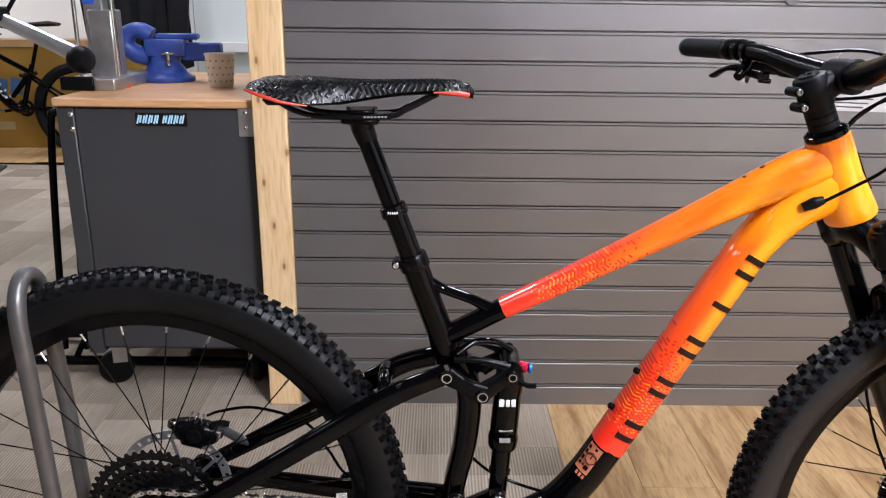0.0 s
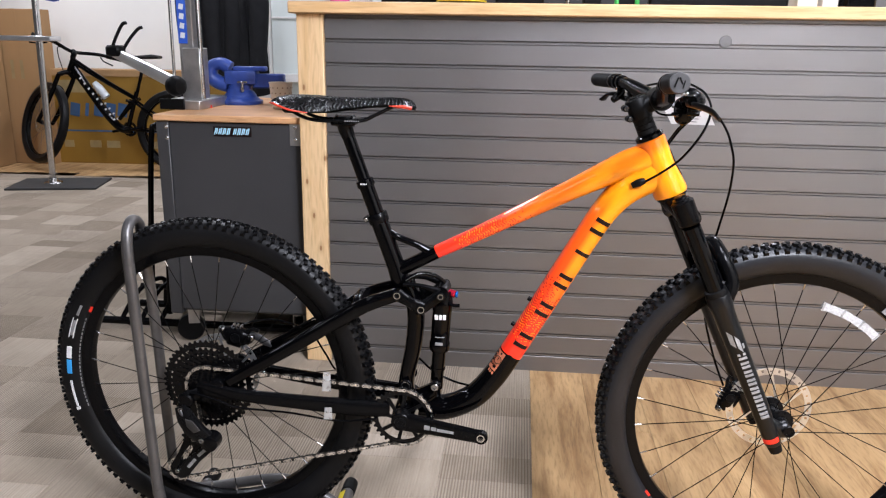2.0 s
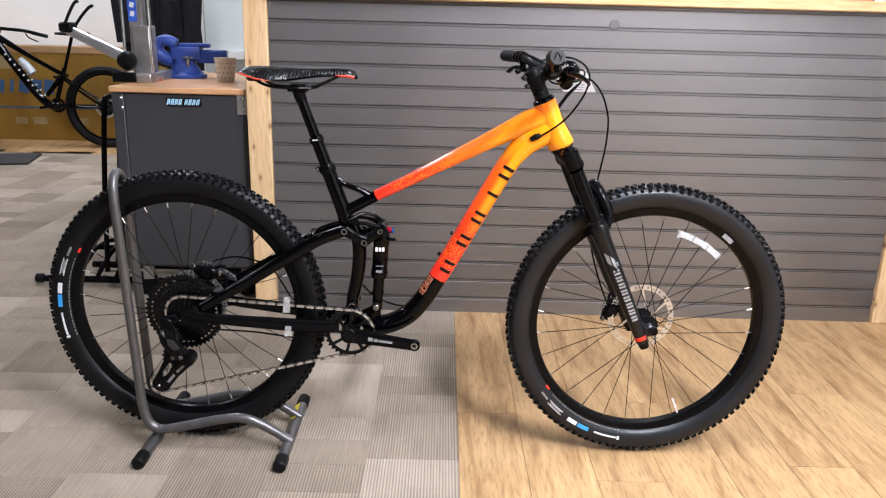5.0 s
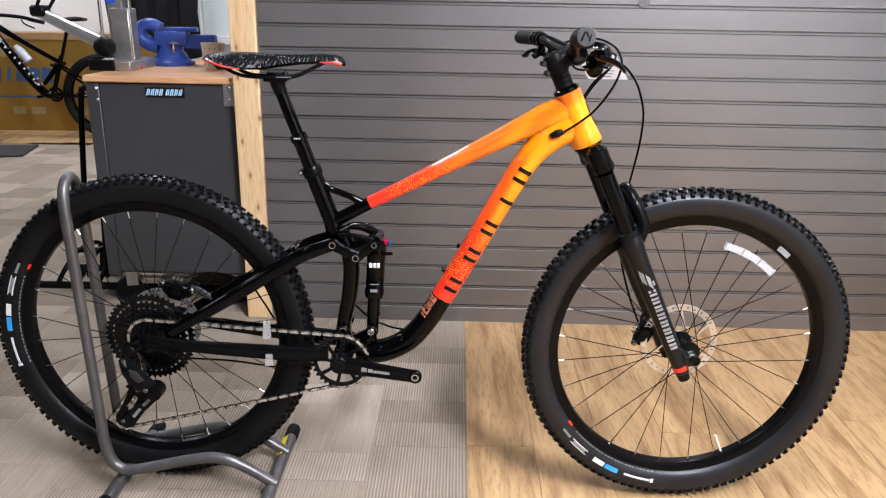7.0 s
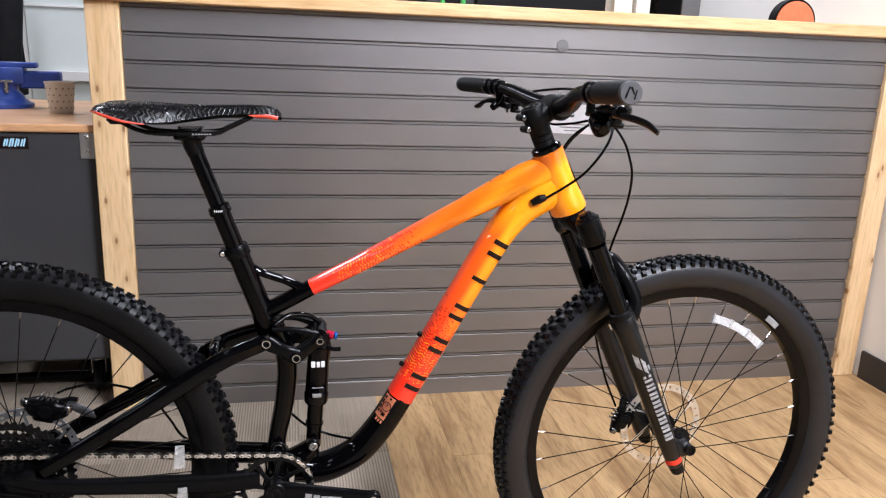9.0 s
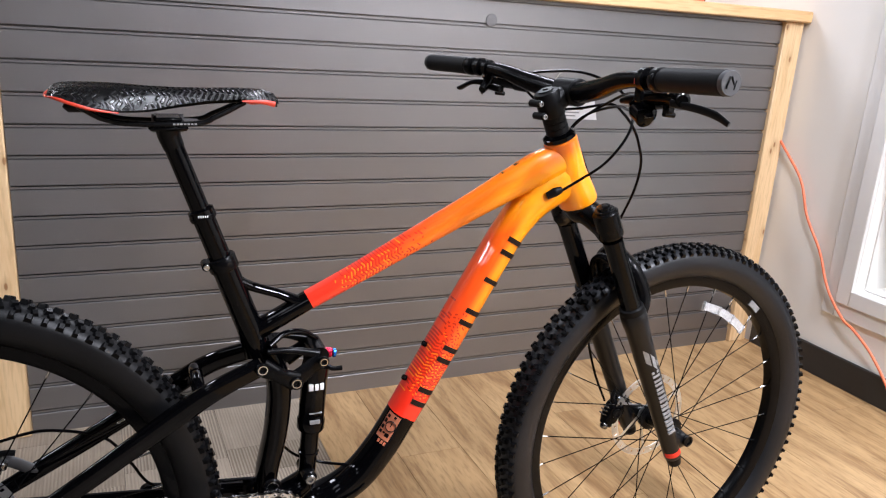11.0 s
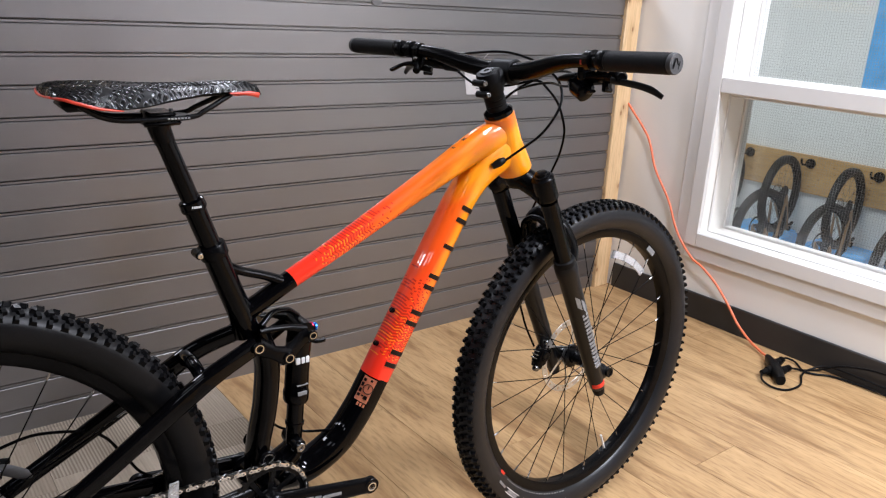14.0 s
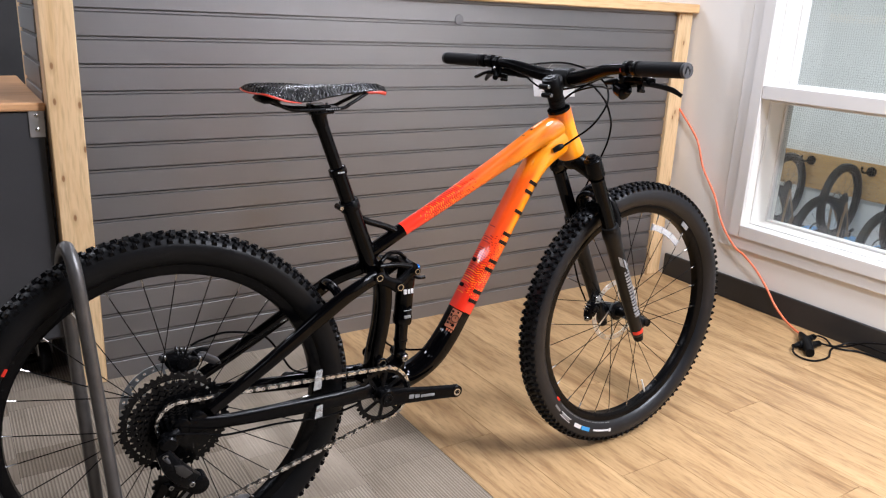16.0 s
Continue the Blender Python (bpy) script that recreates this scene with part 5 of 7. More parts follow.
# front and rear brake calipers on the far side
def caliper(m, parent):
    """Two-piece disc brake caliper: body halves, banjo, bolts, pad fins."""
    b = new_tube(spline([(-0.030, 0, 0.002), (-0.014, 0, 0.0), (0.014, 0, 0.0), (0.030, 0, 0.004)], 4), [0.010, 0.017, 0.018, 0.011], 16, flat=[0.010, 0.0145, 0.0145, 0.010], side=YAX, square=3.0)
    box(b, (0.0, -0.004, -0.014), (0.034, 0.016, 0.014), 0.004)
    ob = part("brake_caliper", b, M["satin"], parent, "black disc brake caliper", m)
    for dx in (-0.031, 0.031):
        b = bmesh.new()
        lathe(b, [(0, 0.0075), (0.008, 0.0075), (0.010, 0.006), (0.010, 0.0035), (0.005, 0.003)], (dx, -0.004, 0.002), (0, 0, 1), 14)
        part("caliper_bolt", b, M["bolt"], parent, "", m)
    b = bmesh.new()
    lathe(b, [(0, 0.0105), (0.002, 0.0105), (0.003, 0.007), (0.002, 0.004)], (0.002, -0.0140, 0), (0, -1, 0), 18)
    part("piston_cap", b, M["anod"], parent, "", m)
    b = bmesh.new()
    lathe(b, [(0, 0.006), (0.004, 0.006), (0.005, 0.004)], (0.022, -0.004, 0.016), (0.3, 0, 1), 12)
    tube(b, spline([(0.022, -0.004, 0.019), (0.032, -0.004, 0.024), (0.044, -0.003, 0.024)], 4), 0.004, 8)
    part("hose_fitting", b, M["anod"], parent, "", m)
    for k in range(3):
        part("pad_fin", new_box((-0.010 + k * 0.008, 0.0, 0.020), (0.003, 0.016, 0.010), 0.001), M["bolt"], parent, "", m)
    return ob


caliper(pose(0.862, 0.052, 0.398, 0, -62, 0), fork)
caliper(pose(-0.250, 0.056, 0.486, 0, 14, 0) @ Matrix.Scale(1.15, 4), bike)
b = new_tube(spline([(-0.226, 0.056, 0.490), (-0.205, 0.058, 0.486), (-0.182, 0.060, 0.470), (-0.168, 0.060, 0.462)], 4), [0.006, 0.009, 0.009, 0.006], 10, flat=0.004, side=YAX)
part("caliper_mount", b, M["grey_metal"], bike, "grey cast caliper mount")

# headset, spacers, stem
hs = bmesh.new()
lathe(hs, [(-0.1195, 0.0275), (-0.126, 0.0275), (-0.130, 0.0215)], HEAD_B, DOWN, 28)
part("upper_headset", hs, M["gloss"], bike)
part("lower_headset", lathe(bmesh.new(), [(-0.001, 0.0305), (0.006, 0.0300)], HEAD_B, DOWN, 28), M["gloss"], bike)
for s in (-0.130, -0.1405, -0.151):
    sp = lathe(bmesh.new(), [(s, 0.0185), (s - 0.0005, 0.0192), (s - 0.0095, 0.0192), (s - 0.010, 0.0185)], HEAD_B, DOWN, 24)
    part("headset_spacer", sp, M["matte"], bike, "", STEER)
BARC = axis_pt(-0.183, 0.043)
st = bmesh.new()
lathe(st, [(-0.161, 0.0205), (-0.163, 0.0215), (-0.199, 0.0215), (-0.202, 0.020), (-0.2035, 0.014)], HEAD_B, DOWN, 28)
tube(st, spline([axis_pt(-0.181, 0.008), axis_pt(-0.182, 0.026), BARC], 5), [0.019, 0.0165, 0.019], 18, flat=[0.020, 0.0185, 0.024], side=YAX, square=2.8)
lathe(st, [(-0.026, 0.020), (-0.024, 0.0225), (0.024, 0.0225), (0.026, 0.020)], BARC, YAX, 26)
for s in (-0.170, -0.192):
    rod(st, axis_pt(s, -0.024, -0.014), axis_pt(s, -0.024, 0.014), 0.0062, 12)
stem = part("stem", st, M["matte"], bike, "short black handlebar stem", COCKPIT)
b = bmesh.new()
lathe(b, [(-0.2035, 0.0135), (-0.2055, 0.0125), (-0.2055, 0.005), (-0.202, 0.004)], HEAD_B, DOWN, 20)
part("stem_cap", b, M["anod"], stem)
for s in (-0.170, -0.192):
    b = bmesh.new()
    bolt_head(b, axis_pt(s, -0.024, -0.014), 0.0045, 0.003)
    part("stem_bolt", b, M["bolt"], stem)
for s in (-1, 1):
    for dz in (-0.013, 0.013):
        b = bmesh.new()
        p = BARC + Vector((0.020, s * 0.018, dz))
        rod(b, p, p + Vector((0.006, 0, 0.001)), 0.0042, 10)
        part("stem_bolt", b, M["grey_metal"], stem)


def bar_pt(y):
    """The handlebar's middle line: clamp, rise, sweep."""
    a = abs(y)
    x = BARC.x - 0.003 * (a > 0) - np.interp(a, [0, 0.035, 0.10, 0.16, 0.215, 0.392], [0, 0, 0.012, 0.028, 0.035, 0.060])
    z = BARC.z + np.interp(a, [0, 0.035, 0.10, 0.16, 0.215, 0.392], [0, 0.0, 0.011, 0.0265, 0.0305, 0.034])
    return Vector((x, y, z))


ys = np.linspace(-0.386, 0.386, 61)
pts = [bar_pt(float(y)) for y in ys]
for _ in range(3):
    pts = [pts[0]] + [(pts[i - 1] + 2 * pts[i] + pts[i + 1]) / 4 for i in range(1, len(pts) - 1)] + [pts[-1]]
rr = [float(np.interp(abs(y), [0.03, 0.09, 0.18, 0.22], [0.0168, 0.0162, 0.0122, 0.0111])) for y in ys]
bar = part("handlebar", new_tube(pts, rr, 20), M["satin"], bike, "wide black riser handlebar", COCKPIT)


def grip(s):
    P = [bar_pt(s * y) for y in np.linspace(0.262, 0.388, 40)]
    R = [0.0150 + (0.0007 if i % 2 else -0.0002) for i in range(40)]
    R[0] = R[-1] = 0.0142
    g = part("grip", new_tube(P, R, 24), M["grip"], bar, "ribbed black rubber grip")
    part("grip_collar", new_tube([bar_pt(s * y) for y in (0.246, 0.248, 0.261, 0.263)], [0.0150, 0.0164, 0.0164, 0.0150], 24), M["anod"], bar)
    part("grip_end_cap", new_tube([bar_pt(s * y) for y in (0.386, 0.3905, 0.3925)], [0.0152, 0.0152, 0.0142], 24), M["cap_grey"], bar, "grey embossed grip end")
    p, d = bar_pt(s * 0.3925), (bar_pt(s * 0.3925) - bar_pt(s * 0.30)).normalized()
    for dx, dz, w, h, a in ((-0.005, 0.001, 0.0022, 0.015, 20), (0.002, 0.003, 0.0022, 0.011, -25), (0.006, -0.002, 0.0022, 0.012, 15)):
        part("cap_emboss", new_box((0, 0, 0), (w, 0.0016, h), 0.0005, pose(p.x + dx, p.y + 0.0003 * s, p.z + dz, 0, a, 0)), M["matte"], bar)


def lever_set(s):
    """Clamp, master cylinder and blade of a brake lever, in front of and below the bar."""
    c = bar_pt(s * 0.226)
    d = (bar_pt(s * 0.30) - bar_pt(s * 0.20)).normalized()
    b = new_tube([c - d * 0.006, c + d * 0.006], 0.0165, 18)
    box(b, c + Vector((0.016, 0, -0.006)), (0.018, 0.014, 0.020), 0.004)
    part("lever_clamp", b, M["satin"], bar)
    def q(x, y, z):
        return Vector((x, s * y, z))
    body = new_tube(spline([q(0.664, 0.160, 1.036), q(0.667, 0.190, 1.040), q(0.668, 0.222, 1.043), q(0.664, 0.250, 1.041), q(0.655, 0.262, 1.040)], 5), [0.0070, 0.0110, 0.0140, 0.0130, 0.008], 14)
    ob = part("brake_lever", body, M["satin"], bar, "black hydraulic brake lever")
    b = bmesh.new()
    lathe(b, [(-0.003, 0.0115), (0.0, 0.0125), (0.006, 0.0125), (0.008, 0.010)], q(0.666, 0.205, 1.052), (0.2, 0, 1), 18)
    part("reservoir_cap", b, M["anod"], bar)
    for yy in (0.213, 0.238):
        b = bmesh.new()
        bolt_head(b, q(0.652, yy, 1.050), 0.0035, 0.003, (-0.6, 0, 0.6))
        part("lever_bolt", b, M["steel"], bar)
    part("hose_boot", new_tube(spline([q(0.664, 0.166, 1.036), q(0.664, 0.145, 1.034), q(0.664, 0.128, 1.031)], 4), [0.0085, 0.0070, 0.0042], 12), M["matte"], bar)
    hinge = new_box(q(0.6655, 0.2265, 1.0265), (0.016, 0.012, 0.014), 0.003)
    rod(hinge, q(0.657, 0.2265, 1.020), q(0.677, 0.2265, 1.018), 0.0040, 10)
    part("hinge_clamp", hinge, M["satin"], bar)
    part("lever_pivot", new_rod(q(0.658, 0.257, 1.032), q(0.658, 0.257, 1.050), 0.0045, 10), M["steel"], bar)
    blade = spline([q(0.652, 0.244, 1.036), q(0.658, 0.262, 1.034), q(0.668, 0.284, 1.030), q(0.676, 0.304, 1.024), q(0.682, 0.321, 1.014)], 6)
    part("lever_blade", new_tube(blade, [0.0058, 0.0058, 0.0062, 0.0064, 0.0045], 12, flat=[0.0045, 0.0034, 0.0034, 0.0034, 0.0028], side=(1, 0, 0.3)), M["leg"], bar, "curved dark lever blade")


for s in (-1, 1):
    grip(s)
    lever_set(s)
# shifter pod under the near side, remote lever under the far side
c = Vector((0.664, -0.176, 1.022))
b = new_tube(spline([c + Vector((0.006, 0.030, 0.012)), c + Vector((0.002, 0.010, 0.002)), c + Vector((-0.002, -0.012, -0.008)), c + Vector((-0.004, -0.020, -0.012))], 5), [0.007, 0.0190, 0.0190, 0.007], 18, flat=[0.007, 0.016, 0.016, 0.007], side=(1, 0, 0))
part("shifter", b, M["gloss"], bar, "black glossy trigger shifter")
part("shifter_clamp", new_box(bar_pt(-0.196) + Vector((0.010, 0, -0.016)), (0.012, 0.012, 0.030), 0.003), M["satin"], bar)
b = new_tube(spline([c + Vector((-0.004, -0.012, -0.006)), c + Vector((-0.016, -0.026, -0.008)), c + Vector((-0.026, -0.044, -0.004))], 5), [0.004, 0.0035, 0.006], 12, flat=[0.003, 0.003, 0.003], side=(0, 0, 1))
part("shift_trigger", b, M["satin"], bar)
b = new_tube(spline([c + Vector((0.004, -0.014, 0.004)), c + Vector((0.010, -0.034, 0.006)), c + Vector((0.008, -0.050, 0.004))], 5), [0.004, 0.003, 0.005], 12, flat=[0.003, 0.0025, 0.003], side=(0, 0, 1))
part("release_trigger", b, M["grey_metal"], bar)
b = bmesh.new()
bolt_head(b, c + Vector((-0.004, 0.004, 0.016)), 0.004, 0.003, (-0.4, 0, 0.9))
part("shifter_bolt", b, M["steel"], bar)
part("bar_mark", new_box(bar_pt(-0.215) + Vector((-0.0108, 0, -0.003)), (0.002, 0.010, 0.007), 0.0006), M["decal_red_dark"], bar, "small red print")
c = bar_pt(0.200) + Vector((-0.004, 0, -0.026))
b = new_tube(spline([bar_pt(0.205) + Vector((0, 0, -0.014)), c, c + Vector((-0.016, -0.010, -0.012))], 5), [0.008, 0.010, 0.007], 14)
part("dropper_remote", b, M["satin"], bar, "black seatpost remote lever")
b = new_tube(spline([c, c + Vector((-0.020, 0.020, 0.0)), Vector((0.594, 0.250, 1.027))], 5), [0.006, 0.0045, 0.009], 12, flat=[0.006, 0.004, 0.004], side=(0, 0, 1))
part("remote_paddle", b, M["satin"], bar)
b = new_rod(c + Vector((0.004, 0.002, -0.006)), c + Vector((0.014, -0.022, -0.010)), 0.0062, 12)
part("barrel_adjuster", b, M["anod"], bar)
b = bmesh.new()
bolt_head(b, c + Vector((-0.006, 0.004, 0.012)), 0.0042, 0.003, (-0.8, 0, 0.5))
part("remote_bolt", b, M["steel"], bar)
part("remote_clamp", new_tube([bar_pt(0.199), bar_pt(0.209)], 0.0150, 18), M["satin"], bar)

# cables and hoses
def cable(pts, r=0.0024, parent=bike, m=None):
    return part("cable", new_tube(spline(pts, 10), r, 8), M["satin"], parent, "black cable housing", m)


# front brake hose: from the far lever, under the stem, out in front and down to the caliper
cable([(0.655, 0.165, 1.034), (0.678, 0.105, 1.000), (0.712, 0.060, 1.002), (0.757, 0.023, 1.014), (0.778, 0.013, 1.000), (0.793, -0.002, 0.975), (0.802, -0.010, 0.947), (0.808, -0.013, 0.917), (0.809, -0.005, 0.876), (0.808, 0.014, 0.832), (0.804, 0.045, 0.77), (0.795, 0.068, 0.690), (0.800, 0.084, 0.58), (0.826, 0.080, 0.48), (0.850, 0.066, 0.415)])
# seatpost remote cable: from the far side, looping before the head tube into the near port
cable([(0.636, -0.031, 0.876), (0.670, -0.043, 0.900), (0.697, -0.061, 0.926), (0.720, -0.070, 0.957), (0.738, -0.068, 0.987), (0.750, -0.049, 1.016), (0.751, -0.020, 1.035), (0.742, 0.015, 1.052), (0.715, 0.070, 1.064), (0.672, 0.130, 1.058), (0.640, 0.185, 1.046)])
# shift cable and rear brake hose: side by side from the near controls to the far port
cable([(0.676, -0.150, 1.026), (0.700, -0.105, 1.020), (0.728, -0.045, 1.018), (0.738, 0.010, 1.008), (0.731, 0.051, 0.993), (0.711, 0.064, 0.970), (0.680, 0.056, 0.925), (0.640, 0.032, 0.874)])
cable([(0.678, -0.160, 1.040), (0.712, -0.105, 1.044), (0.738, -0.040, 1.036), (0.744, 0.015, 1.016), (0.735, 0.057, 0.992), (0.713, 0.071, 0.964), (0.676, 0.060, 0.912), (0.634, 0.034, 0.864)])
cable([(-0.245, -0.088, 0.392), (-0.30, -0.094, 0.408), (-0.33, -0.092, 0.395), (-0.31, -0.090, 0.37)], 0.0024)
cable([(0.10, -0.056, 0.352), (0.02, -0.062, 0.345), (-0.09, -0.070, 0.362), (-0.20, -0.084, 0.375), (-0.245, -0.088, 0.392)], 0.0024)
cable([(-0.228, 0.052, 0.516), (-0.205, 0.052, 0.524), (-0.150, 0.052, 0.530), (-0.075, 0.052, 0.505), (-0.040, 0.052, 0.455), (-0.010, 0.050, 0.410), (0.06, 0.046, 0.385)], 0.0024)
cable([(0.185, 0.012, 0.470), (0.215, 0.030, 0.432), (0.260, 0.026, 0.412), (0.300, 0.0, 0.415)], 0.0024)

# paper price tag hanging behind the stem, clear tags on the chain stay
LB, RB, LT = Vector((0.7197, 0.1894, 0.9708)), Vector((0.7947, 0.1166, 0.9737)), Vector((0.669, 0.1667, 1.030))
e1 = (RB - LB).normalized()
e3 = e1.cross(LT - LB).normalized()
e2 = e3.cross(e1)
TAGM = Matrix((e1, -e3, e2)).transposed().to_4x4()
TAGM.translation = LB + e1 * 0.0525 + e2 * 0.040
# a sheet with a slight curl
b = bmesh.new()
for k in range(9):
    v = -0.040 + 0.010 * k
    for u in (-0.0525, 0.0525):
        b.verts.new((u, 0.10 * v * v + 0.0012 * math.sin(u * 30), v))
b.verts.ensure_lookup_table()
for k in range(8):
    b.faces.new((b.verts[2 * k], b.verts[2 * k + 1], b.verts[2 * k + 3], b.verts[2 * k + 2]))
tag = part("price_tag", b, M["paper"], bike, "white paper hang tag", TAGM)
part("tag_string", new_tube(spline([(0.700, 0.100, 1.060), (0.703, 0.118, 1.048), (0.707, 0.130, 1.034)], 4), 0.0007, 5), M["paper"], bike)
for k in range(3):
    part("tag_line", new_box((-0.005, -0.0012, -0.012 - k * 0.009), (0.07 - 0.016 * k, 0.0006, 0.0022)), M["decal_grey"], tag)
for z, h in ((0.440, 0.046), (0.366, 0.030)):
    b = bmesh.new()
    poly = [(-0.010, -h / 2), (-0.008, h / 2), (0.007, h / 2), (0.009, -h / 2)]
    prism(b, poly, -0.0006, 0.0006)
    part("hang_tag", b, M["clear"], bike, "crumpled clear plastic tag", pose(-0.002, -0.071, z, 6, 4, 12))

# ---- drivetrain ----
ring = bmesh.new()
gear(ring, 0.0635, 32, 0, 0.003, 0.0535, 0.0045)
ring_ob = part("chainring", ring, M["sprocket"], bike, "black toothed chainring", Matrix.Translation(CRANK + Vector((0, -0.0515, 0))))


def pinwheel(arms, hub, tip, half_hub, half_tip, lean, thick, y=0.0):
    """A one-piece star of leaning arms round a hub."""
    poly = []
    for k in range(arms):
        a = 2 * math.pi * k / arms
        for rad, da in ((hub, -math.pi / arms), (hub * 1.02, -half_hub), (tip, lean - half_tip), (tip, lean + half_tip), (hub * 1.02, half_hub)):
            poly.append((rad * math.sin(a + da), rad * math.cos(a + da)))
    return prism(bmesh.new(), poly, y - thick / 2, y + thick / 2)


part("chainring_spider", pinwheel(8, 0.021, 0.0545, 0.17, 0.075, 0.16, 0.004), M["anod"], ring_ob)
for s, a in ((-1, 6.5), (1, 186.5)):
    end = CRANK + Vector((0.1745 * math.cos(radians(a)), s * 0.083, -0.1745 * math.sin(radians(a))))
    top = CRANK + Vector((0, s * 0.068, 0))
    arm = new_tube(spline([top, top.lerp(end, 0.12), top.lerp(end, 0.5), top.lerp(end, 0.9), end], 5), [0.022, 0.0205, 0.0170, 0.0150, 0.0155], 18, flat=[0.009, 0.0085, 0.0075, 0.007, 0.0068], side=YAX, square=3.2)
    lathe(arm, [(-0.0068, 0.0135), (-0.0055, 0.0148), (0.0055, 0.0148), (0.0068, 0.0135)], end, YAX, 20)
    lathe(arm, [(-0.010, 0.0185), (-0.008, 0.0205), (0.010, 0.0205)], top, (0, -s, 0), 22)
    crank = part("crank_arm", arm, M["satin"], bike, "black crank arm without pedal")
    b = bmesh.new()
    lathe(b, [(0, 0.0085), (0.0012, 0.0085), (0.0012, 0.0062), (-0.004, 0.006)], end + Vector((0, s * 0.0068, 0)), (0, s, 0), 18)
    part("pedal_hole", b, M["steel"], crank)
    b = bmesh.new()
    lathe(b, [(0, 0.0125), (0.003, 0.0118), (0.0035, 0.006), (0.001, 0.005)], top + Vector((0, s * 0.010, 0)), (0, s, 0), 18)
    part("crank_bolt", b, M["anod"], crank)
    if s < 0:
        for k, (f0, f1) in enumerate(((0.30, 0.37), (0.385, 0.45), (0.46, 0.73))):
            p = top.lerp(end, (f0 + f1) / 2)
            part("crank_mark", new_box((0, 0, 0), (0.1745 * (f1 - f0), 0.0012, 0.010 - 0.002 * k), 0.0, pose(p.x, p.y - 0.0078, p.z, 0, a, 0)), M["decal_grey"], crank)

# cassette: twelve sprockets, the largest by the spokes
for k, teeth in enumerate((50, 42, 36, 32, 28, 24, 21, 18, 16, 14, 12, 11)):
    b = bmesh.new()
    r = teeth * 0.0127 / (2 * math.pi)
    inner = max(0.0155, r - 0.0125)
    gear(b, r, teeth, -0.0345 - 0.0034 * k, 0.0018, inner, 0.004)
    cog = part("sprocket", b, M["sprocket"], rear, "black steel sprocket")
    if k < 8:
        # bright metal dots added in place of the glints on the sprocket faces
        glints = bmesh.new()
        for j in range(teeth // 2):
            a = 2 * math.pi * (j + 0.37 * (k % 3)) / (teeth // 2)
            rad = r - (0.0045 if j % 2 else 0.0085)
            y = -0.0345 - 0.0034 * k - 0.0009
            lathe(glints, [(0, 0.0011), (0.0005, 0.0009)], (rad * math.sin(a), y, rad * math.cos(a)), (0, -1, 0), 6)
        tagged(part("glint_dots", glints, M["bolt"], cog, "small bright dots added as glints on the sprocket"), kind="stuff")
    if r > 0.045:
        part("sprocket_spider", pinwheel(8, 0.019, inner + 0.002, 0.24, 0.055, 0.42, 0.0016, -0.0345 - 0.0034 * k), M["sprocket"], cog)

# rear derailleur: mount, parallelogram, knuckle, cage with two jockey wheels
UPJ, LOWJ = Vector((-0.318, -0.0655, 0.288)), Vector((-0.357, -0.0655, 0.206))
b = bmesh.new()
lathe(b, [(-0.014, 0.013), (-0.011, 0.0165), (0.011, 0.0165), (0.014, 0.013)], (-0.312, -0.088, 0.392), YAX, 22)
tube(b, spline([(-0.288, -0.080, 0.402), (-0.312, -0.088, 0.392), (-0.322, -0.092, 0.372)], 5), [0.013, 0.015, 0.014], 14, flat=[0.007, 0.010, 0.010], side=YAX)
der = part("rear_derailleur", b, M["satin"], bike, "black long-cage rear derailleur")
b = bmesh.new()
tube(b, spline([(-0.324, -0.096, 0.378), (-0.312, -0.102, 0.350), (-0.292, -0.102, 0.322), (-0.272, -0.096, 0.302)], 5), [0.014, 0.0185, 0.020, 0.017], 14, flat=[0.009, 0.012, 0.012, 0.010], side=YAX, square=3.8)
par = part("parallelogram", b, M["anod"], der, "dark linkage body")
b = bmesh.new()
# bevelled facet in a paler grey that stands in for its highlight
prism(b, [(-0.309, 0.356), (-0.293, 0.352), (-0.277, 0.331), (-0.292, 0.324), (-0.306, 0.338)], -0.1165, -0.1125, 0.001)
part("body_facet", b, M["lever"], par, "bevelled face of the linkage, its highlight coloured in grey")
b = bmesh.new()
tube(b, [(-0.323, -0.108, 0.372), (-0.300, -0.110, 0.336)], 0.004, 10, flat=0.003, side=YAX)
part("outer_link", b, M["grey_metal"], par)
b = bmesh.new()
lathe(b, [(-0.020, 0.0150), (-0.017, 0.0195), (0.012, 0.0195), (0.016, 0.016)], (-0.265, -0.088, 0.294), YAX, 24)
tube(b, [(-0.268, -0.080, 0.290), UPJ + Vector((0.012, -0.008, 0))], [0.019, 0.014], 14, flat=0.006, side=YAX)
part("knuckle", b, M["satin"], der)
b = bmesh.new()
prism(b, [(-0.262, 0.305), (-0.247, 0.296), (-0.252, 0.278), (-0.300, 0.236), (-0.335, 0.192), (-0.352, 0.186), (-0.366, 0.200), (-0.330, 0.240), (-0.296, 0.268)], -0.0790, -0.0768, 0.0006)
cage = part("outer_cage", b, M["anod"], der, "pierced black cage plate")
for p, q in (((-0.282, 0.268), (-0.305, 0.247)), ((-0.312, 0.239), (-0.331, 0.217))):
    b = new_tube([(p[0], -0.0797, p[1]), (q[0], -0.0797, q[1])], 0.0035, 8, flat=0.0004, side=YAX)
    part("cage_slot", b, M["decal_grey"], cage, "pale slot through the cage")
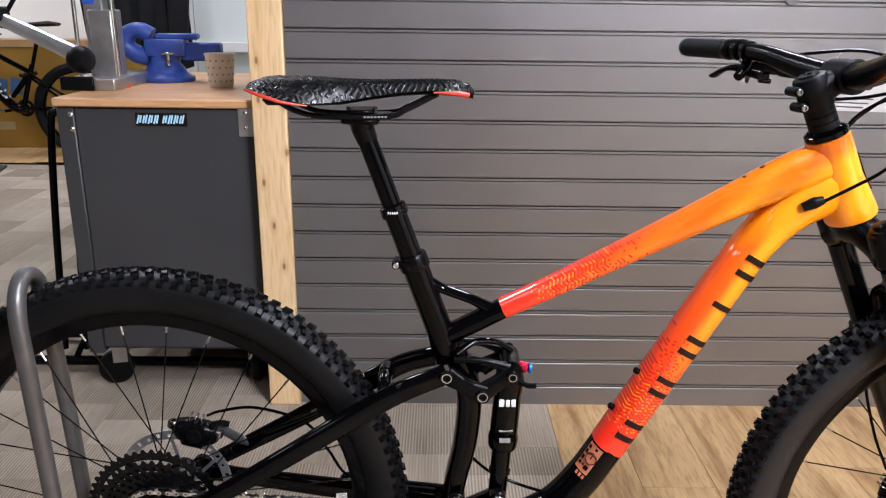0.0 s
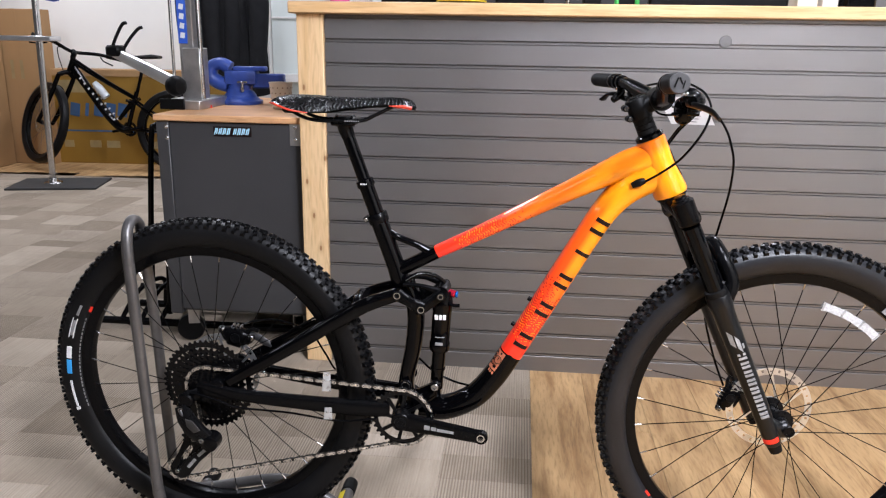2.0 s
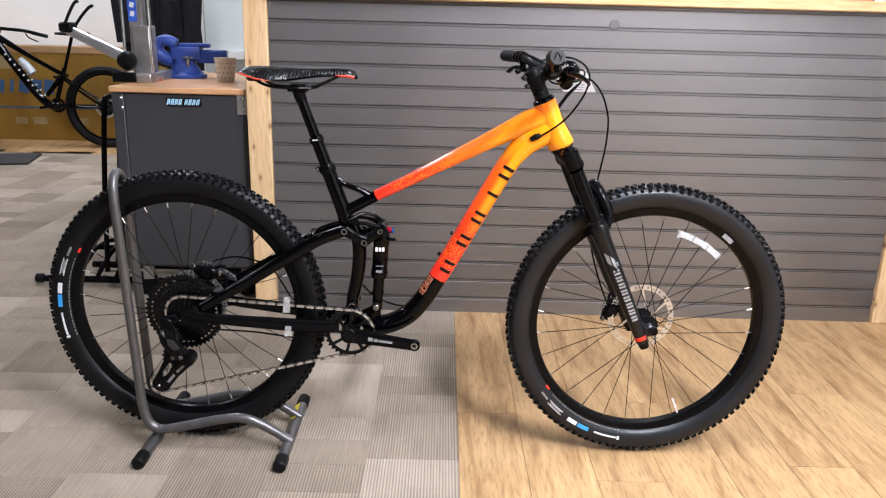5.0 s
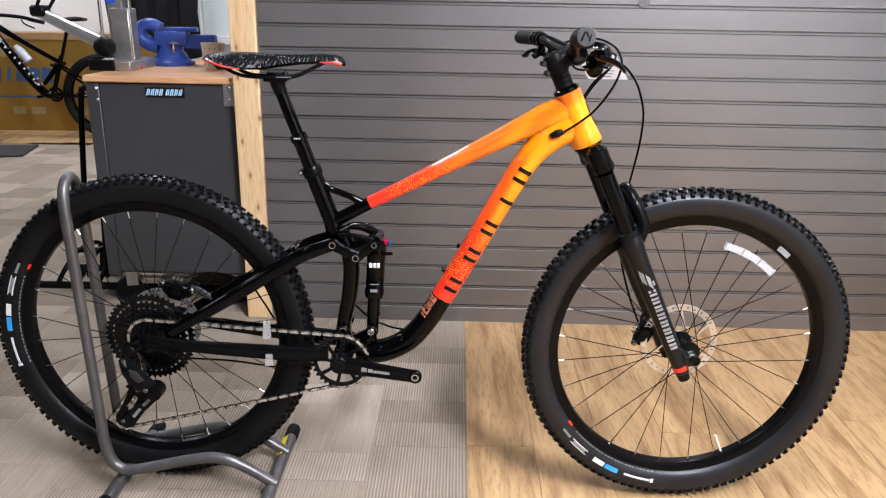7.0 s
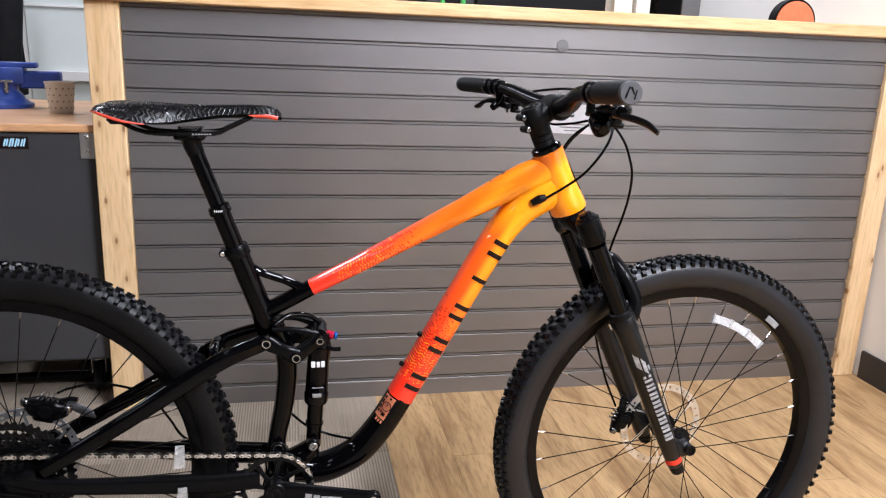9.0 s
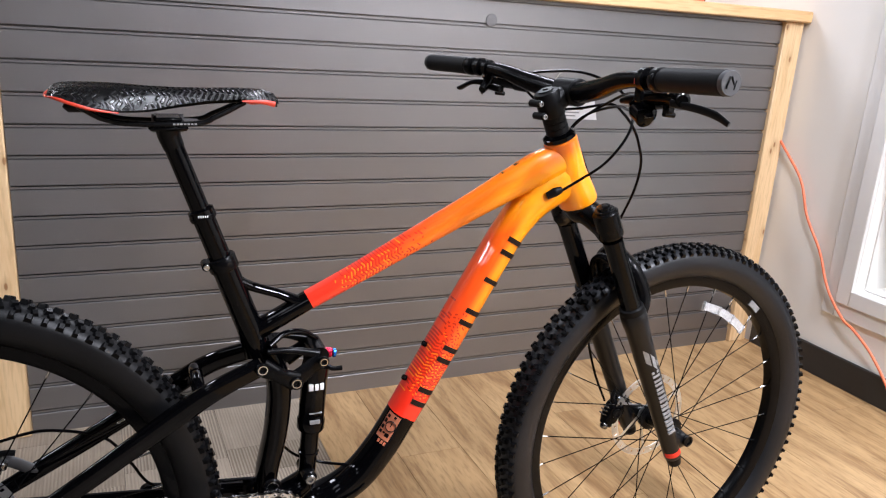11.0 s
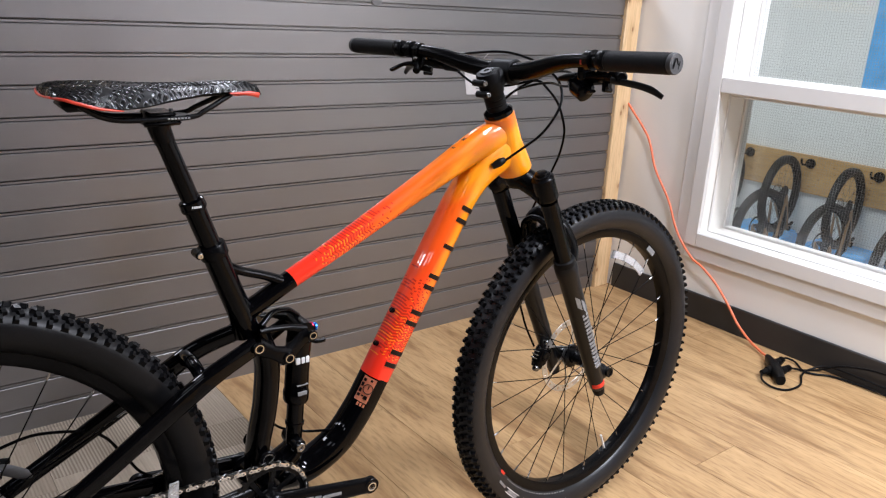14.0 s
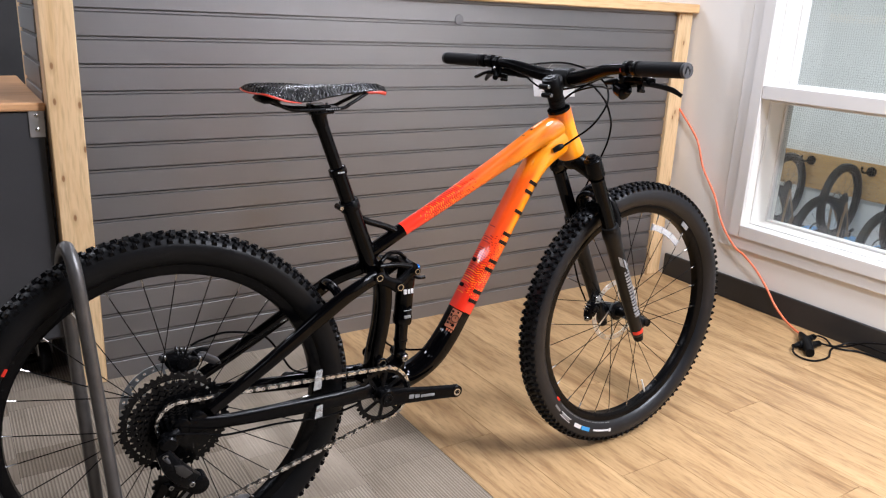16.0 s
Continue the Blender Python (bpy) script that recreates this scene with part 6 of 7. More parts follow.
for dy in (-0.0085, 0.0085):
    b = bmesh.new()
    tube(b, spline([UPJ + Vector((0.020, dy, 0.004)), UPJ.lerp(LOWJ, 0.4) + Vector((0.020, dy, 0.0)), LOWJ + Vector((0.012, dy, -0.006))], 6), [0.012, 0.007, 0.012], 12, flat=0.0015, side=YAX)
    tube(b, spline([UPJ + Vector((-0.002, dy, 0.006)), UPJ.lerp(LOWJ, 0.5) + Vector((-0.012, dy, 0.0)), LOWJ + Vector((-0.010, dy, 0.004))], 6), [0.010, 0.005, 0.010], 12, flat=0.0015, side=YAX)
    part("cage_plate", b, M["satin"], der)
for c in (UPJ, LOWJ):
    b = bmesh.new()
    gear(b, 0.0235, 12, 0, 0.004, 0.008, 0.004)
    for j in range(6):
        a = radians(j * 60)
        tube(b, [(0.007 * math.sin(a), 0, 0.007 * math.cos(a)), (0.021 * math.sin(a), 0, 0.021 * math.cos(a))], 0.004, 6, flat=0.0018, side=YAX)
    lathe(b, [(-0.007, 0.006), (0.007, 0.006)], (0, 0, 0), YAX, 14)
    part("jockey_wheel", b, M["matte"], der, "", Matrix.Translation(c))


def chain_loop():
    """The chain's line: over the chainring, back to a middle sprocket, round it, through the cage and home."""
    y0, y1 = -0.0515, -0.0585
    R, r, j = 0.0652, 0.0450, 0.0255
    cr, ca = Vector((CRANK.x, 0, CRANK.z)), Vector((AXLE_R.x, 0, AXLE_R.z))
    pts = []

    def arc(c, rad, a0, a1, y, n):
        for k in range(n + 1):
            a = radians(a0 + (a1 - a0) * k / n)
            pts.append(Vector((c.x + rad * math.sin(a), y, c.z + rad * math.cos(a))))
    arc(cr, R, 196, -5, y0, 16)        # from the ring's foot, round its front, to its top
    arc(ca, r, 0, -150, y1, 10)        # over the sprocket, down its back
    arc(UPJ, j, 60, 165, -0.0655, 6)
    arc(LOWJ, j, -30, -178, -0.0655, 8)
    return pts + [pts[0]]


def chain_mesh():
    P = chain_loop()
    cum = [0.0]
    for a, b in zip(P, P[1:]):
        cum.append(cum[-1] + (b - a).length)
    n = int(cum[-1] / 0.0127)
    at = lambda d: Vector([float(np.interp(d, cum, [p[i] for p in P])) for i in range(3)])
    outer, inner = bmesh.new(), bmesh.new()
    for k in range(n):
        a, b = at(k * cum[-1] / n), at((k + 1) * cum[-1] / n)
        t = (b - a).normalized()
        bm, wide = (outer, 0.0040) if k % 2 else (inner, 0.0025)
        for s in (-1, 1):
            off = Vector((0, s * wide, 0))
            tube(bm, [a - t * 0.0037 + off, a + off, (a + b) / 2 + off, b + off, b + t * 0.0037 + off], [0.0022, 0.0044, 0.0030, 0.0044, 0.0022], 6, flat=0.0007, side=YAX)
        rod(inner, a - Vector((0, 0.0050, 0)), a + Vector((0, 0.0050, 0)), 0.0019, 6)
    return outer, inner


outer, inner = chain_mesh()
chain = tagged(part("chain", inner, M["chain"], bike, "silver roller chain"), kind="stuff")
tagged(part("outer_link", outer, M["chain_bright"], chain), kind="stuff")
for p, r in (((-0.322, -0.1035, 0.372), 0.006), ((-0.279, -0.1075, 0.303), 0.006), (tuple(UPJ + Vector((0.006, -0.012, 0.0))), 0.0055), (tuple(LOWJ + Vector((0.0, -0.012, 0.0))), 0.005)):
    b = bmesh.new()
    bolt_head(b, p, r, 0.004)
    part("derailleur_bolt", b, M["bolt"], der)

# ---- the floor stand that holds the rear wheel ----
stand = thing("bike_floor_stand", pose(-0.21, 1.118, 0), "grey tubular steel bike stand with black rubber feet", "bike stand")
def sp(*pts):
    return [(x + 0.21, y, z) for x, y, z in pts]


hoop = sp((-0.398, -0.057, 0.13), (-0.408, -0.0495, 0.30), (-0.420, -0.0405, 0.50), (-0.427, -0.035, 0.62), (-0.4315, -0.030, 0.69), (-0.4345, -0.017, 0.728), (-0.438, 0.012, 0.7445), (-0.441, 0.046, 0.730), (-0.4435, 0.062, 0.69), (-0.4400, 0.068, 0.60), (-0.4366, 0.072, 0.50), (-0.4286, 0.072, 0.30), (-0.4218, 0.072, 0.13))
near = ((0.002, -0.060, 0.026), (-0.068, -0.062, 0.072), (-0.123, -0.063, 0.094), (-0.186, -0.063, 0.090), (-0.330, -0.062, 0.057), (-0.371, -0.061, 0.063), (-0.389, -0.059, 0.090), (-0.3982, -0.057, 0.133))
part("hoop", new_tube(spline(hoop, 8), 0.0120, 16), M["stand"], stand, "bent grey hoop over the tyre")
part("side_rail", new_tube(spline(sp(*near), 8), 0.0128, 16), M["stand"], stand)
part("side_rail", new_tube(spline(sp(*[(x + 0.06 * x, 0.015 - y, z) for x, y, z in near]), 8), 0.0128, 16), M["stand"], stand)
for x in (-0.374, -0.008):
    part("cross_foot", new_rod((x + 0.21, -0.15, 0.017), (x + 0.21, 0.185, 0.017), 0.0150, 18), M["stand"], stand)
    for y, d in ((-0.178, 0.05), (0.205, -0.05)):
        b = bmesh.new()
        lathe(b, [(0, 0.013), (0.004, 0.0175), (0.044, 0.0178), (0.048, 0.0155)], (x + 0.21, y, 0.0178), (0, d, 0), 18)
        part("rubber_foot", b, M["matte"], stand, "black rubber end cap")
tag = new_box((0, 0, 0), (0.016, 0.085, 0.0015), 0.0006, pose(-0.008 + 0.21 - 0.0085, 0.100, 0.0305, 0, -32, 0))
part("stand_label", tag, M["yellow_tag"], stand, "small yellow label")

# ---- work bench beside the counter ----
BX, BY = -0.619, 2.56
bench = thing("work_bench", pose(BX, BY, -0.037), "grey rolling work bench with a thick wooden top", "work bench")
part("cabinet_body", span((-0.225, -0.385, 0.185), (0.265, 0.40, 0.883), 0.004), M["bench"], bench, "dark grey painted body")
part("top_board", span((-0.258, -0.408, 0.884), (0.270, 0.44, 0.907), 0.004), M["bench_top"], bench, "worn varnished butcher-block top")
part("front_panel", span((-0.205, -0.397, 0.195), (0.262, -0.386, 0.880), 0.002), M["bench"], bench)
part("corner_post", span((-0.252, -0.399, 0.175), (-0.207, -0.35, 0.882), 0.003), M["bench"], bench)
part("corner_post", span((-0.252, 0.35, 0.175), (-0.207, 0.40, 0.882), 0.003), M["bench"], bench)
for z in (0.864, 0.826):
    b = bmesh.new()
    lathe(b, [(0, 0.0075), (0.002, 0.0075), (0.005, 0.005), (0.006, 0.001)], (-0.215, -0.399, z), (0, -1, 0), 14)
    part("bolt", b, M["steel"], bench)
br = bmesh.new()
box(br, (0.245, -0.3995, 0.850), (0.040, 0.004, 0.080), 0.001)
part("corner_bracket", br, M["galv"], bench, "galvanised corner bracket")
for z in (0.872, 0.832):
    b = bmesh.new()
    lathe(b, [(0, 0.006), (0.002, 0.006), (0.004, 0.003)], (0.245, -0.4015, z), (0, -1, 0), 12)
    part("bolt", b, M["steel"], bench)


def caster(x, y, yaw):
    c = part("caster", new_box((0, 0, 0.145), (0.095, 0.075, 0.008), 0.002), M["galv"], bench, "swivel caster with black wheel", pose(x, y, 0.0606, 0, 0, yaw) @ Matrix.Scale(0.836, 4))
    b = bmesh.new()
    box(b, (0.012, -0.024, 0.100), (0.050, 0.004, 0.085), 0.0015)
    box(b, (0.012, 0.024, 0.100), (0.050, 0.004, 0.085), 0.0015)
    part("fork", b, M["galv"], c)
    b = bmesh.new()
    lathe(b, [(-0.018, 0.030), (-0.018, 0.055), (-0.012, 0.061), (0.012, 0.061), (0.018, 0.055), (0.018, 0.030)], (0.030, 0, 0.061 - 0.028), YAX, 28)
    part("wheel", b, M["matte"], c)
    b = new_box((-0.02, 0, 0.125), (0.05, 0.03, 0.008), 0.003)
    part("brake_pedal", b, M["steel"], c)


for x, y, yaw in ((-0.195, -0.30, 195), (0.205, -0.30, 95), (-0.175, 0.30, 10), (0.205, 0.30, 60)):
    caster(x, y, yaw)
# shop sticker on the front: black plate with pale blue slanted strokes
stick = part("sticker", new_box((0.022, -0.3985, 0.853), (0.136, 0.0016, 0.034), 0.0004), M["decal_dark"], bench, "black sticker with pale blue lettering shapes")
rng = random.Random(11)
for k in range(8):
    x = -0.035 + k * 0.0148 + (0.008 if k > 3 else 0)
    for dx, dz, w, h, ry in ((-0.0035, 0.0, 0.0044, 0.024 - 0.003 * (k % 3 == 1), 18), (0.0030, 0.001, 0.0044, 0.020 + 0.003 * (k % 2), 16)):
        part("sticker_stroke", new_box((0, 0, 0), (w, 0.0008, h), 0.0, pose(x + dx, -0.3997, 0.853 + dz, 0, ry, 0)), M["cyan"], stick)

# ---- on the bench ----
def bench_vise():
    v = thing("bench_vise", pose(-0.745, 2.66, 0.870, 0, 0, 8), "blue painted cast-iron bench vise with anvil", "vise")
    b = bmesh.new()
    lathe(b, [(0, 0.088), (0.004, 0.090), (0.014, 0.090), (0.018, 0.080), (0.028, 0.066), (0.036, 0.062)], (0, 0, 0), (0, 0, 1), 28)
    box(b, (-0.02, 0, 0.008), (0.19, 0.075, 0.016), 0.004)
    part("swivel_base", b, M["vise"], v)
    b = new_tube(spline([(0.0, 0, 0.034), (0.0, 0, 0.060), (0.004, 0, 0.095)], 5), [0.062, 0.046, 0.048], 20, flat=[0.058, 0.040, 0.044], side=YAX, square=3)
    box(b, (0.010, 0, 0.105), (0.125, 0.085, 0.055), 0.008, None, 2)
    box(b, (0.045, 0, 0.139), (0.130, 0.060, 0.018), 0.004)
    part("fixed_body", b, M["vise"], v)
    b = new_tube(spline([(-0.045, 0, 0.075), (-0.085, 0, 0.085), (-0.112, 0, 0.110), (-0.105, 0, 0.146), (-0.07, 0, 0.158), (-0.035, 0, 0.140)], 6), [0.030, 0.028, 0.026, 0.024, 0.024, 0.026], 16, flat=0.038, side=YAX, square=2.6)
    part("moving_jaw", b, M["vise"], v)
    b = new_box((0.118, 0, 0.092), (0.125, 0.058, 0.056), 0.005)
    part("slide", b, M["vise"], v)
    b = new_rod((0.020, -0.060, 0.062), (0.020, 0.060, 0.062), 0.006, 10)
    box(b, (0.020, -0.052, 0.088), (0.040, 0.010, 0.010), 0.003)
    rod(b, (0.020, -0.052, 0.050), (0.020, -0.052, 0.086), 0.006, 10)
    part("clamp_handle", b, M["steel"], v)
    b = new_rod((-0.14, 0, 0.088), (-0.05, 0, 0.088), 0.012, 14)
    rod(b, (-0.136, -0.08, 0.088), (-0.136, 0.08, 0.088), 0.006, 10)
    part("screw", b, M["grey_metal"], v)


bench_vise()
cup = thing("paper_cup", pose(-0.525, 2.50, 0.870), "cream paper cup printed with rows of small marks", "cup")
b = bmesh.new()
lathe(b, [(0, 0.033), (0.004, 0.035), (0.092, 0.0435), (0.094, 0.0455), (0.098, 0.0455), (0.098, 0.0425), (0.010, 0.033)], (0, 0, 0), (0, 0, 1), 32)
part("wall", b, M["cup"], cup)
for r in range(4):
    z = 0.018 + r * 0.02
    rad = 0.0355 + (z / 0.092) * 0.0085
    for k in range(14):
        a = 2 * math.pi * (k + 0.5 * (r % 2)) / 14
        b = bmesh.new()
        lathe(b, [(0, 0.0030), (0.0010, 0.0026)], (rad * math.cos(a), rad * math.sin(a), z), (math.cos(a), math.sin(a), 0), 8)
        part("print_dot", b, M["cup_dot"], cup)
b = bmesh.new()
lathe(b, [(0, 0.012), (0.010, 0.011), (0.013, 0.006)], (0, 0, 0), (0, 0, 1), 14)
thing("red_cap", pose(-0.790, 2.44, 0.870), "small red plastic cap lying on the bench", "cap", bm=b, material=M["red"])

# bench-mounted repair post with a swung-out arm
rp = thing("bench_repair_post", pose(-0.856, 2.46, 0.870), "steel workshop post with a blue label and a swung-out silver arm", "repair stand")
part("base_plate", span((-0.07, -0.125, 0), (0.075, 0.20, 0.034), 0.003), M["galv"], rp, "welded steel base channel")
part("end_block", span((-0.075, -0.135, 0.001), (0.020, -0.126, 0.040), 0.003), M["matte"], rp)
part("square_post", span((-0.035, -0.02, 0.034), (0.022, 0.05, 1.05), 0.004), M["galv"], rp, "square steel post")
part("blue_label", span((-0.0345, -0.0225, 0.235), (0.000, -0.0205, 0.58), 0.0005), M["blue"], rp, "blue label with white strokes")
for k in range(8):
    part("label_stroke", new_box((0, 0, 0), (0.017, 0.001, 0.020), 0.0, pose(-0.017, -0.0232, 0.265 + k * 0.034, 0, 12, 0)), M["decal"], rp)
part("guide_rod", new_rod((0.052, -0.030, 0.034), (0.045, -0.030, 1.05), 0.009, 14), M["steel"], rp)
part("guide_rod", new_rod((-0.058, -0.030, 0.034), (-0.050, -0.030, 1.05), 0.006, 14), M["steel"], rp)
bx = bmesh.new()
box(bx, (0.018, -0.005, 0.125), (0.070, 0.075, 0.19), 0.004)
part("clamp_sleeve", bx, M["galv"], rp)
b = bmesh.new()
lathe(b, [(-0.030, 0.018), (-0.024, 0.030), (-0.006, 0.038), (0.010, 0.038), (0.026, 0.030), (0.032, 0.016)], (-0.030, -0.085, 0.083), (1, -0.3, 0), 24)
part("ball_knob", b, M["matte"], rp, "black ball knob")
arm = [(-0.045, -0.050, 0.090), (-0.292, -0.040, 0.205)]
part("arm", new_tube(arm, [0.024, 0.018], 16, flat=0.016, side=YAX, square=4), M["alu"], rp, "silver aluminium arm")
for a, bb in (((-0.285, -0.055, 0.205), (-0.232, -0.055, 0.300)), ((-0.262, -0.02, 0.200), (-0.190, -0.02, 0.285))):
    part("prong", new_tube(spline([a, tuple((p + q) / 2 + (0.006 if i == 2 else 0) for i, (p, q) in enumerate(zip(a, bb))), bb, (bb[0] + 0.016, bb[1], bb[2] + 0.006)], 5), 0.0062, 10), M["matte"], rp, "black prong")
part("clamp_head", new_box((-0.275, -0.04, 0.205), (0.055, 0.06, 0.040), 0.008), M["matte"], rp)

# ---- black wheel rack on the floor beside the bench ----
rack = thing("wheel_rack", pose(-1.005, 2.32, 0) @ Matrix.Scale(0.95, 4), "black tubular floor rack for bicycle wheels", "bike rack")
def bent(name, pts, r=0.0115):
    part(name, new_tube(spline(pts, 6), r, 12), M["satin"], rack)


bent("tall_hoop", [(-0.045, 0.05, 0.06), (-0.020, 0.05, 0.45), (0.012, 0.05, 0.80), (0.030, 0.05, 0.846), (0.055, 0.05, 0.846), (0.070, 0.05, 0.80), (0.050, 0.05, 0.45), (0.030, 0.05, 0.06)])
bent("tall_hoop", [(0.028, 0.13, 0.06), (0.040, 0.13, 0.45), (0.058, 0.13, 0.78), (0.076, 0.13, 0.822), (0.098, 0.13, 0.822), (0.112, 0.13, 0.78), (0.100, 0.13, 0.45), (0.088, 0.13, 0.06)])
part("base_tube", new_rod((-0.33, 0.02, 0.030), (0.62, 0.02, 0.030), 0.016, 14), M["satin"], rack)
part("base_tube", new_rod((-0.20, 0.24, 0.030), (0.62, 0.24, 0.030), 0.016, 14), M["satin"], rack)
part("end_cap", new_rod((-0.36, 0.02, 0.030), (-0.325, 0.02, 0.030), 0.022, 14), M["matte"], rack)
for k in range(3):
    x = -0.17 + k * 0.085
    bent("wheel_loop", [(x, 0.02, 0.035), (x + 0.03, 0.05, 0.10), (x + 0.06, 0.12, 0.155), (x + 0.10, 0.22, 0.155), (x + 0.09, 0.24, 0.035)], 0.010)
part("cross_bar", new_rod((-0.13, 0.13, 0.150), (0.16, 0.13, 0.150), 0.012, 12), M["satin"], rack)

# ---- plain bicycles seen further off ----
def simple_bike(name, label, colour, group="", bottle=False, steer=0.0):
    """A bicycle standing at its rear axle's foot, heading +x: wheels with spokes, frame, fork, bars, saddle, drivetrain."""
    k = thing(name, Matrix(), label, "bicycle", group)
    R = 0.35

    def far_wheel(nm, m):
        b = bmesh.new()
        ring_wheel(b, [(-0.024, R - 0.066), (-0.036, R - 0.034), (-0.026, R - 0.006), (0, R), (0.026, R - 0.006), (0.036, R - 0.034), (0.024, R - 0.066)], 44)
        w = part(nm, b, M["rubber"], k, "", m)
        b = bmesh.new()
        ring_wheel(b, [(-0.012, R - 0.078), (0.012, R - 0.078), (0.015, R - 0.058), (-0.015, R - 0.058)], 44)
        part("rim", b, M["satin"], w)
        b = bmesh.new()
        for i in range(20):
            a = 2 * math.pi * i / 20
            tube(b, [(0.02 * math.sin(a + 1), 0.03 * (-1) ** i, 0.02 * math.cos(a + 1)), ((R - 0.075) * math.sin(a), 0, (R - 0.075) * math.cos(a))], 0.0012, 4)
        tagged(part("spokes", b, M["grey_metal"], w), kind="stuff")
        b = bmesh.new()
        lathe(b, [(-0.05, 0.012), (-0.03, 0.02), (0.03, 0.02), (0.05, 0.012)], (0, 0, 0), YAX, 14)
        part("hub", b, M["anod"], w)
        b = bmesh.new()
        ring_wheel(b, [(0.036, 0.07), (0.038, 0.07), (0.038, 0.088), (0.036, 0.088)], 30)
        part("rotor", b, M["steel"], w)
        return w
    turn = Matrix.Translation((0.93, 0, 0.80)) @ Matrix.Rotation(radians(steer), 4, Vector((-0.40, 0, 0.9165))) @ Matrix.Translation((-0.93, 0, -0.80))
    rw = far_wheel("rear_wheel", pose(0, 0, R))
    far_wheel("front_wheel", turn @ pose(1.17, 0, R))
    b = bmesh.new()
    for i in range(5):
        lathe(b, [(-0.0345 - i * 0.006, 0.085 - i * 0.014), (-0.0365 - i * 0.006, 0.085 - i * 0.014)], (0, 0, 0), YAX, 26)
    part("cassette", b, M["anod"], rw)

    def t(nm, pts, r, mat=colour, m=None, flat=None):
        part(nm, new_tube(spline(pts, 4), r, 12, flat=flat, side=YAX if flat else None), mat, k, "", m)
    t("down_tube", [(0.40, 0, 0.335), (0.49, 0, 0.345), (0.60, 0, 0.45), (0.73, 0, 0.63), (0.87, 0, 0.83)], [0.034, 0.034, 0.034, 0.034, 0.034])
    t("top_tube", [(0.33, 0, 0.59), (0.60, 0, 0.73), (0.86, 0, 0.88)], [0.018, 0.020, 0.026])
    t("seat_tube", [(0.43, 0, 0.34), (0.34, 0, 0.66)], 0.018)
    t("head_tube", [(0.905, 0, 0.79), (0.86, 0, 0.90)], 0.026)
    t("seat_post", [(0.34, 0, 0.64), (0.265, 0, 0.92)], 0.0135, M["satin"])
    for s in (-1, 1):
        t("seat_stay", [(0.36, s * 0.03, 0.58), (0.18, s * 0.05, 0.46), (0, s * 0.065, R)], 0.010)
        t("chain_stay", [(0.43, s * 0.04, 0.34), (0.2, s * 0.055, 0.345), (0, s * 0.065, R)], 0.011)
        t("fork_leg", [(0.92, s * 0.065, 0.75), (1.04, s * 0.065, 0.52), (1.165, s * 0.062, R)], [0.018, 0.021, 0.016], M["satin"], turn)
        t("grip", [(0.80, s * 0.26, 0.985), (0.775, s * 0.385, 0.988)], 0.016, M["grip"], turn)
        t("brake_lever", [(0.84, s * 0.23, 0.97), (0.87, s * 0.28, 0.95), (0.86, s * 0.36, 0.935)], 0.006, M["satin"], turn)
    t("fork_crown", [(0.92, -0.07, 0.75), (0.905, 0, 0.785), (0.92, 0.07, 0.75)], 0.02, M["satin"], turn)
    t("handlebar", [(0.775, -0.38, 0.988), (0.81, -0.2, 0.985), (0.865, -0.04, 0.960), (0.865, 0.04, 0.960), (0.81, 0.2, 0.985), (0.775, 0.38, 0.988)], 0.0145, M["satin"], turn)
    t("stem", [(0.858, 0, 0.90), (0.845, 0, 0.945), (0.868, 0, 0.960)], 0.022, M["satin"], turn)
    t("saddle", [(0.13, 0, 0.955), (0.20, 0, 0.955), (0.30, 0, 0.945), (0.40, 0, 0.94)], [0.012, 0.020, 0.016, 0.010], M["matte"], None, [0.055, 0.068, 0.030, 0.014])
    t("shock", [(0.39, 0, 0.56), (0.50, 0, 0.42)], [0.022, 0.016], M["satin"])
    b = bmesh.new()
    gear(b, 0.062, 32, -0.05, 0.003, 0.04, 0.004)
    part("chainring", b, M["anod"], k, "", pose(0.435, 0, 0.335))
    t("crank_arm", [(0.435, -0.07, 0.335), (0.60, -0.08, 0.30)], 0.012, M["satin"])
    t("crank_arm", [(0.435, 0.07, 0.335), (0.27, 0.08, 0.37)], 0.012, M["satin"])
    for i in range(9):
        p = Vector((0.53, -0.030, 0.42)).lerp(Vector((0.80, -0.030, 0.745)), i / 8)
        for s in (-1, 1):
            part("tube_mark", new_box((0, 0, 0), (0.014, 0.002, 0.018), 0.0, pose(p.x, s * 0.034, p.z, 0, -52, 0)), M["decal"], k)
    # rocker, links and hoses round the shock
    for s in (-1, 1):
        t("rocker_link", [(0.33, s * 0.035, 0.60), (0.375, s * 0.038, 0.575), (0.42, s * 0.03, 0.585)], [0.014, 0.012, 0.012], M["satin"])
        t("hose", [(0.85, s * 0.10, 0.965), (0.95, s * 0.09, 0.97), (0.985, s * 0.05, 0.90), (0.93, s * 0.03, 0.80)], 0.004, M["satin"], turn)
    t("fork_arch", [(1.02, -0.062, 0.58), (1.05, -0.04, 0.66), (1.05, 0.04, 0.66), (1.02, 0.062, 0.58)], 0.012, M["satin"], turn)
    if bottle:
        t("bottle", [(0.60, 0, 0.60), (0.66, 0, 0.67), (0.70, 0, 0.715)], [0.034, 0.036, 0.022], M["bottle"])
    return k


shop = simple_bike("parked_bicycle", "black mountain bike parked before the yellow carton", M["gloss"], bottle=True, steer=-38)
shop.matrix_basis = pose(-2.53, 5.91, 0.0, 0, -2.5, 184)

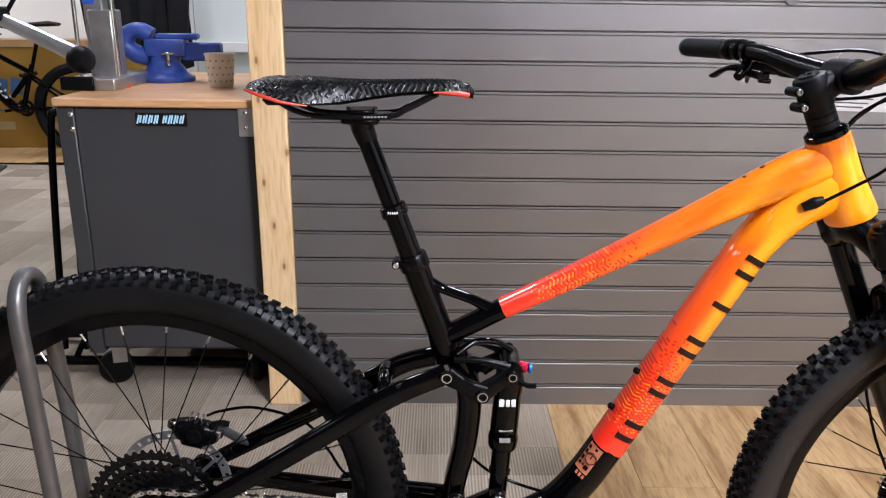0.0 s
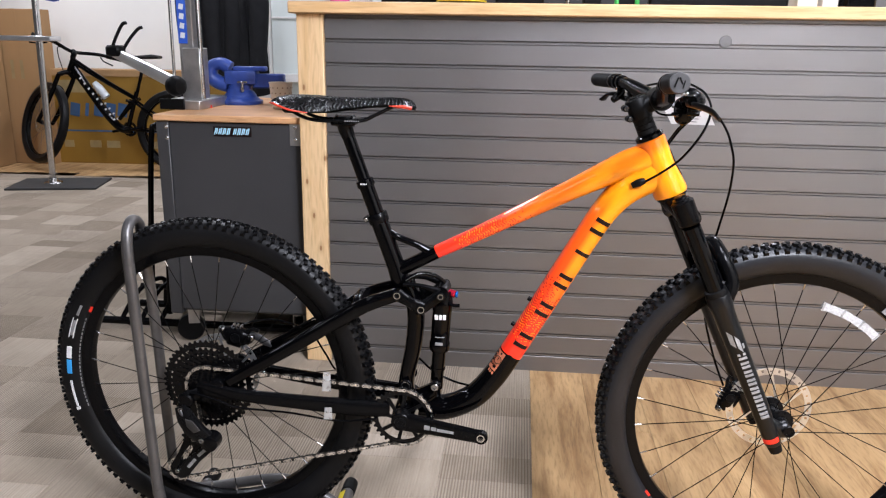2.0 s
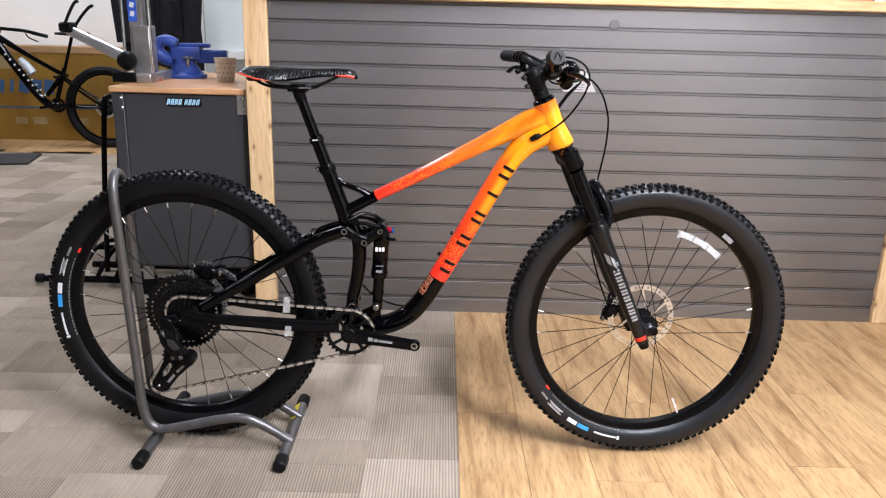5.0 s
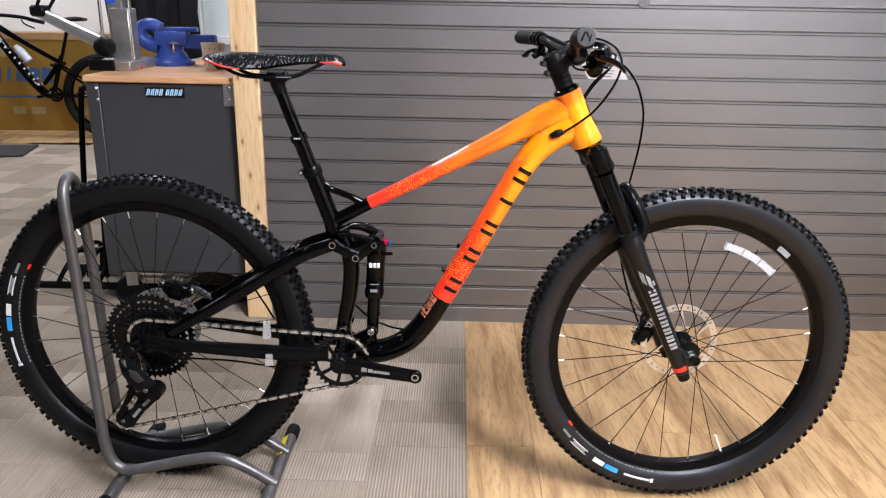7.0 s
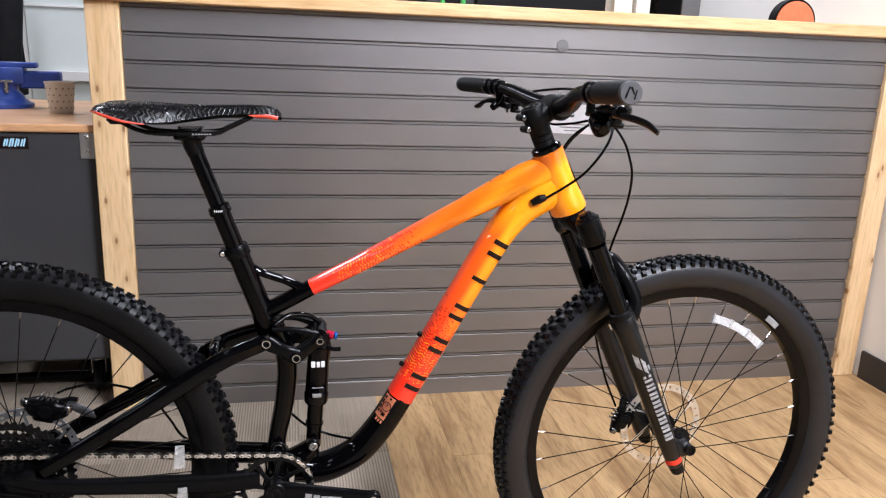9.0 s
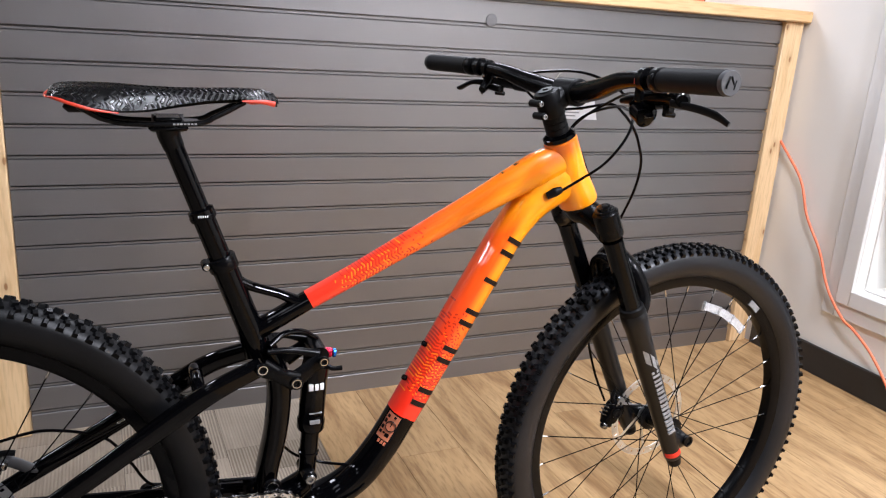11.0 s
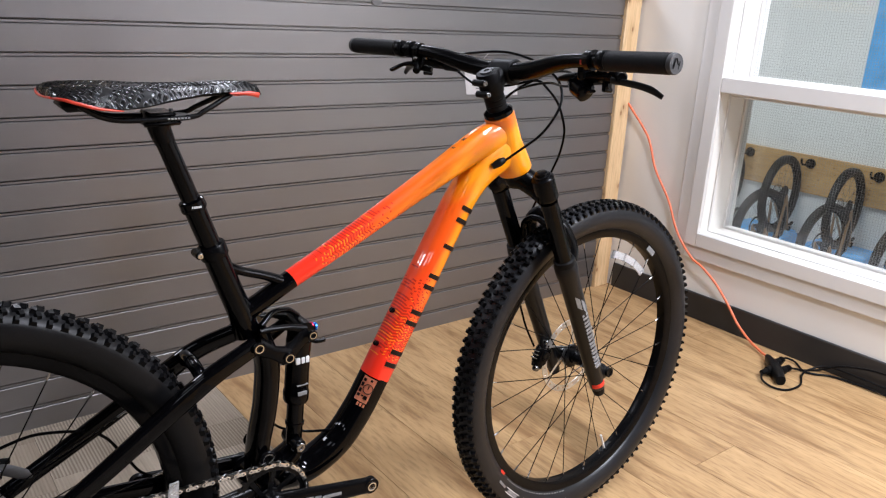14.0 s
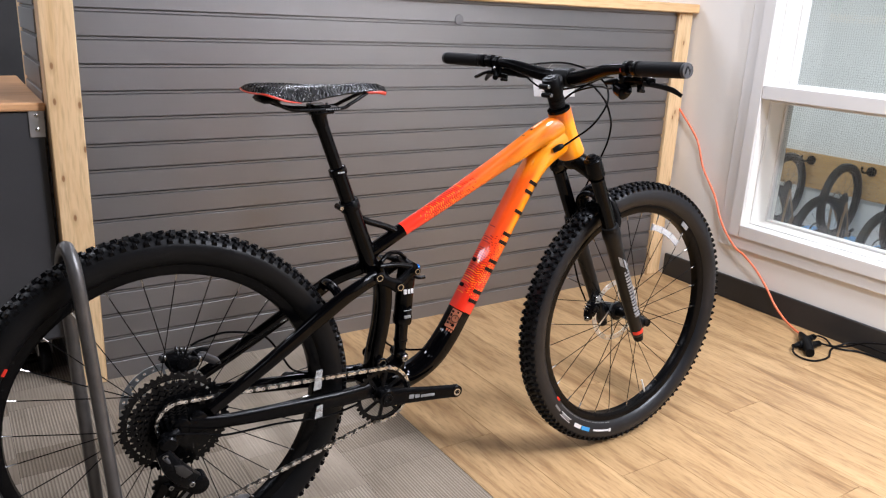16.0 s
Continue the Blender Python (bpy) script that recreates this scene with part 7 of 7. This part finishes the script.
# ---- cartons and repair stand at the back ----
carton = thing("bike_carton", pose(-3.08, 6.34, 0, 0, 0, 3) @ Matrix.Diagonal((0.87, 0.9, 0.905, 1)), "long yellow bicycle carton with blue printing", "carton")
part("box", span((-0.88, -0.12, 0), (1.05, 0.14, 0.905), 0.004), M["yellow"], carton)
part("lid_flap", span((-0.885, -0.128, 0.86), (1.055, 0.146, 0.925), 0.003), M["cardboard"], carton, "paler folded lid")
part("print_line", span((-0.88, -0.1225, 0.318), (1.05, -0.1205, 0.334)), M["yellow_blue"], carton)
for kx in range(5):
    part("print_block", new_box((0, 0, 0), (0.10 if kx != 1 else 0.035, 0.002, 0.13), 0.0, pose(-0.60 + kx * 0.125, -0.1225, 0.535, 0, 10, 0)), M["yellow_blue"], carton)
for x, w in ((-0.75, 0.10), (-0.48, 0.12), (-0.30, 0.14), (0.1, 0.16)):
    part("print_block", span((x, -0.1225, 0.16), (x + w, -0.1205, 0.23)), M["carton_print"], carton)
part("print_block", span((-0.78, -0.1225, 0.70), (-0.45, -0.1205, 0.82)), M["carton_print"], carton)
part("hand_hole", span((-0.37, -0.1225, 0.635), (-0.27, -0.1203, 0.668)), M["base"], carton)


def cardboard_box(x, y, w, d, h, yaw, marks):
    c = thing("cardboard_box", pose(x, y, 0, 0, 0, yaw), "plain brown cardboard box standing on end", "box", "cardboard boxes")
    part("box", span((-w / 2, -d / 2, 0), (w / 2, d / 2, h), 0.004), M["cardboard"], c)
    part("tape", span((-0.03, -d / 2 - 0.001, h * 0.55), (0.03, d / 2 + 0.001, h + 0.0012)), M["cardboard"], c)
    for i in range(marks):
        part("print", new_box((-w * 0.12 + i * 0.09, -d / 2 - 0.001, h * 0.62), (0.03, 0.001, 0.16)), M["carton_print"], c)


cardboard_box(-4.01, 6.18, 0.46, 0.18, 1.34, -2, 2)
cardboard_box(-4.34, 5.86, 0.44, 0.40, 1.66, 5, 0)
cardboard_box(-4.21, 5.48, 0.36, 0.31, 0.82, 30, 2)

rs = thing("repair_stand", pose(-3.156, 5.158, 0) @ Matrix.Scale(0.906, 4), "chrome bicycle repair stand on a black rubber base plate", "repair stand")
b = new_box((0, 0, 0.009), (0.72, 0.50, 0.018), 0.004, pose(0, 0, 0, 0, 0, 14))
part("base_plate", b, M["mat"], rs, "black base plate")
b = bmesh.new()
lathe(b, [(0.018, 0.075), (0.026, 0.072), (0.028, 0.040), (0.060, 0.034)], (-0.06, 0, 0), (0, 0, 1), 24)
part("socket", b, M["steel"], rs)
part("pole", new_rod((-0.06, 0, 0.02), (-0.03, 0, 1.72), 0.027, 20), M["steel"], rs, "chrome pole")
part("tool_tray", span((-0.30, -0.13, 1.195), (0.14, 0.03, 1.235), 0.006), M["alu"], rs, "clear tool tray")
part("clamp_arm", new_rod((-0.03, 0, 1.54), (0.10, -0.04, 1.54), 0.022, 14), M["alu"], rs)
part("clamp_jaw", new_tube([(0.09, -0.04, 1.54), (0.16, -0.05, 1.535), (0.20, -0.05, 1.53)], [0.03, 0.035, 0.022], 14), M["blue"], rs, "blue clamp jaw")
part("handle", new_rod((0.20, -0.05, 1.53), (0.27, -0.06, 1.525), 0.008, 10), M["matte"], rs)

# ---- coats, and the pale block partition behind the bench ----
structure("wall_partition", span((-1.278, 4.75, 0), (-0.369, 4.90, CEIL)), M["block"], "pale green painted partition behind the bench", "wall")
structure("trim", span((-1.378, 4.70, 0), (-1.283, 4.92, CEIL), 0.003), M["trim"], "white upright trim at the partition's edge", "trim")
structure("trim", span((-1.278, 4.70, 0.845), (-0.369, 4.748, 0.90), 0.003), M["trim"], "white ledge along the partition", "trim")
structure("trim", span((-1.278, 4.738, 1.255), (-0.369, 4.749, 1.267), 0.001), M["trim"], "thin joint strip on the partition", "trim")


def coat(x, y, z, yaw, w, h, seed):
    """A hanging black coat: a cloth sheet gathered at the top and folded, closed behind."""
    r = random.Random(seed)
    b = bmesh.new()
    rows = []
    ph = [r.uniform(0, 6.28) for _ in range(4)]
    for i in range(15):
        v = i / 14
        row = []
        for j in range(34):
            a = 2 * math.pi * j / 34
            half = w * (0.24 + 0.30 * min(1, v * 3.2) - 0.05 * v)
            fold = 1 + 0.16 * math.sin(5 * a + ph[0] + v * 1.5) + 0.10 * math.sin(9 * a + ph[1] - v * 2)
            row.append(b.verts.new((half * math.cos(a) * fold + 0.02 * math.sin(v * 4 + ph[2]), 0.095 * math.sin(a) * fold, -h * v + 0.03 * math.sin(2 * a + ph[3]) * v)))
        rows.append(row)
    for A, B in zip(rows, rows[1:]):
        for j in range(34):
            b.faces.new((A[j], A[(j + 1) % 34], B[(j + 1) % 34], B[j]))
    b.faces.new(rows[0][::-1]), b.faces.new(rows[-1])
    c = thing("coat", pose(x, y, z, 0, 0, yaw), "black coat hanging from a hook in folds", "coat", "hanging coats")
    part("body", b, M["cloth"], c)
    for s in (-1, 1):
        part("sleeve", new_tube(spline([(s * w * 0.36, -0.05, -0.12), (s * w * 0.50, -0.07, -0.40), (s * w * 0.46, -0.09, -0.78)], 6), [0.05, 0.065, 0.05], 12), M["cloth"], c)
    part("hook", new_tube(spline([(0, 0.0, -0.01), (0, 0.0, 0.05), (0, 0.06, 0.08)], 4), 0.006, 8), M["steel"], c)
    return c


rail_y = 4.45
coat(-1.55, rail_y, 1.735, 3, 0.30, 0.86, 2)
coat(-1.38, rail_y, 1.735, -3, 0.30, 0.94, 7)
rail = thing("coat_rail", Matrix(), "plain steel rail the coats hang from", "rail")
part("rail", new_rod((-1.80, rail_y + 0.06, 1.815), (-1.31, rail_y + 0.06, 1.815), 0.010, 12), M["galv"], rail)
part("bracket", new_rod((-1.33, rail_y + 0.06, 1.815), (-1.33, 4.705, 1.815), 0.009, 12), M["galv"], rail)

# ---- behind and on the counter ----
structure("wall_back_counter", span((-0.369, 4.75, 0), (WX, 4.90, CEIL)), M["shelf"], "dark grey display wall behind the counter", "wall")
TOP = UNDER + 0.038


def on_counter(name, x, y, label, category, bm, mat):
    return thing(name, pose(x, y, TOP + 0.001), label, category, bm=bm, material=mat)


b = bmesh.new()
lathe(b, [(0, 0.034), (0.004, 0.037), (0.13, 0.037), (0.15, 0.030), (0.165, 0.014), (0.19, 0.014), (0.192, 0.010)], (0, 0, 0), (0, 0, 1), 24)
on_counter("spray_bottle", -0.312, 2.60, "bright pink cleaner bottle on the counter", "bottle", b, M["pink"])
on_counter("flyer_box", -0.225, 2.62, "small white leaflet box on the counter", "box", span((-0.03, -0.03, 0), (0.03, 0.03, 0.17), 0.002), M["paper"])
on_counter("leaflet_box", -0.365, 2.66, "white leaflet box on the counter", "box", span((-0.02, -0.03, 0), (0.02, 0.03, 0.19), 0.002), M["paper"])
on_counter("display_board", -0.05, 2.68, "black display board on the counter", "display", span((-0.115, -0.012, 0), (0.125, 0.012, 0.35), 0.003), M["matte"])
b = bmesh.new()
tube(b, spline([(-0.055, 0, 0.11), (-0.03, -0.02, 0.03), (0.0, -0.03, 0.012), (0.035, -0.02, 0.03), (0.06, 0, 0.11)], 6), 0.0055, 10)
hel = thing("helmet", pose(0.155, 2.55, TOP + 0.012), "black cycling helmet with white straps", "helmet")
part("strap", b, M["decal"], hel)
b = bmesh.new()
lathe(b, [(0.025, 0.045), (0.03, 0.085), (0.07, 0.095), (0.12, 0.085), (0.16, 0.050), (0.172, 0.012)], (0, 0.02, -0.02), (0, 0, 1), 24)
part("shell", b, M["satin"], hel)
part("rim_band", new_tube([(0.092 * math.sin(a / 16 * 6.283), 0.02 + 0.092 * math.cos(a / 16 * 6.283), 0.014) for a in range(17)], 0.003, 8), M["yellow_tag"], hel)
on_counter("dark_case", 0.36, 2.64, "black case with a pale sticker on the counter", "case", span((-0.08, -0.05, 0), (0.10, 0.05, 0.20), 0.008), M["matte"])
b = new_rod((0, 0, 0), (0, 0, 0.24), 0.009, 14)
on_counter("steel_rod", 0.548, 2.62, "upright polished steel rod on the counter", "rod", b, M["steel"])
on_counter("black_box", 0.635, 2.64, "small black box on the counter", "box", span((-0.03, -0.04, 0), (0.035, 0.04, 0.16), 0.004), M["matte"])
g = thing("green_rack", pose(0.763, 2.60, TOP + 0.001), "bright green plastic display rack", "rack")
for x in (-0.037, 0.037):
    part("upright", new_rod((x, 0, 0), (x, 0, 0.30), 0.0085, 12), M["green"], g)
part("back_plate", span((-0.03, 0.012, 0.004), (0.03, 0.02, 0.28), 0.002), M["matte"], g)
scr = thing("monitor", pose(1.085, 2.60, TOP + 0.001), "black monitor standing on the counter, seen from behind", "monitor")
part("shell", span((-0.245, -0.02, 0.006), (0.245, 0.02, 0.32), 0.008), M["matte"], scr)
part("foot", span((-0.10, -0.06, 0), (0.10, 0.08, 0.010), 0.003), M["matte"], scr)
on_counter("beige_box", 1.392, 2.62, "plain beige box on the counter", "box", span((-0.035, -0.05, 0), (0.035, 0.05, 0.22), 0.003), M["cup"])
on_counter("white_stand", 1.47, 2.60, "white upright display stand", "display", span((-0.028, -0.03, 0), (0.028, 0.03, 0.34), 0.003), M["trim"])
on_counter("black_printer", 1.565, 2.62, "black receipt printer on the counter", "printer", span((-0.05, -0.06, 0), (0.06, 0.06, 0.15), 0.010), M["satin"])
b = bmesh.new()
structure("wall_slat_far", span((1.66, 3.6, 0), (WX, 3.66, CEIL)), M["panel"], "grey slat board wall behind the counter", "wall")
reel = thing("cord_reel", pose(2.09, 2.58, TOP + 0.002), "round orange cord reel with a dark rim", "cord reel")
b = bmesh.new()
lathe(b, [(-0.02, 0.080), (-0.02, 0.088), (0.02, 0.088), (0.02, 0.080)], (0, 0, 0.0885 - 0.072), YAX, 36)
for v in b.verts:
    v.co.z = max(v.co.z, 0.0)
part("rim", b, M["matte"], reel)
b = bmesh.new()
lathe(b, [(-0.024, 0.076), (-0.024, 0.080), (0.024, 0.080), (0.024, 0.076)], (0, 0, 0.0885 - 0.072), YAX, 36)
for v in b.verts:
    v.co.z = max(v.co.z, 0.001)
part("spool", b, M["orange_cord"], reel)

# ---- orange cord, three-way plug and black leads by the wall ----
cord = thing("extension_cord", pose(2.082, 1.231, 0), "orange extension cord draped down the white wall", "extension cord")
cp = [(2.206, 2.150, 0.80), (2.204, 2.114, 0.769), (2.206, 2.017, 0.669), (2.206, 1.962, 0.552), (2.206, 1.880, 0.443), (2.198, 1.828, 0.355), (2.196, 1.785, 0.298), (2.195, 1.726, 0.246), (2.194, 1.677, 0.225), (2.200, 1.614, 0.179), (2.198, 1.549, 0.119), (2.190, 1.492, 0.062), (2.176, 1.43, 0.024), (2.150, 1.37, 0.012), (2.108, 1.309, 0.016)]
part("lead", new_tube(spline([(x - 2.05, y - 1.25, z) for x, y, z in cp], 10), 0.0046, 10), M["orange_cord"], cord)
b = bmesh.new()
tube(b, spline([(0.062, 0.063, 0.017), (0.040, 0.043, 0.018), (0.000, 0.005, 0.021), (-0.040, -0.033, 0.021), (-0.078, -0.068, 0.018)], 5), [0.008, 0.013, 0.019, 0.018, 0.015], 14, flat=[0.009, 0.014, 0.021, 0.020, 0.016], side=(0, 0, 1), square=2.6)
for st, e in (((0.010, 0.008, 0.020), (0.082, 0.018, 0.020)), ((-0.034, -0.030, 0.020), (0.040, -0.032, 0.020)), ((-0.020, -0.008, 0.020), (-0.078, 0.002, 0.018))):
    tube(b, [st, Vector(st).lerp(Vector(e), 0.55), Vector(st).lerp(Vector(e), 0.6), e], [0.016, 0.014, 0.010, 0.008], 12)
socket = part("three_way_socket", b, M["matte"], cord, "black three-way socket")
for f0 in (0.66, 0.76, 0.86):
    for st, e in (((0.010, 0.008, 0.020), (0.082, 0.018, 0.020)), ((-0.034, -0.030, 0.020), (0.040, -0.032, 0.020))):
        d = Vector(e) - Vector(st)
        part("strain_ring", lathe(bmesh.new(), [(0, 0.0118), (0.004, 0.0118)], Vector(st) + d * f0, d, 12), M["matte"], socket)
leads = thing("power_leads", pose(2.081, 1.130, 0), "black power leads lying on the floor", "power lead")
for pts in ([(0.082, 0.118, 0.020), (0.118, 0.122, 0.014), (0.128, 0.095, 0.008), (0.090, 0.045, 0.006), (0.098, 0.010, 0.006), (0.140, -0.045, 0.006), (0.150, -0.20, 0.008), (0.148, -0.42, 0.006)], [(0.040, 0.068, 0.020), (0.065, 0.062, 0.012), (0.095, 0.045, 0.006), (0.140, 0.012, 0.010), (0.150, -0.06, 0.050), (0.152, -0.20, 0.075), (0.154, -0.42, 0.05)], [(-0.078, 0.102, 0.018), (-0.108, 0.080, 0.010), (-0.120, 0.040, 0.006), (-0.095, 0.000, 0.005), (-0.020, -0.005, 0.005), (0.055, 0.030, 0.006), (0.110, 0.030, 0.012), (0.148, -0.02, 0.03), (0.152, -0.20, 0.03)]):
    part("lead", new_tube(spline(pts, 8), 0.0036, 8), M["matte"], leads)

# ---- lower storey seen through the window ----
FX, FZ = 6.55, -1.95
structure("wall_beyond", span((FX, -1.5, FZ), (FX + 0.15, 7.4, 3.0)), M["far_wall"], "white wall of the lower storey beyond the window", "wall")
structure("floor_beyond", span((WX + 0.2, -1.5, FZ - 0.1), (FX, 7.4, FZ)), M["far_wall"], "pale floor of the lower storey beyond the window", "floor")
structure("wall_beyond_side", span((WX + 0.2, 7.4, FZ), (FX + 0.15, 7.55, 3.0)), M["far_wall"], "white end wall beyond the window", "wall")
structure("wall_beyond_near", span((WX + 0.2, -1.65, FZ), (FX + 0.15, -1.5, 3.0)), M["far_wall"], "white near end wall beyond the window", "wall")
structure("wall_beyond_under", span((WX + 0.205, -1.5, FZ), (WX + 0.22, 7.4, -0.12)), M["far_wall"], "white wall under the window on the lower storey", "wall")
structure("ceiling_beyond", span((WX + 0.2, -1.5, 2.6), (FX, 7.4, 2.7)), M["far_wall"], "white ceiling beyond the window", "ceiling")
board = thing("hook_board", pose(FX - 0.02, 3.13, -0.157), "long pine board carrying bicycle hooks", "board")
part("plank", span((-0.02, -1.9, -0.17), (0.018, 1.9, 0.17), 0.004), M["pine_far"], board)
for k in range(6):
    y = -1.5 + k * 0.6
    b = new_tube(spline([(-0.02, y, 0.10), (-0.14, y, 0.10), (-0.19, y, 0.12), (-0.20, y, 0.16)], 5), 0.010, 10)
    lathe(b, [(0, 0.045), (0.012, 0.045), (0.016, 0.030)], (-0.02, y, 0.10), (-1, 0, 0), 16)
    part("hook", b, M["matte"], board)
hung = simple_bike("hanging_bicycle", "used bicycle hung by one wheel from a wall hook", M["frame_tan"], "hanging bicycles")
for k in range(6):
    m = pose(FX - 0.37, 2.35 + k * 0.57, -0.317, 0, 0, 4) @ pose(0, 0, 0, 0, 90, 0) @ pose(0, 0, -0.35)
    if k == 0:
        hung.matrix_basis = m
    else:
        copy_thing(hung, m)
    copy_thing(hung, pose(FX - 0.62, 2.34 + k * 0.575, -0.587, 0, 0, -6) @ pose(0, 0, 0, 0, 90, 0) @ pose(0, 0, -0.35))
for k in range(3):
    y = 2.23 + k * 0.72
    b = span((-0.16, -0.26, 0), (0.16, 0.26, 1.27), 0.03)
    thing("blue_crate", pose(FX - 0.2, y, FZ), "tall bright blue covered crate on the floor", "crate", "blue crates", bm=b, material=M["tarp"])
thing("blue_banner", pose(FX - 0.012, 2.75, 1.45), "tall blue wall banner", "banner", bm=span((-0.006, -0.40, -0.85), (0.006, 0.40, 0.85), 0.002), material=M["tarp"])
